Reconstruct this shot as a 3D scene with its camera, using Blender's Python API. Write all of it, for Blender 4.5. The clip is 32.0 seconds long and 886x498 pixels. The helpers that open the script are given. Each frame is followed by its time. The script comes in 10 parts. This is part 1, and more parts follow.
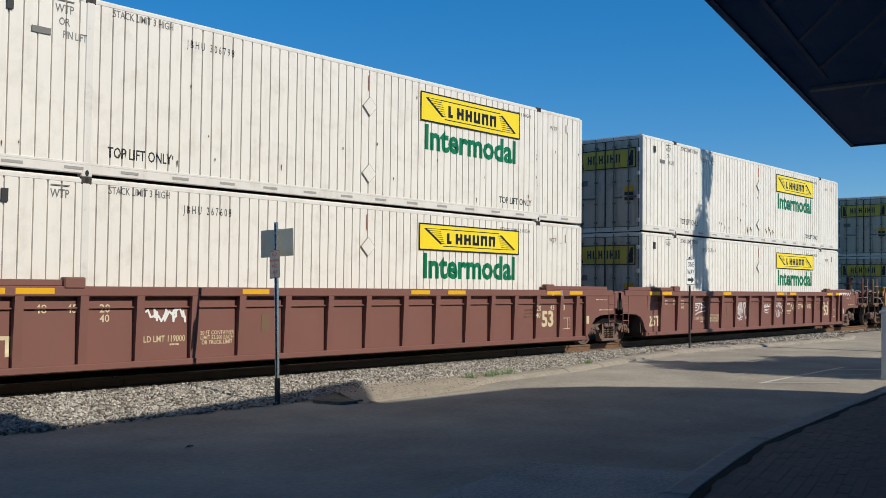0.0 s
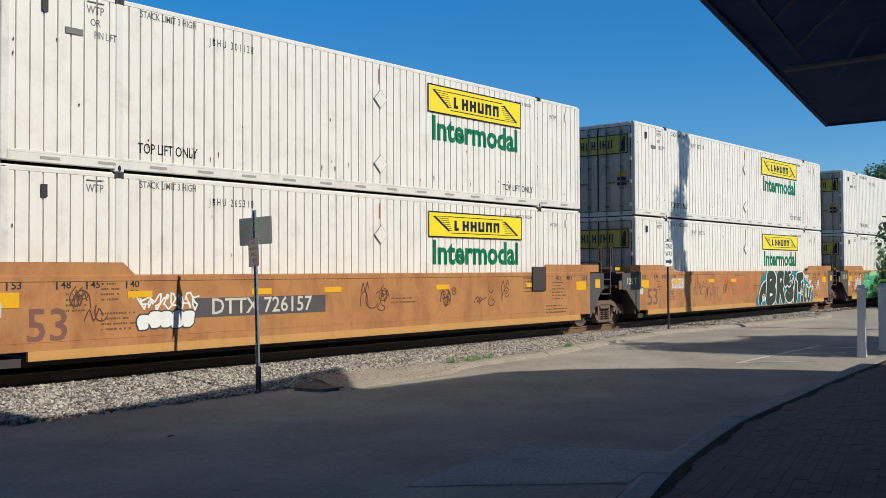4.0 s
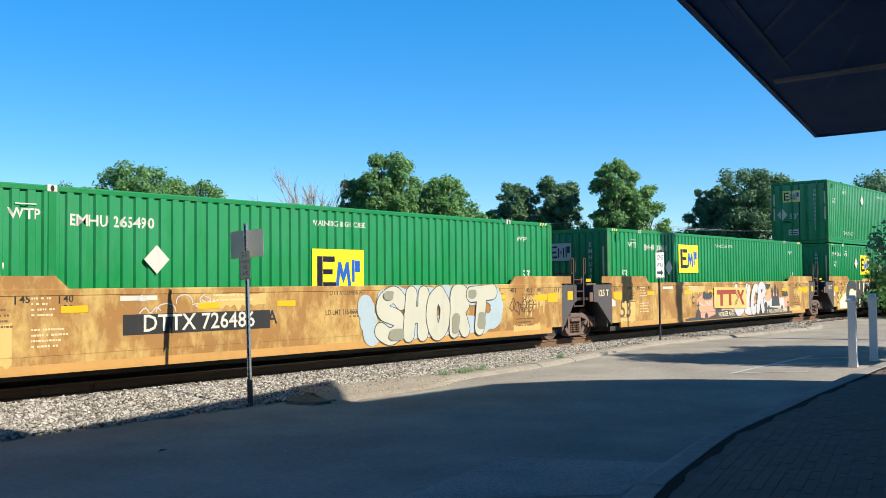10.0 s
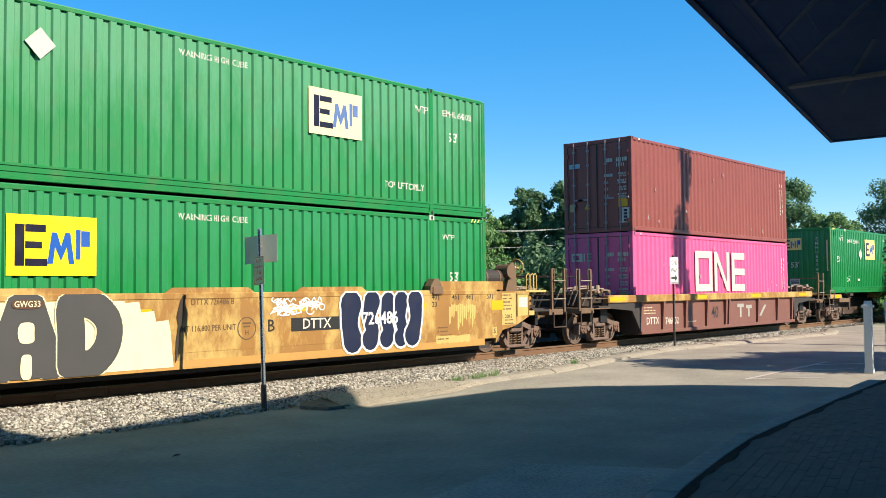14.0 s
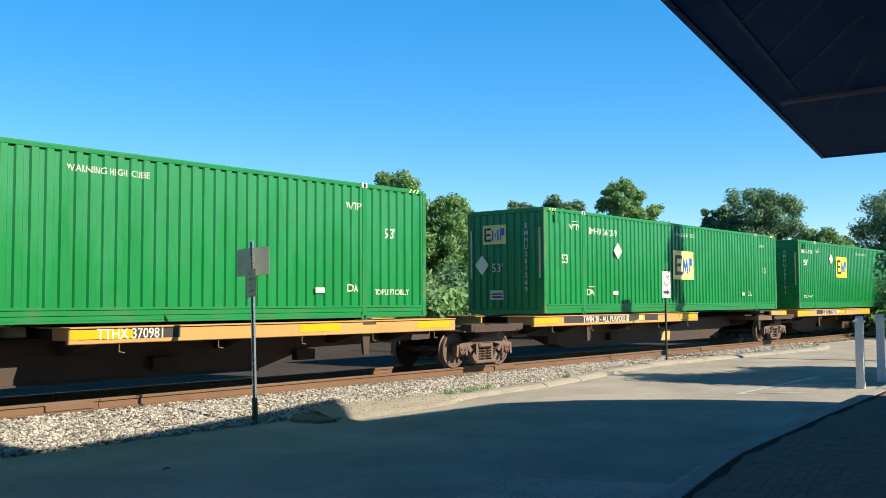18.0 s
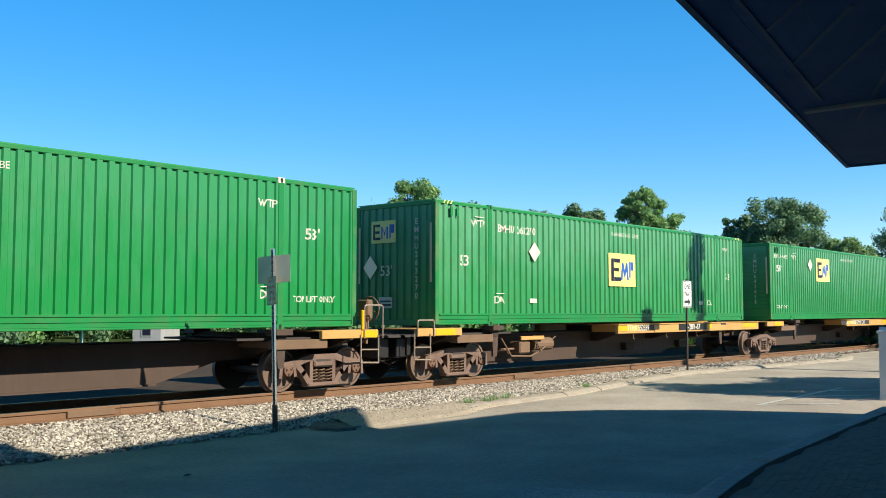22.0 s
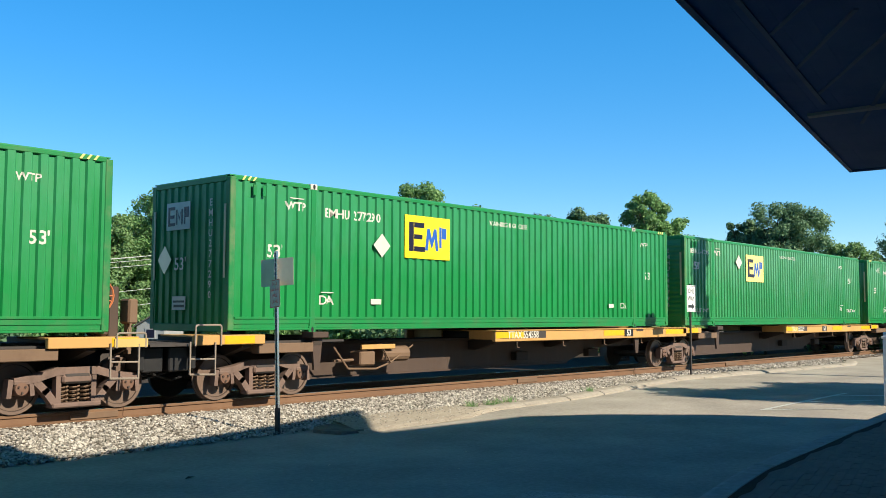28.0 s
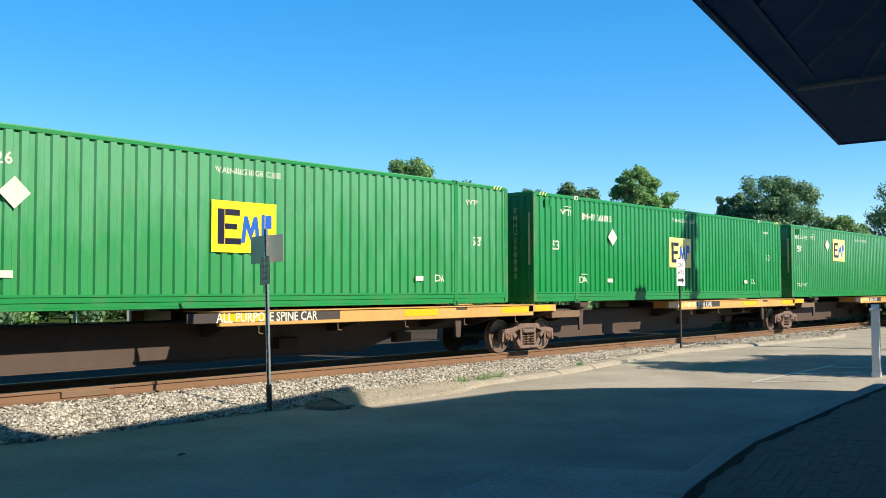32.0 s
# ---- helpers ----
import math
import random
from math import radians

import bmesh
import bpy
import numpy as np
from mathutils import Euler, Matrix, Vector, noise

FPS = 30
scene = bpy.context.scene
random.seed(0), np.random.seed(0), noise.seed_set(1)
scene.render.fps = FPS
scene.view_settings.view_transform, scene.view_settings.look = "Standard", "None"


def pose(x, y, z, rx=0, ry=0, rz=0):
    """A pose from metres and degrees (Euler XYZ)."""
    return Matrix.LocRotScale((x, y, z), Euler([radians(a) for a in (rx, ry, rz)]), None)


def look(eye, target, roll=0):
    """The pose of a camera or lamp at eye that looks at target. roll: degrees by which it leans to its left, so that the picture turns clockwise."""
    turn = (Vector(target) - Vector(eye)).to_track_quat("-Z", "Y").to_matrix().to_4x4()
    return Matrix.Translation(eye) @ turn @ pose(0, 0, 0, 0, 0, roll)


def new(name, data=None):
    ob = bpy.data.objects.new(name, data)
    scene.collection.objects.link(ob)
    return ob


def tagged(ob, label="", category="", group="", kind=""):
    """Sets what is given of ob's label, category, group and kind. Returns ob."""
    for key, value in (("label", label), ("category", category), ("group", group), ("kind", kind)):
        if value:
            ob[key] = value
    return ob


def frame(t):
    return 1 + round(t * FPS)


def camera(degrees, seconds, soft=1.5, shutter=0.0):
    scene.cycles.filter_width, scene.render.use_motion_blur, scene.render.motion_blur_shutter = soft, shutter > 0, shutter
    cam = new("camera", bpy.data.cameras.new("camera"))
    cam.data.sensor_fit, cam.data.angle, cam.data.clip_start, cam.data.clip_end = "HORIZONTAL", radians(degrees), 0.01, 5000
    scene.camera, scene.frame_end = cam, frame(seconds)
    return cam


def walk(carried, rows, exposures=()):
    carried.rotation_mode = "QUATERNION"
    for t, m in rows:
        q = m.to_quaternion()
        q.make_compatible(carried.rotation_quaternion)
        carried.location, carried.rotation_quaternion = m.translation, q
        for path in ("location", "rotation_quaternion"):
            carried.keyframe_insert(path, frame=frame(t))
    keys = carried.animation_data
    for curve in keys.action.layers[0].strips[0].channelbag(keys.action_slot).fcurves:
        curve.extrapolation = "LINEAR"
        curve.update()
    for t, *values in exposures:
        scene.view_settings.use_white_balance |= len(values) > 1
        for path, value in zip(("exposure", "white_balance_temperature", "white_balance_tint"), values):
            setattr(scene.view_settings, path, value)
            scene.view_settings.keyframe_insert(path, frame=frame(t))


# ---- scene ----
# World: x along the track (the train runs towards -x), y from the eye to the track, z up; road surface near the eye at 0.
EYE_Z = 1.93
TRACK_Y = 15.655          # centre line of the track
RAIL_Z = 0.35             # top of rail


def view(yaw, pitch, roll, dx, dy, dz):
    a, b = radians(yaw), radians(pitch)
    eye = Vector((dx, dy, EYE_Z + dz))
    return look(eye, eye + Vector((math.cos(a) * math.cos(b), math.sin(a) * math.cos(b), math.sin(b))), roll)


cam = camera(49.62, 32.0, soft=0.5)
walk(cam, [
    (0, view(41.668, 2.217, 0.643, 0.007, -0.007, 0.005)),
    (0.5, view(41.676, 2.231, 0.601, 0.006, -0.001, 0.005)),
    (1, view(41.402, 1.944, 0.392, 0.002, -0.000, -0.002)),
    (1.5, view(40.380, 1.709, 0.052, 0.006, 0.001, -0.006)),
    (2, view(39.782, 1.500, -0.168, 0.002, -0.001, -0.005)),
    (2.5, view(40.067, 1.450, -0.190, -0.002, -0.002, -0.005)),
    (3, view(40.334, 1.376, -0.329, -0.005, 0.000, -0.003)),
    (3.5, view(40.321, 1.343, -0.252, 0.005, -0.008, -0.003)),
    (5.5, view(40.821, 1.572, -0.548, -0.007, 0.008, 0.001)),
    (6, view(40.682, 1.673, -0.528, -0.002, 0.007, -0.000)),
    (6.5, view(41.002, 1.718, -0.257, -0.001, -0.017, -0.004)),
    (7, view(40.652, 1.803, -0.581, -0.001, -0.003, -0.007)),
    (7.5, view(40.435, 1.754, -0.398, 0.002, 0.002, -0.007)),
    (8, view(40.559, 1.827, -0.567, -0.001, -0.003, 0.000)),
    (8.5, view(40.720, 1.913, -0.513, -0.005, -0.004, 0.000)),
    (9, view(40.492, 2.013, -0.542, -0.002, -0.004, -0.008)),
    (9.5, view(40.481, 2.027, -0.607, -0.001, -0.003, -0.003)),
    (10, view(39.900, 2.091, -0.538, 0.001, -0.002, -0.002)),
    (10.5, view(39.788, 2.138, -0.568, -0.003, -0.001, -0.002)),
    (11, view(40.012, 2.154, -0.561, -0.002, -0.001, -0.005)),
    (11.5, view(40.017, 2.200, -0.580, -0.003, -0.002, -0.005)),
    (12, view(40.338, 2.193, -0.576, 0.000, -0.003, -0.001)),
    (12.5, view(40.421, 2.196, -0.605, -0.002, -0.004, -0.000)),
    (13, view(40.469, 2.290, -0.437, 0.000, -0.007, -0.008)),
    (13.5, view(40.535, 2.305, -0.495, -0.003, 0.001, 0.001)),
    (14, view(40.700, 2.402, -0.513, -0.002, -0.003, 0.002)),
    (14.5, view(40.820, 2.482, -0.430, -0.003, -0.004, 0.000)),
    (15, view(40.575, 2.564, -0.264, -0.004, -0.006, -0.002)),
    (15.5, view(40.006, 2.635, -0.202, -0.007, -0.004, 0.003)),
    (17.5, view(40.862, 3.057, -0.223, -0.003, -0.001, 0.004)),
    (18, view(40.257, 3.183, -0.256, 0.002, -0.004, 0.005)),
    (18.5, view(40.097, 3.298, -0.209, 0.002, -0.003, 0.003)),
    (19, view(40.378, 3.361, -0.170, 0.002, -0.002, 0.004)),
    (19.5, view(40.985, 3.429, -0.071, 0.003, 0.003, 0.002)),
    (20, view(41.185, 3.475, -0.081, 0.005, 0.002, 0.006)),
    (20.5, view(41.409, 3.582, -0.089, 0.002, 0.001, 0.005)),
    (21, view(41.509, 3.592, -0.024, 0.004, -0.003, 0.007)),
    (21.5, view(41.569, 3.621, -0.033, 0.003, 0.001, 0.008)),
    (22, view(41.425, 3.691, 0.028, -0.006, 0.004, 0.005)),
    (22.5, view(41.167, 3.703, 0.101, -0.000, -0.000, 0.004)),
    (23, view(41.092, 3.737, 0.081, -0.002, -0.001, 0.007)),
    (23.5, view(40.934, 3.764, 0.124, -0.005, 0.001, 0.004)),
    (24, view(40.993, 3.813, 0.171, -0.001, 0.002, 0.006)),
    (24.5, view(41.221, 3.843, 0.200, -0.004, -0.002, 0.007)),
    (25, view(41.954, 3.803, 0.258, 0.002, 0.009, 0.008)),
    (25.5, view(42.535, 3.847, 0.390, 0.002, 0.010, 0.005)),
    (27.5, view(42.385, 4.058, 0.414, 0.000, 0.019, 0.005)),
    (28, view(41.660, 3.901, 0.260, 0.005, 0.002, 0.004)),
    (28.5, view(41.335, 3.683, 0.179, -0.005, 0.014, 0.001)),
    (29, view(41.441, 3.394, 0.174, 0.003, 0.004, -0.003)),
    (29.5, view(41.140, 3.184, 0.137, 0.004, -0.001, -0.005)),
    (30, view(41.189, 2.915, 0.160, 0.003, 0.003, -0.004)),
    (30.5, view(41.099, 2.672, 0.073, -0.004, 0.006, -0.006)),
    (31, view(40.818, 2.480, -0.014, 0.001, 0.001, -0.003)),
    (31.5, view(40.684, 2.467, 0.020, 0.000, 0.002, -0.006)),
    (32, view(41.089, 2.452, -0.163, 0.016, 0.003, 0.002)),
], exposures=[(0, -0.18, 5950, 10), (1.5, -0.18, 5950, 10), (3, -0.10, 5950, 10), (5, -0.20, 5950, 10), (6.3, -0.27, 5950, 10), (7.6, -0.06, 5950, 10), (8.0, -0.19, 5950, 10), (8.6, -0.14, 5950, 10), (9.0, 0.12, 5800, 10), (9.6, 0.48, 5900, 10), (10.5, 0.58, 6150, 10), (12.0, 0.66, 6300, 9.5), (14, 0.70, 6450, 9), (15, 0.75, 6450, 9), (21, 0.74, 6450, 9), (24, 0.64, 6450, 9), (28, 0.67, 6450, 9), (30, 0.74, 6450, 9), (32, 0.74, 6450, 9)])

# ---- light ----
SUN_EL, SUN_AZ = 34.0, 12.5     # azimuth from -y towards +x
sun_dir = Vector((math.sin(radians(SUN_AZ)) * math.cos(radians(SUN_EL)),
                  -math.cos(radians(SUN_AZ)) * math.cos(radians(SUN_EL)), math.sin(radians(SUN_EL))))
world = bpy.data.worlds.new("world")
scene.world = world
world.use_nodes = True
wn = world.node_tree
sky = wn.nodes.new("ShaderNodeTexSky")
sky.sky_type, sky.sun_disc = "NISHITA", False
sky.sun_elevation = radians(SUN_EL)
sky.sun_rotation = math.atan2(sun_dir.x, sun_dir.y)
sky.altitude, sky.air_density, sky.dust_density, sky.ozone_density = 600, 1.0, 0.0, 2.0
deep = wn.nodes.new("ShaderNodeHueSaturation")   # a clear, deep blue summer sky
deep.inputs["Saturation"].default_value = 1.48
deep.inputs["Hue"].default_value = 0.506
wn.links.new(sky.outputs[0], deep.inputs["Color"])
even = wn.nodes.new("ShaderNodeMix")             # high thin air evens the blue out
even.data_type = "RGBA"
even.inputs[0].default_value = 0.36
even.inputs[7].default_value = (0.42, 2.6, 5.3, 1)
wn.links.new(deep.outputs[0], even.inputs[6])
high = wn.nodes.new("ShaderNodeTexCoord")         # the clear sky darkens smoothly towards the zenith
split = wn.nodes.new("ShaderNodeSeparateXYZ")
wn.links.new(high.outputs["Generated"], split.inputs[0])
rise = wn.nodes.new("ShaderNodeMapRange")
rise.interpolation_type = "SMOOTHSTEP"
rise.inputs["From Min"].default_value, rise.inputs["From Max"].default_value = 0.25, 0.9
wn.links.new(split.outputs["Z"], rise.inputs["Value"])
zenith = wn.nodes.new("ShaderNodeMix")
zenith.data_type, zenith.blend_type = "RGBA", "MULTIPLY"
zenith.inputs[7].default_value = (0.24, 0.15, 0.215, 1)
wn.links.new(rise.outputs[0], zenith.inputs[0])
wn.links.new(even.outputs[2], zenith.inputs[6])
wn.links.new(zenith.outputs[2], wn.nodes["Background"].inputs[0])
wn.nodes["Background"].inputs[1].default_value = 0.116
sun = new("sun", bpy.data.lights.new("sun", "SUN"))
sun.data.energy, sun.data.angle, sun.data.color = 5.0, radians(0.53), (1.0, 0.89, 0.71)
sun.matrix_world = look(Vector((0, 0, 40)), Vector((0, 0, 40)) - sun_dir)


# ---- mesh building ----
class MB:
    """A growing mesh: verts and faces as plain lists, each face with a material slot."""

    def __init__(self):
        self.v, self.f, self.m, self.s = [], [], [], False

    def add(self, verts, faces, slot=0):
        n = len(self.v)
        self.v.extend(verts)
        self.f.extend([tuple(i + n for i in q) for q in faces])
        self.m.extend([slot] * len(faces))
        return self

    def box(self, x0, x1, y0, y1, z0, z1, c=0.0, slot=0):
        if c <= 0:
            v = [(x, y, z) for z in (z0, z1) for x, y in ((x0, y0), (x1, y0), (x1, y1), (x0, y1))]
            return self.add(v, [(3, 2, 1, 0), (4, 5, 6, 7), (0, 1, 5, 4), (1, 2, 6, 5), (2, 3, 7, 6), (3, 0, 4, 7)], slot)
        ring = [(x0 + c, y0), (x1 - c, y0), (x1, y0 + c), (x1, y1 - c), (x1 - c, y1), (x0 + c, y1), (x0, y1 - c), (x0, y0 + c)]
        cx, cy = (x0 + x1) / 2, (y0 + y1) / 2

        def inner(p):
            return (p[0] + (c if p[0] < cx else -c) * (abs(p[0] - cx) > abs(x1 - x0) / 2 - c * 0.5),
                    p[1] + (c if p[1] < cy else -c) * (abs(p[1] - cy) > abs(y1 - y0) / 2 - c * 0.5))
        v = [(*inner(p), z0) for p in ring] + [(*p, z0 + c) for p in ring] + [(*p, z1 - c) for p in ring] + [(*inner(p), z1) for p in ring]
        f = [tuple(range(7, -1, -1)), tuple(range(24, 32))]
        for k in range(3):
            f += [(k * 8 + i, k * 8 + (i + 1) % 8, k * 8 + 8 + (i + 1) % 8, k * 8 + 8 + i) for i in range(8)]
        return self.add(v, f, slot)

    def prism(self, poly, a, b, axis="y", slot=0):
        """poly: points of the cross section, counter-clockwise seen against the axis; (x, z) for y, (y, z) for x, (x, y) for z."""
        def place(p, t):
            return {"y": (p[0], t, p[1]), "x": (t, p[0], p[1]), "z": (p[0], p[1], t)}[axis]
        n = len(poly)
        v = [place(p, a) for p in poly] + [place(p, b) for p in poly]
        f = [tuple(range(n)), tuple(range(2 * n - 1, n - 1, -1))]
        f += [(i + n, (i + 1) % n + n, (i + 1) % n, i) for i in range(n)]
        return self.add(v, f, slot)

    def cyl(self, a, b, r0, r1=None, n=12, slot=0, caps=True):
        a, b = Vector(a), Vector(b)
        r1 = r0 if r1 is None else r1
        d = (b - a).normalized()
        e = d.orthogonal().normalized()
        g = d.cross(e)
        v = []
        for p, r in ((a, r0), (b, r1)):
            v += [tuple(p + r * (math.cos(2 * math.pi * i / n) * e + math.sin(2 * math.pi * i / n) * g)) for i in range(n)]
        f = [(i, (i + 1) % n, (i + 1) % n + n, i + n) for i in range(n)]
        if caps:
            f += [tuple(range(n - 1, -1, -1)), tuple(range(n, 2 * n))]
        return self.add(v, f, slot)

    def tube(self, pts, r, n=6, slot=0):
        for p, q in zip(pts, pts[1:]):
            self.cyl(p, q, r, n=n, slot=slot)
        return self

    def lathe(self, prof, origin, axis="y", n=24, slot=0):
        """prof: (along, radius) pairs round an axis through origin."""
        o, v = Vector(origin), []
        for t, r in prof:
            for i in range(n):
                a = 2 * math.pi * i / n
                c, s = r * math.cos(a), r * math.sin(a)
                v.append(tuple(o + Vector({"y": (c, t, s), "x": (t, c, s), "z": (c, s, t)}[axis])))
        f = [(k * n + i, k * n + (i + 1) % n, (k + 1) * n + (i + 1) % n, (k + 1) * n + i) for k in range(len(prof) - 1) for i in range(n)]
        f += [tuple(range(n)), tuple(range(len(prof) * n - 1, (len(prof) - 1) * n - 1, -1))]
        return self.add(v, f, slot)

    def poly(self, pts, slot=0):
        return self.add(pts, [tuple(range(len(pts)))], slot)

    def mesh(self, name, mats, smooth=False):
        me = bpy.data.meshes.new(name)
        me.from_pydata(self.v, [], self.f)
        for m in mats if isinstance(mats, (list, tuple)) else [mats]:
            me.materials.append(m)
        if any(self.m):
            me.polygons.foreach_set("material_index", self.m)
        if smooth:
            me.polygons.foreach_set("use_smooth", [True] * len(me.polygons))
            me.set_sharp_from_angle(angle=radians(38))
        me.update()
        return me


def fixed(mb, name, mat, smooth=False):
    """A mesh with its normals made to point outwards."""
    me = mb.mesh(name, mat, smooth)
    bm = bmesh.new()
    bm.from_mesh(me)
    bmesh.ops.recalc_face_normals(bm, faces=bm.faces)
    bm.to_mesh(me)
    bm.free()
    return me


def part(name, body, mat, parent, label="", m=None, smooth=False):
    """Links body (a MB or a mesh) as one mesh object under parent."""
    me = body if isinstance(body, bpy.types.Mesh) else fixed(body, name, mat, smooth)
    ob = new(name, me)
    ob.parent = parent
    if m is not None:
        ob.matrix_basis = m
    return tagged(ob, label)


def thing(name, label, category, m, group="", kind="", body=None, mat=None, smooth=False):
    ob = new(name, None if body is None else (body if isinstance(body, bpy.types.Mesh) else fixed(body, name, mat, smooth)))
    ob.matrix_basis = m
    return tagged(ob, label, category, group, kind)


TEXTS = {}


def text_mesh(s, size, mat, stretch=1.0, bold=0.012):
    key = (s, size, mat.name, stretch, bold)
    if key not in TEXTS:
        cu = bpy.data.curves.new("writing", "FONT")
        cu.body, cu.size, cu.align_x, cu.align_y, cu.resolution_u = s, size, "CENTER", "CENTER", 2
        cu.offset = bold * size
        ob = bpy.data.objects.new("writing", cu)
        me = bpy.data.meshes.new_from_object(ob)
        bpy.data.objects.remove(ob)
        bpy.data.curves.remove(cu)
        # stand the letters up, facing -y
        for v in me.vertices:
            v.co = Vector((v.co.x * stretch, 0, v.co.y))
        me.materials.clear()
        me.materials.append(mat)
        me.update()
        TEXTS[key] = me
    return TEXTS[key]


PROFILES = {}     # side profile (x, depth) of each container, by name


def follow(me, x, prof):
    """A copy of flat writing laid into the corrugation that it crosses."""
    me = me.copy()
    xs = [v.co.x for v in me.vertices]
    lo, hi = min(xs) + x, max(xs) + x
    bm = bmesh.new()
    bm.from_mesh(me)
    for q, _ in prof:
        if lo < q < hi:
            bmesh.ops.bisect_plane(bm, geom=bm.verts[:] + bm.edges[:] + bm.faces[:], dist=1e-5, plane_co=(q - x, 0, 0), plane_no=(1, 0, 0))
    px, pd = [p[0] for p in prof], [p[1] for p in prof]
    for v in bm.verts:
        v.co.y = float(np.interp(v.co.x + x, px, pd))
    bm.to_mesh(me)
    bm.free()
    return me


def letter(parent, s, size, x, z, y, mat, stretch=1.0, turn=0, label="", bold=0.012):
    if parent.name in PROFILES and y < -1:
        return part("lettering", follow(text_mesh(s, size, mat, stretch, bold), x, PROFILES[parent.name]), mat, parent, label, pose(x, y, z))
    return part("lettering", text_mesh(s, size, mat, stretch, bold), mat, parent, label, pose(x, y, z, 0, 0, turn))


# ---- materials ----
def mat_base(name):
    m = bpy.data.materials.new(name)
    m.use_nodes = True
    nt = m.node_tree
    b = nt.nodes["Principled BSDF"]
    return m, nt, b


def coords(nt, scale=(1, 1, 1)):
    tc = nt.nodes.new("ShaderNodeTexCoord")
    mp = nt.nodes.new("ShaderNodeMapping")
    mp.inputs["Scale"].default_value = scale
    nt.links.new(tc.outputs["Object"], mp.inputs["Vector"])
    return mp.outputs[0]


def noise_tex(nt, scale, detail=4, rough=0.6, sc=(1, 1, 1)):
    n = nt.nodes.new("ShaderNodeTexNoise")
    n.inputs["Scale"].default_value, n.inputs["Detail"].default_value, n.inputs["Roughness"].default_value = scale, detail, rough
    nt.links.new(coords(nt, sc), n.inputs["Vector"])
    return n.outputs["Fac"]


def ramp(nt, fac, lo, hi, a=(0, 0, 0, 1), b=(1, 1, 1, 1)):
    r = nt.nodes.new("ShaderNodeValToRGB")
    r.color_ramp.elements[0].position, r.color_ramp.elements[1].position = lo, hi
    r.color_ramp.elements[0].color, r.color_ramp.elements[1].color = a, b
    nt.links.new(fac, r.inputs[0])
    return r.outputs[0]


def mix(nt, fac, a, b, mode="MIX"):
    n = nt.nodes.new("ShaderNodeMix")
    n.data_type, n.blend_type = "RGBA", mode
    for sock, val in ((n.inputs[0], fac), (n.inputs[6], a), (n.inputs[7], b)):
        if isinstance(val, (int, float)):
            sock.default_value = val
        elif isinstance(val, tuple):
            sock.default_value = (*val[:3], 1)
        else:
            nt.links.new(val, sock)
    return n.outputs[2]


def bump(nt, b, fac, strength, dist=0.01):
    n = nt.nodes.new("ShaderNodeBump")
    n.inputs["Strength"].default_value, n.inputs["Distance"].default_value = strength, dist
    nt.links.new(fac, n.inputs["Height"])
    nt.links.new(n.outputs[0], b.inputs["Normal"])


def paint(name, col, rough=0.5, metal=0.0, dirt=(0.10, 0.08, 0.06), dirty=0.35, rust=0.0, rust_col=(0.16, 0.06, 0.025), fade=0.12, grain=40, relief=0.15, streak=0.5, col2=None, chalk=None):
    """Painted or bare metal: broad fading, upright streaks of dirt, spots of rust, fine grain."""
    m, nt, b = mat_base(name)
    broad = noise_tex(nt, 0.7, 3)
    light = tuple(min(1, c * (1 + fade)) for c in col)
    dark = tuple(c * (1 - fade) for c in col)
    c = mix(nt, broad, dark, light)
    if col2:
        over = ramp(nt, noise_tex(nt, 1.0, 6, 0.72, (1.1, 1.1, 0.55)), 0.49, 0.61)
        c = mix(nt, over, c, col2)
    if chalk:      # the sun has bleached the upper part
        tc = nt.nodes.new("ShaderNodeTexCoord")
        xyz = nt.nodes.new("ShaderNodeSeparateXYZ")
        nt.links.new(tc.outputs["Object"], xyz.inputs[0])
        up = nt.nodes.new("ShaderNodeMath")
        up.operation = "MULTIPLY_ADD"
        up.inputs[1].default_value = 0.20
        nt.links.new(xyz.outputs["Z"], up.inputs[0])
        nt.links.new(noise_tex(nt, 1.0, 5, 0.7, (2.5, 2.5, 0.6)), up.inputs[2])
        c = mix(nt, ramp(nt, up.outputs[0], 0.66, 1.05), c, chalk)
    st = ramp(nt, noise_tex(nt, 1.0, 5, 0.65, (5, 5, 0.35)), 0.52, 0.85)
    k = nt.nodes.new("ShaderNodeMath")
    k.operation = "MULTIPLY"
    nt.links.new(st, k.inputs[0])
    k.inputs[1].default_value = dirty * streak
    c = mix(nt, k.outputs[0], c, dirt)
    patch = ramp(nt, noise_tex(nt, 2.2, 6, 0.7), 0.50, 0.80)
    k2 = nt.nodes.new("ShaderNodeMath")
    k2.operation = "MULTIPLY"
    nt.links.new(patch, k2.inputs[0])
    k2.inputs[1].default_value = dirty * 0.7
    c = mix(nt, k2.outputs[0], c, dirt)
    if rust > 0:
        spots = ramp(nt, noise_tex(nt, 5.0, 8, 0.75), 0.74 - 0.3 * rust, 0.80 - 0.25 * rust)
        c = mix(nt, spots, c, rust_col)
    nt.links.new(c, b.inputs["Base Color"])
    fine = noise_tex(nt, grain, 3)
    r = nt.nodes.new("ShaderNodeMapRange")
    r.inputs["To Min"].default_value, r.inputs["To Max"].default_value = max(0.05, rough - 0.12), min(1, rough + 0.15)
    nt.links.new(patch, r.inputs["Value"])
    nt.links.new(r.outputs[0], b.inputs["Roughness"])
    b.inputs["Metallic"].default_value = metal
    b.inputs["Specular IOR Level"].default_value = 0.5 if metal else 0.28
    if relief:
        bump(nt, b, fine, relief, 0.004)
    return m


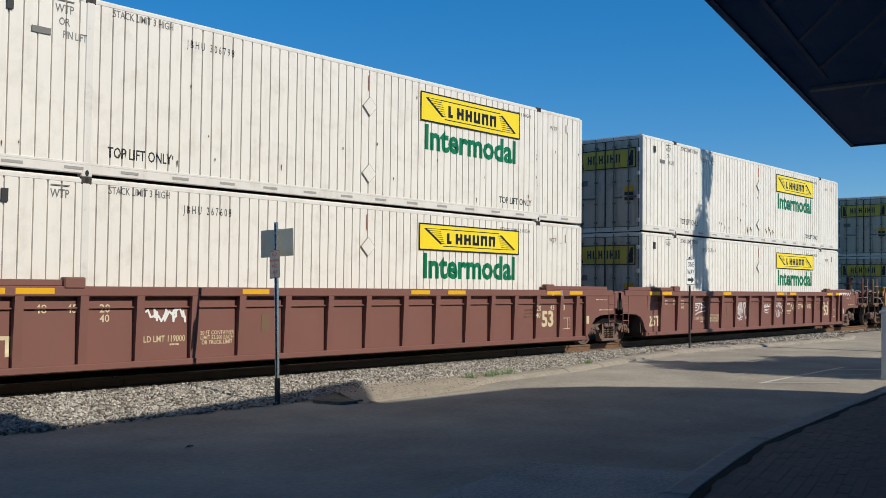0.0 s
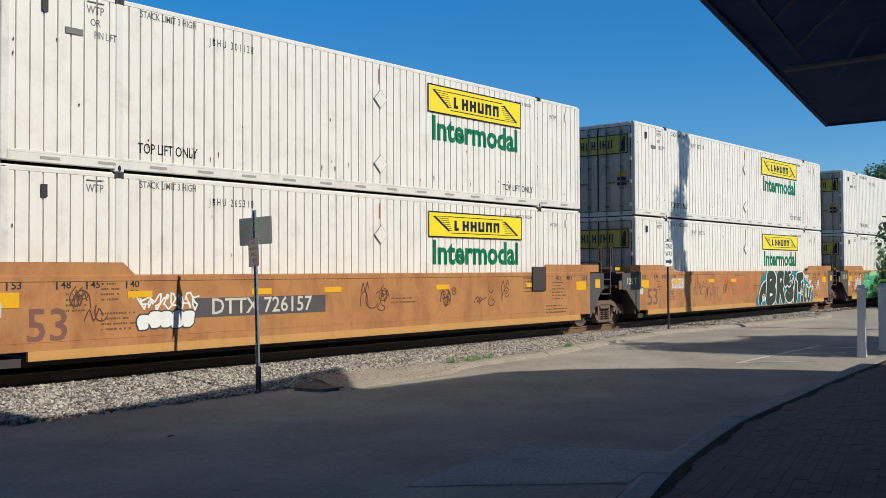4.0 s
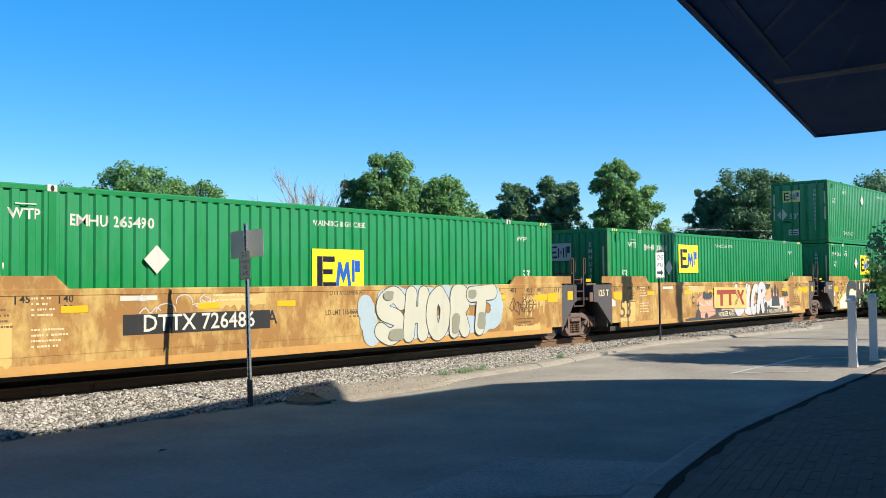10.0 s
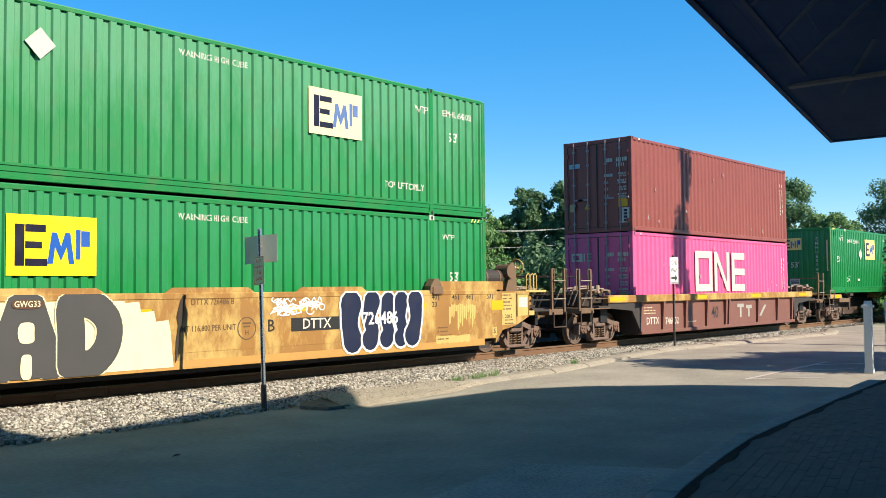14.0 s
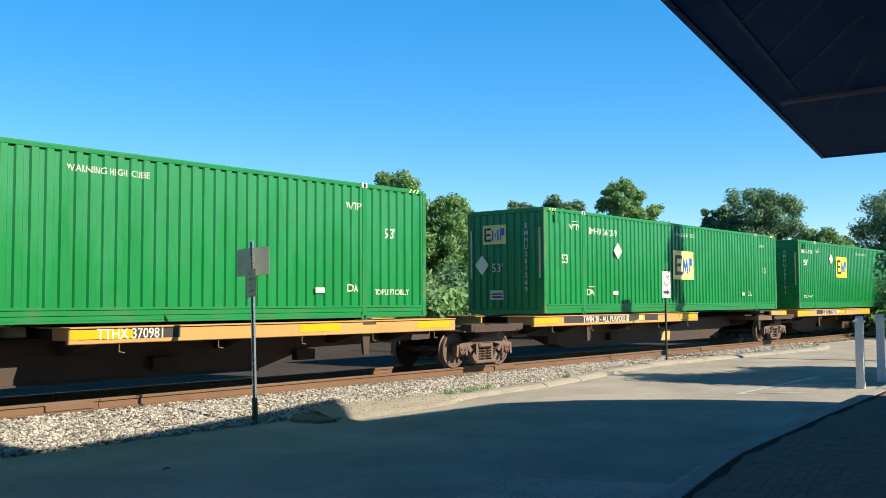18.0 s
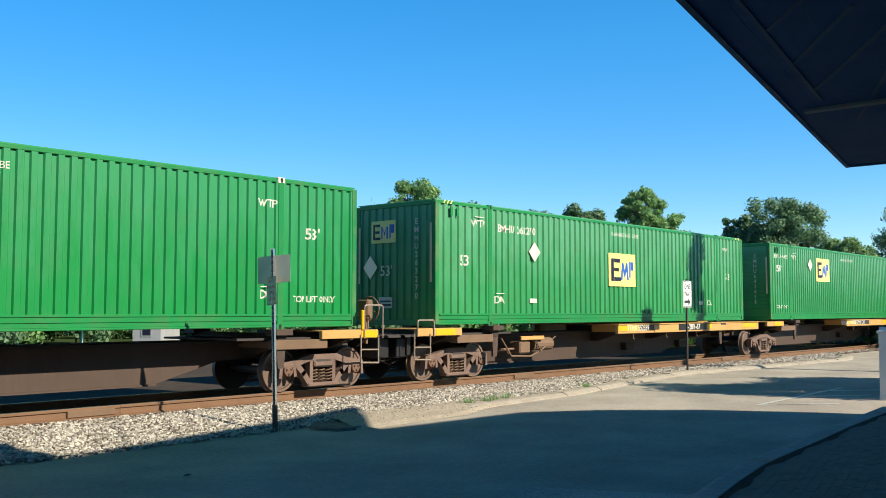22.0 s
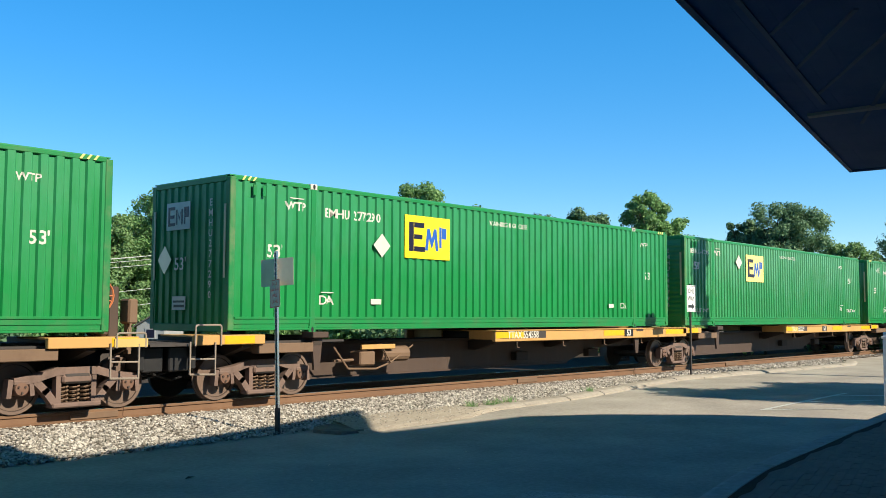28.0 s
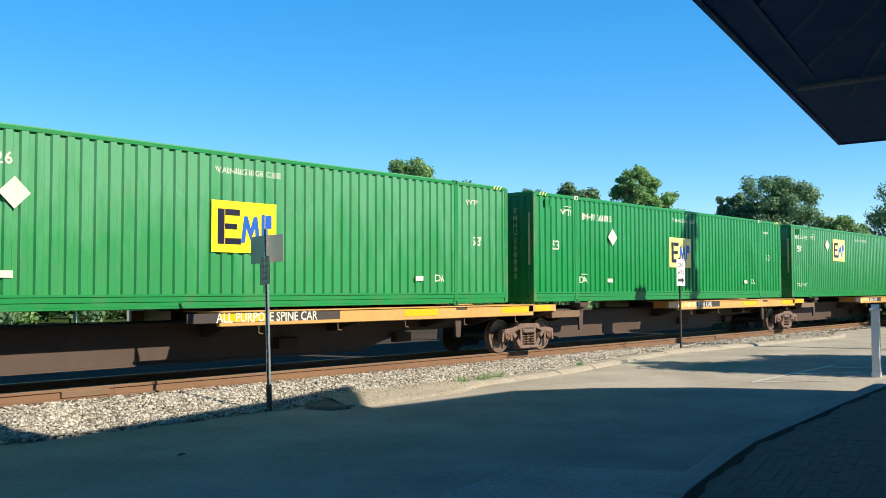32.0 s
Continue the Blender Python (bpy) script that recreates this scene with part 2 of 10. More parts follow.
def rough_stuff(name, cols, scale, rough=0.9, relief=0.6, dist=0.02, island=False, fine=None, broad=0.25):
    """Ground, stone, leaves: two colours mixed by noise at two scales."""
    m, nt, b = mat_base(name)
    f1 = noise_tex(nt, scale, 6, 0.7)
    if island:
        g = nt.nodes.new("ShaderNodeNewGeometry")
        c = ramp(nt, g.outputs["Random Per Island"], 0.0, 1.0, (*cols[0], 1), (*cols[1], 1))
        c = mix(nt, f1, c, mix(nt, 0.5, c, cols[0]))
    else:
        c = mix(nt, ramp(nt, f1, 0.3, 0.7), cols[0], cols[1])
    f2 = ramp(nt, noise_tex(nt, scale * 0.04, 4), 0.35, 0.7)
    c = mix(nt, broad, c, mix(nt, f2, cols[0], cols[1]))
    nt.links.new(c, b.inputs["Base Color"])
    b.inputs["Roughness"].default_value = rough
    if "Specular IOR Level" in b.inputs:
        b.inputs["Specular IOR Level"].default_value = 0.08
    if relief:
        bump(nt, b, noise_tex(nt, fine or scale * 3, 5), relief, dist)
    return m


WHITE = paint("white container paint", (0.755, 0.725, 0.665), 0.5, dirt=(0.27, 0.20, 0.14), dirty=0.40, rust=0.13, fade=0.05)
WHITE2 = paint("white container frame paint", (0.70, 0.675, 0.63), 0.5, dirt=(0.22, 0.15, 0.10), dirty=0.5, rust=0.30, fade=0.06)
GREEN = paint("green container paint", (0.008, 0.200, 0.047), 0.5, dirt=(0.02, 0.11, 0.04), dirty=0.34, rust=0.04, fade=0.16, chalk=(0.030, 0.235, 0.088))
GREEN_B = paint("light green container paint", (0.028, 0.225, 0.072), 0.5, dirt=(0.07, 0.15, 0.06), dirty=0.45, rust=0.06, fade=0.16, chalk=(0.085, 0.29, 0.145))
GREEN_POST = paint("worn green post paint", (0.015, 0.185, 0.052), 0.55, dirt=(0.20, 0.19, 0.11), dirty=0.75, rust=0.26, rust_col=(0.27, 0.22, 0.13), fade=0.18, streak=0.9)
GREEN_FRAME = paint("green frame paint", (0.012, 0.195, 0.052), 0.5, dirt=(0.11, 0.11, 0.06), dirty=0.5, rust=0.16, fade=0.15)
PINK = paint("magenta container paint", (0.70, 0.105, 0.27), 0.42, dirt=(0.20, 0.06, 0.09), dirty=0.25, rust=0.03, fade=0.10)
MAROON = paint("maroon container paint", (0.245, 0.066, 0.054), 0.45, dirt=(0.20, 0.085, 0.065), dirty=0.35, rust=0.10, rust_col=(0.12, 0.035, 0.03), fade=0.14)
ORANGE = paint("weathered orange-tan car paint", (0.42, 0.200, 0.070), 0.65, dirt=(0.25, 0.13, 0.06), dirty=0.55, rust=0.12, rust_col=(0.22, 0.085, 0.035), fade=0.16, col2=(0.33, 0.140, 0.055))
YELLOW_CAR = paint("weathered yellow-tan car paint", (0.30, 0.155, 0.045), 0.65, dirt=(0.24, 0.14, 0.055), dirty=0.55, rust=0.08, rust_col=(0.22, 0.11, 0.045), fade=0.2, col2=(0.49, 0.335, 0.11))
TAN_RAIL = paint("dusty yellow-tan rail paint", (0.50, 0.285, 0.095), 0.65, dirt=(0.24, 0.15, 0.08), dirty=0.6, rust=0.16, fade=0.14)
BROWN = paint("brown oxide car paint", (0.19, 0.085, 0.068), 0.68, dirt=(0.16, 0.10, 0.08), dirty=0.55, rust=0.10, fade=0.14)
DARK_CAR = paint("sooty dark brown steel", (0.048, 0.042, 0.040), 0.75, dirt=(0.09, 0.06, 0.04), dirty=0.5, rust=0.12, rust_col=(0.12, 0.05, 0.025), fade=0.2)
RUSTY = paint("rusty steel", (0.165, 0.105, 0.066), 0.8, dirt=(0.08, 0.05, 0.035), dirty=0.6, rust=0.15, fade=0.2, relief=0.3)
TRUCK = paint("dusty truck casting", (0.170, 0.114, 0.092), 0.8, dirt=(0.045, 0.034, 0.028), dirty=0.9, rust=0.16, rust_col=(0.16, 0.06, 0.03), fade=0.22, relief=0.3)
BLACK = paint("black steel", (0.018, 0.018, 0.019), 0.6, dirt=(0.05, 0.045, 0.04), dirty=0.4, fade=0.2)
RAIL = paint("rail steel", (0.175, 0.098, 0.055), 0.75, dirt=(0.08, 0.045, 0.028), dirty=0.6, rust=0.25, fade=0.2)
RAILTOP = paint("polished rail head", (0.45, 0.42, 0.40), 0.28, metal=0.9, dirty=0.2)
GALV = paint("galvanised steel", (0.42, 0.43, 0.44), 0.38, metal=0.8, dirty=0.3, fade=0.1)
SIGN_BACK = paint("bare aluminium sign back", (0.46, 0.43, 0.34), 0.42, metal=0.35, dirty=0.3, fade=0.08)
# Shaded copy of the sign white, for the face turned from the sun.
SIGN_SHADED = paint("white sign face greyed for shade", (0.46, 0.46, 0.43), 0.5, dirty=0.3, fade=0.08)
SIGN_WHITE = paint("white sign face", (0.78, 0.78, 0.77), 0.4, dirty=0.12, fade=0.03)
RED = paint("red sign paint", (0.45, 0.03, 0.03), 0.45, dirty=0.1)
YELLOW = paint("yellow marking", (0.72, 0.39, 0.012), 0.45, dirty=0.2, fade=0.06)
LOGO_Y = paint("yellow logo film", (0.84, 0.66, 0.02), 0.42, dirty=0.12, fade=0.05)
# Logo yellow for the door ends, their shade darkened into the colour.
LOGO_SHADED = paint("grimy yellow logo film darkened for shade", (0.60, 0.47, 0.06), 0.5, dirt=(0.12, 0.09, 0.05), dirty=0.8, fade=0.12, streak=0.8)
LOGO_P = paint("pale yellow logo film", (0.86, 0.69, 0.20), 0.42, dirt=(0.70, 0.62, 0.36), dirty=0.4, fade=0.05)
LOGO_CREAM = paint("bleached cream logo film", (0.86, 0.75, 0.40), 0.42, dirt=(0.62, 0.60, 0.48), dirty=0.6, fade=0.06)
BLUE_P = paint("sun-faded blue print", (0.10, 0.17, 0.38), 0.5, dirt=(0.35, 0.36, 0.38), dirty=0.4)
STAIN = paint("rust-brown stain", (0.13, 0.065, 0.025), 0.8, dirt=(0.03, 0.025, 0.02), dirty=0.9, fade=0.3)
GREY_FILM = paint("dulled grey reflective film", (0.36, 0.345, 0.32), 0.4, dirty=0.4)
NAVY = paint("dark navy print", (0.012, 0.012, 0.030), 0.45, dirty=0.1)
BLUE = paint("blue print", (0.02, 0.10, 0.42), 0.45, dirty=0.1)
DOOR_W = paint("grimy white door paint", (0.54, 0.48, 0.40), 0.6, dirt=(0.12, 0.08, 0.05), dirty=0.9, rust=0.14, fade=0.15, streak=1.0)
GASKET = paint("grey-black rubber seal", (0.035, 0.035, 0.036), 0.7, dirty=0.2)
PIPE = paint("dusty pale steel pipe", (0.30, 0.23, 0.18), 0.7, dirt=(0.12, 0.07, 0.05), dirty=0.5, rust=0.1)
ROD_PALE = paint("worn pale lock rod", (0.34, 0.30, 0.31), 0.5, dirty=0.4)
ROD = paint("grimy lock rod", (0.16, 0.15, 0.14), 0.6, metal=0.3, dirty=0.5)
SILL_Y = paint("yellow lower sill paint", (0.46, 0.255, 0.072), 0.65, dirt=(0.24, 0.14, 0.07), dirty=0.55, rust=0.1, fade=0.12)
SILL_O = paint("orange-yellow lower sill paint", (0.50, 0.27, 0.085), 0.65, dirt=(0.24, 0.13, 0.06), dirty=0.55, rust=0.1, fade=0.12)
GRAB = paint("worn pale grab iron", (0.27, 0.225, 0.18), 0.55, dirty=0.4, rust=0.12)
SOOT = paint("soot-black brown steel", (0.042, 0.031, 0.025), 0.8, dirt=(0.07, 0.05, 0.035), dirty=0.5, rust=0.06, rust_col=(0.10, 0.05, 0.03), fade=0.2)
FRAME_BROWN = paint("dusty brown beam steel", (0.068, 0.046, 0.036), 0.75, dirt=(0.13, 0.09, 0.07), dirty=0.5, rust=0.1, fade=0.18)
STENCIL = paint("faded brown-black stencil paint", (0.13, 0.08, 0.04), 0.6, dirty=0.4)
END_GREY = paint("sooty grey end steel", (0.085, 0.078, 0.078), 0.7, dirt=(0.04, 0.035, 0.03), dirty=0.6, rust=0.06, fade=0.2)
OVERSPRAY = paint("pale yellow touch-up paint", (0.52, 0.38, 0.13), 0.65, dirt=(0.33, 0.2, 0.07), dirty=0.6, fade=0.2)
PRINT_G = paint("green print", (0.01, 0.17, 0.075), 0.45, dirty=0.1)
PRINT_W = paint("white print", (0.56, 0.54, 0.48), 0.5, dirty=0.25, fade=0.06)
PRINT_K = paint("black print", (0.03, 0.03, 0.03), 0.5, dirty=0.1)
PRINT_GREY = paint("grey print", (0.17, 0.165, 0.16), 0.55, dirty=0.2)
PRINT_ICE, PRINT_TAN = paint("pale blue sticker", (0.35, 0.55, 0.62), 0.5, dirty=0.2), paint("dull tan sticker", (0.45, 0.36, 0.16), 0.5, dirty=0.2)
LOGO_FADED = paint("faded yellow panel paint", (0.60, 0.43, 0.14), 0.55, dirt=(0.30, 0.17, 0.06), dirty=0.45, fade=0.15)
CREAM = paint("cream stencil paint", (0.62, 0.52, 0.33), 0.55, dirty=0.25)
ASPHALT = rough_stuff("worn asphalt", ((0.245, 0.221, 0.190), (0.480, 0.436, 0.370)), 14, 0.92, 0.5, 0.008, fine=120, broad=0.5)
PATCH = rough_stuff("rough asphalt patch", ((0.21, 0.20, 0.18), (0.61, 0.575, 0.52)), 26, 0.95, 0.9, 0.012, fine=90, broad=0.3)
KERB_DARK = rough_stuff("dirty grey concrete kerb", ((0.26, 0.24, 0.215), (0.44, 0.41, 0.37)), 7, 0.9, 0.5, 0.008, fine=70)
CAP = paint("rust-brown bearing cap", (0.15, 0.085, 0.058), 0.75, dirt=(0.06, 0.04, 0.03), dirty=0.6, rust=0.2, fade=0.2)
RIM = paint("worn wheel rim steel", (0.150, 0.105, 0.082), 0.5, dirt=(0.08, 0.055, 0.04), dirty=0.5, fade=0.2)
OLD_CONC = rough_stuff("broken concrete darkened for the roof's shadow", ((0.10, 0.088, 0.072), (0.26, 0.23, 0.19)), 7, 0.92, 0.8, 0.015, fine=40)
WHEEL = paint("worn wheel steel", (0.064, 0.045, 0.036), 0.7, dirt=(0.05, 0.036, 0.03), dirty=0.5, rust=0.12, fade=0.2)
CONCRETE = rough_stuff("weathered concrete kerb", ((0.25, 0.22, 0.18), (0.43, 0.385, 0.32)), 6, 0.9, 0.5, 0.008, fine=70)
STONE = rough_stuff("crushed limestone ballast", ((0.075, 0.064, 0.052), (0.74, 0.69, 0.60)), 20, 0.9, 0.4, 0.006, island=True, broad=0.12)
BED = rough_stuff("ballast fines", ((0.13, 0.11, 0.09), (0.33, 0.29, 0.24)), 26, 0.95, 1.0, 0.03, fine=60)
APRON = rough_stuff("pale dusty gravel", ((0.27, 0.225, 0.17), (0.50, 0.435, 0.35)), 16, 0.95, 0.7, 0.015, fine=70)
# Ballast and stones with the shade under the train put into their colour.
SHADED_BED = rough_stuff("ballast fines darkened for the train's shade", ((0.025, 0.02, 0.017), (0.065, 0.054, 0.045)), 26, 0.95, 1.0, 0.03, fine=60)
SHADED_STONE = rough_stuff("ballast stones darkened for the train's shade", ((0.03, 0.025, 0.02), (0.12, 0.10, 0.08)), 20, 0.9, 0.4, 0.006, island=True, broad=0.15)
SOIL_SHADOW = rough_stuff("dark soil with kerb shadow in its colour", ((0.025, 0.02, 0.015), (0.07, 0.055, 0.042)), 18, 0.95, 0.8, 0.02)
SOIL = rough_stuff("dusty soil", ((0.035, 0.028, 0.022), (0.085, 0.068, 0.052)), 5, 0.95, 0.5, 0.02)
TIE = rough_stuff("creosoted tie", ((0.05, 0.035, 0.025), (0.13, 0.09, 0.065)), 7, 0.9, 0.5, 0.01)
GRASS = rough_stuff("mown grass", ((0.020, 0.042, 0.010), (0.060, 0.085, 0.024)), 3, 0.95, 0.8, 0.05)
BRICK_REST = rough_stuff("paving brick rest", ((0.20, 0.15, 0.125), (0.25, 0.19, 0.16)), 12, 0.9, 0.5, 0.006, island=True)
BRICK_JOINT = rough_stuff("sand joint", ((0.17, 0.13, 0.11), (0.24, 0.185, 0.155)), 30, 0.95, 0.4, 0.005)
BARK = rough_stuff("bark", ((0.06, 0.045, 0.032), (0.15, 0.115, 0.085)), 5, 0.95, 0.8, 0.03)


def brick_mat():
    m, nt, b = mat_base("paving brick")
    o = nt.nodes.new("ShaderNodeObjectInfo")
    c = ramp(nt, o.outputs["Random"], 0.0, 1.0, (0.20, 0.15, 0.125, 1), (0.26, 0.20, 0.165, 1))
    c = mix(nt, ramp(nt, noise_tex(nt, 9, 5), 0.4, 0.75), c, (0.13, 0.10, 0.08))
    nt.links.new(c, b.inputs["Base Color"])
    b.inputs["Roughness"].default_value = 0.88
    bump(nt, b, noise_tex(nt, 60, 4), 0.3, 0.004)
    return m


BRICK = brick_mat()
CANOPY = paint("dark blue painted canopy boards", (0.075, 0.17, 0.40), 0.75, dirt=(0.06, 0.12, 0.26), dirty=0.3, fade=0.15)
CANOPY_BEAM = paint("dull blue-grey beam paint", (0.30, 0.35, 0.42), 0.6, dirty=0.3)
CANOPY_BRACE = paint("worn blue brace paint", (0.105, 0.19, 0.36), 0.65, dirty=0.3)
CANOPY_EDGE = paint("dark blue canopy fascia", (0.07, 0.15, 0.34), 0.6, dirty=0.2)
WHITE_POST = paint("white painted post", (0.70, 0.70, 0.69), 0.5, dirty=0.25, fade=0.05)
WALL_W = paint("grey house siding", (0.34, 0.35, 0.35), 0.6, dirty=0.3)
ROOFING = rough_stuff("grey roof shingle", ((0.09, 0.085, 0.08), (0.17, 0.16, 0.15)), 8, 0.95, 0.5)
LAMP_GREEN = paint("dark green lamp post paint", (0.012, 0.05, 0.035), 0.4, dirty=0.2)
POLE = rough_stuff("grey utility pole wood", ((0.28, 0.24, 0.20), (0.46, 0.41, 0.36)), 6, 0.9, 0.5)
CABLE = paint("pale cable", (0.52, 0.52, 0.50), 0.6, dirty=0.1, relief=0)
WALL_BRICK = rough_stuff("station wall brick", ((0.16, 0.06, 0.04), (0.26, 0.11, 0.08)), 10, 0.9, 0.4)


def leaf_mat(name, a, b_):
    m, nt, b = mat_base(name)
    g = nt.nodes.new("ShaderNodeNewGeometry")
    c = ramp(nt, g.outputs["Random Per Island"], 0.0, 1.0, (*a, 1), (*b_, 1))
    c = mix(nt, mix(nt, 0.6, ramp(nt, noise_tex(nt, 0.5, 3), 0.35, 0.65), (0.5, 0.5, 0.5)), c, mix(nt, 0.5, c, a))
    nt.links.new(c, b.inputs["Base Color"])
    b.inputs["Roughness"].default_value = 0.6
    t = nt.nodes.new("ShaderNodeBsdfTranslucent")
    nt.links.new(c, t.inputs["Color"])
    s = nt.nodes.new("ShaderNodeMixShader")
    s.inputs[0].default_value = 0.46
    nt.links.new(b.outputs[0], s.inputs[1])
    nt.links.new(t.outputs[0], s.inputs[2])
    nt.links.new(s.outputs[0], nt.nodes["Material Output"].inputs["Surface"])
    return m


LEAF = leaf_mat("green leaves", (0.118, 0.262, 0.088), (0.345, 0.545, 0.20))
LEAF_DARK = leaf_mat("dark green leaves", (0.095, 0.195, 0.100), (0.255, 0.41, 0.205))
LEAF_LIGHT = leaf_mat("light green leaves", (0.135, 0.26, 0.095), (0.335, 0.50, 0.21))


def print_mat(name, col, rough=0.6):
    return paint(name, col, rough, dirty=0.18, fade=0.10, relief=0.05)


SPRAY_TEAL, SPRAY_WHITE, SPRAY_BLACK = print_mat("teal spray paint", (0.02, 0.20, 0.24)), print_mat("white spray paint", (0.74, 0.74, 0.72)), print_mat("black-green spray paint", (0.035, 0.045, 0.028))
SPRAY_GREEN, SPRAY_DGREEN, SPRAY_MINT = print_mat("jade spray paint", (0.10, 0.36, 0.20)), print_mat("dark green spray paint", (0.03, 0.12, 0.07)), print_mat("mint spray paint", (0.35, 0.58, 0.36))
SPRAY_CREAM, SPRAY_GREY, SPRAY_NAVY = print_mat("cream spray paint", (0.72, 0.66, 0.44)), print_mat("dark grey spray paint", (0.064, 0.064, 0.066)), print_mat("navy spray paint", (0.011, 0.017, 0.048))
SPRAY_PINK, SPRAY_RED, SPRAY_BROWN = print_mat("pink-orange spray paint", (0.55, 0.31, 0.20)), print_mat("red spray paint", (0.30, 0.055, 0.028)), print_mat("dark brown spray paint", (0.10, 0.05, 0.03))
SPRAY_PALE = print_mat("cream-white spray paint", (0.47, 0.46, 0.37))
SPRAY_OLIVE, SPRAY_ICE = print_mat("grey-olive spray paint", (0.24, 0.24, 0.18)), print_mat("icy pale blue spray paint", (0.36, 0.44, 0.48))
SPRAY_SILVER, FADED_RED = print_mat("silver-white spray paint", (0.50, 0.48, 0.46)), print_mat("faded red paint", (0.46, 0.15, 0.06))
GLOBE = print_mat("milky lamp glass", (0.75, 0.75, 0.72), 0.3)


# ---- ground, road, kerbs ----
def smooth(a, b, x):
    u = min(1, max(0, (x - a) / (b - a)))
    return u * u * (3 - 2 * u)


def gz(x):
    """The road climbs gently along the track."""
    return 0.14 * smooth(9, 26, x)


def curve_y(pts, x):
    if x <= pts[0][0]:
        return pts[0][1]
    for (a, p), (b, q) in zip(pts, pts[1:]):
        if x <= b:
            return p + (q - p) * (x - a) / (b - a)
    return pts[-1][1]


KERB_IN = [(-30, 1.2), (-4, 1.8), (2, 2.6), (5, 3.45), (7.2, 4.16), (7.9, 4.36), (8.75, 4.56), (9.7, 4.78), (10.9, 5.02), (11.9, 5.13), (13.1, 5.24), (14.9, 5.42), (16.8, 5.55), (19.4, 5.74), (26, 6.0), (60, 6.6)]
KERB_OUT = [(-30, 12.2), (6, 12.22), (9, 12.32), (11.2, 12.40), (12.6, 12.1), (13.6, 11.95), (15.4, 11.89), (18.16, 11.92), (20.0, 12.17), (21.6, 12.45), (24.7, 12.82), (28.8, 12.51), (31.3, 12.4), (36.3, 12.11), (38.6, 12.81), (39.5, 13.4), (41, 14.0), (60, 14.0)]


def sheet(xs, ylo, yhi, ny, lift=0.0, z=None):
    mb = MB()
    for x in xs:
        a, b = ylo(x), yhi(x)
        mb.v += [(x, a + (b - a) * j / ny, (gz(x) if z is None else z(x, a + (b - a) * j / ny)) + lift) for j in range(ny + 1)]
    n = ny + 1
    mb.f = [(i * n + j, (i + 1) * n + j, (i + 1) * n + j + 1, i * n + j + 1) for i in range(len(xs) - 1) for j in range(ny)]
    mb.m = [0] * len(mb.f)
    return mb


def flat(name, label, mb, mat, kind="structure", category="ground"):
    ob = new(name, mb.mesh(name, mat))
    return tagged(ob, label, category, "", kind)


gx = [-2500, -900, -300, -100, -40] + [-30 + 2 * i for i in range(46)] + [80, 140, 300, 900, 3000]
gy = [-1500, -300, -60, -20, 0, 8, 12, 20, 30, 50, 90, 160, 400, 1200, 4000]
g_mb = MB()
g_mb.v = [(x, y, gz(x) - 0.06) for x in gx for y in gy]
ng = len(gy)
g_mb.f = [(i * ng + j, (i + 1) * ng + j, (i + 1) * ng + j + 1, i * ng + j + 1) for i in range(len(gx) - 1) for j in range(ng - 1)]
g_mb.m = [0] * len(g_mb.f)
flat("ground", "grassy ground reaching away behind the railway line", g_mb, GRASS)

rx = [-30 + 0.5 * i for i in range(181)]
flat("road", "worn grey asphalt street beside the railway", sheet(rx, lambda x: curve_y(KERB_IN, x) + 0.05, lambda x: curve_y(KERB_OUT, x) + 0.12, 12), ASPHALT, category="road")

# resurfaced square of the road
pm = MB()
quad = [(6.35, 5.88), (7.75, 4.40), (8.6, 4.60), (9.41, 4.76), (8.88, 5.84), (8.63, 6.38), (7.83, 6.19)]
pm.poly([(x, y, gz(x) + 0.006) for x, y in quad])
flat("road_patch", "rough square asphalt patch in the street", pm, PATCH, category="road patch")
# dark patch strip far along, thin painted lines
for k, (a, b, w) in enumerate((((18.4, 7.95), (23.2, 7.98), 0.10), ((18.5, 7.95), (19.6, 6.8), 0.10), ((20.5, 8.0), (21.7, 6.9), 0.10), ((22.2, 8.0), (23.3, 7.0), 0.10))):
    d = (Vector(b) - Vector(a)).normalized()
    nrm = Vector((-d.y, d.x)) * w / 2
    lm = MB()
    n = 6
    for i in range(n + 1):
        p = Vector(a) + (Vector(b) - Vector(a)) * i / n
        lm.v += [(p.x + s * nrm.x, p.y + s * nrm.y, gz(p.x) + 0.006) for s in (-1, 1)]
    lm.f = [(2 * i, 2 * i + 2, 2 * i + 3, 2 * i + 1) for i in range(n)]
    lm.m = [0] * n
    flat("parking_line", "faded white painted parking line", lm, PRINT_W, category="road marking")

# far side of the line
flat("verge", "dusty gravel and soil verge behind the track", sheet([-40, -20, 0, 20, 40, 60, 80, 120, 200], lambda x: 17.0, lambda x: 33.0, 5, -0.02), SOIL)

# ballast bed
TIE_TOP = RAIL_Z - 0.18


def bed_z(x, y):
    g = gz(x)
    near = min(14.0, curve_y(KERB_OUT, x) + 0.35)
    if y < 14.35:
        return g + 0.02 + (TIE_TOP - 0.03 - g) * smooth(near, 14.35, y)
    if y > 17.1:
        return TIE_TOP - 0.03 + (g - 0.05 - TIE_TOP) * smooth(17.1, 18.6, y)
    return TIE_TOP - 0.03


bx = [-40 + 0.5 * i for i in range(281)]
flat("ballast_bed", "crushed limestone ballast bed of the railway", sheet(bx, lambda x: curve_y(KERB_OUT, x) + 0.1, lambda x: 14.86, 14, 0, bed_z), BED, category="ballast")
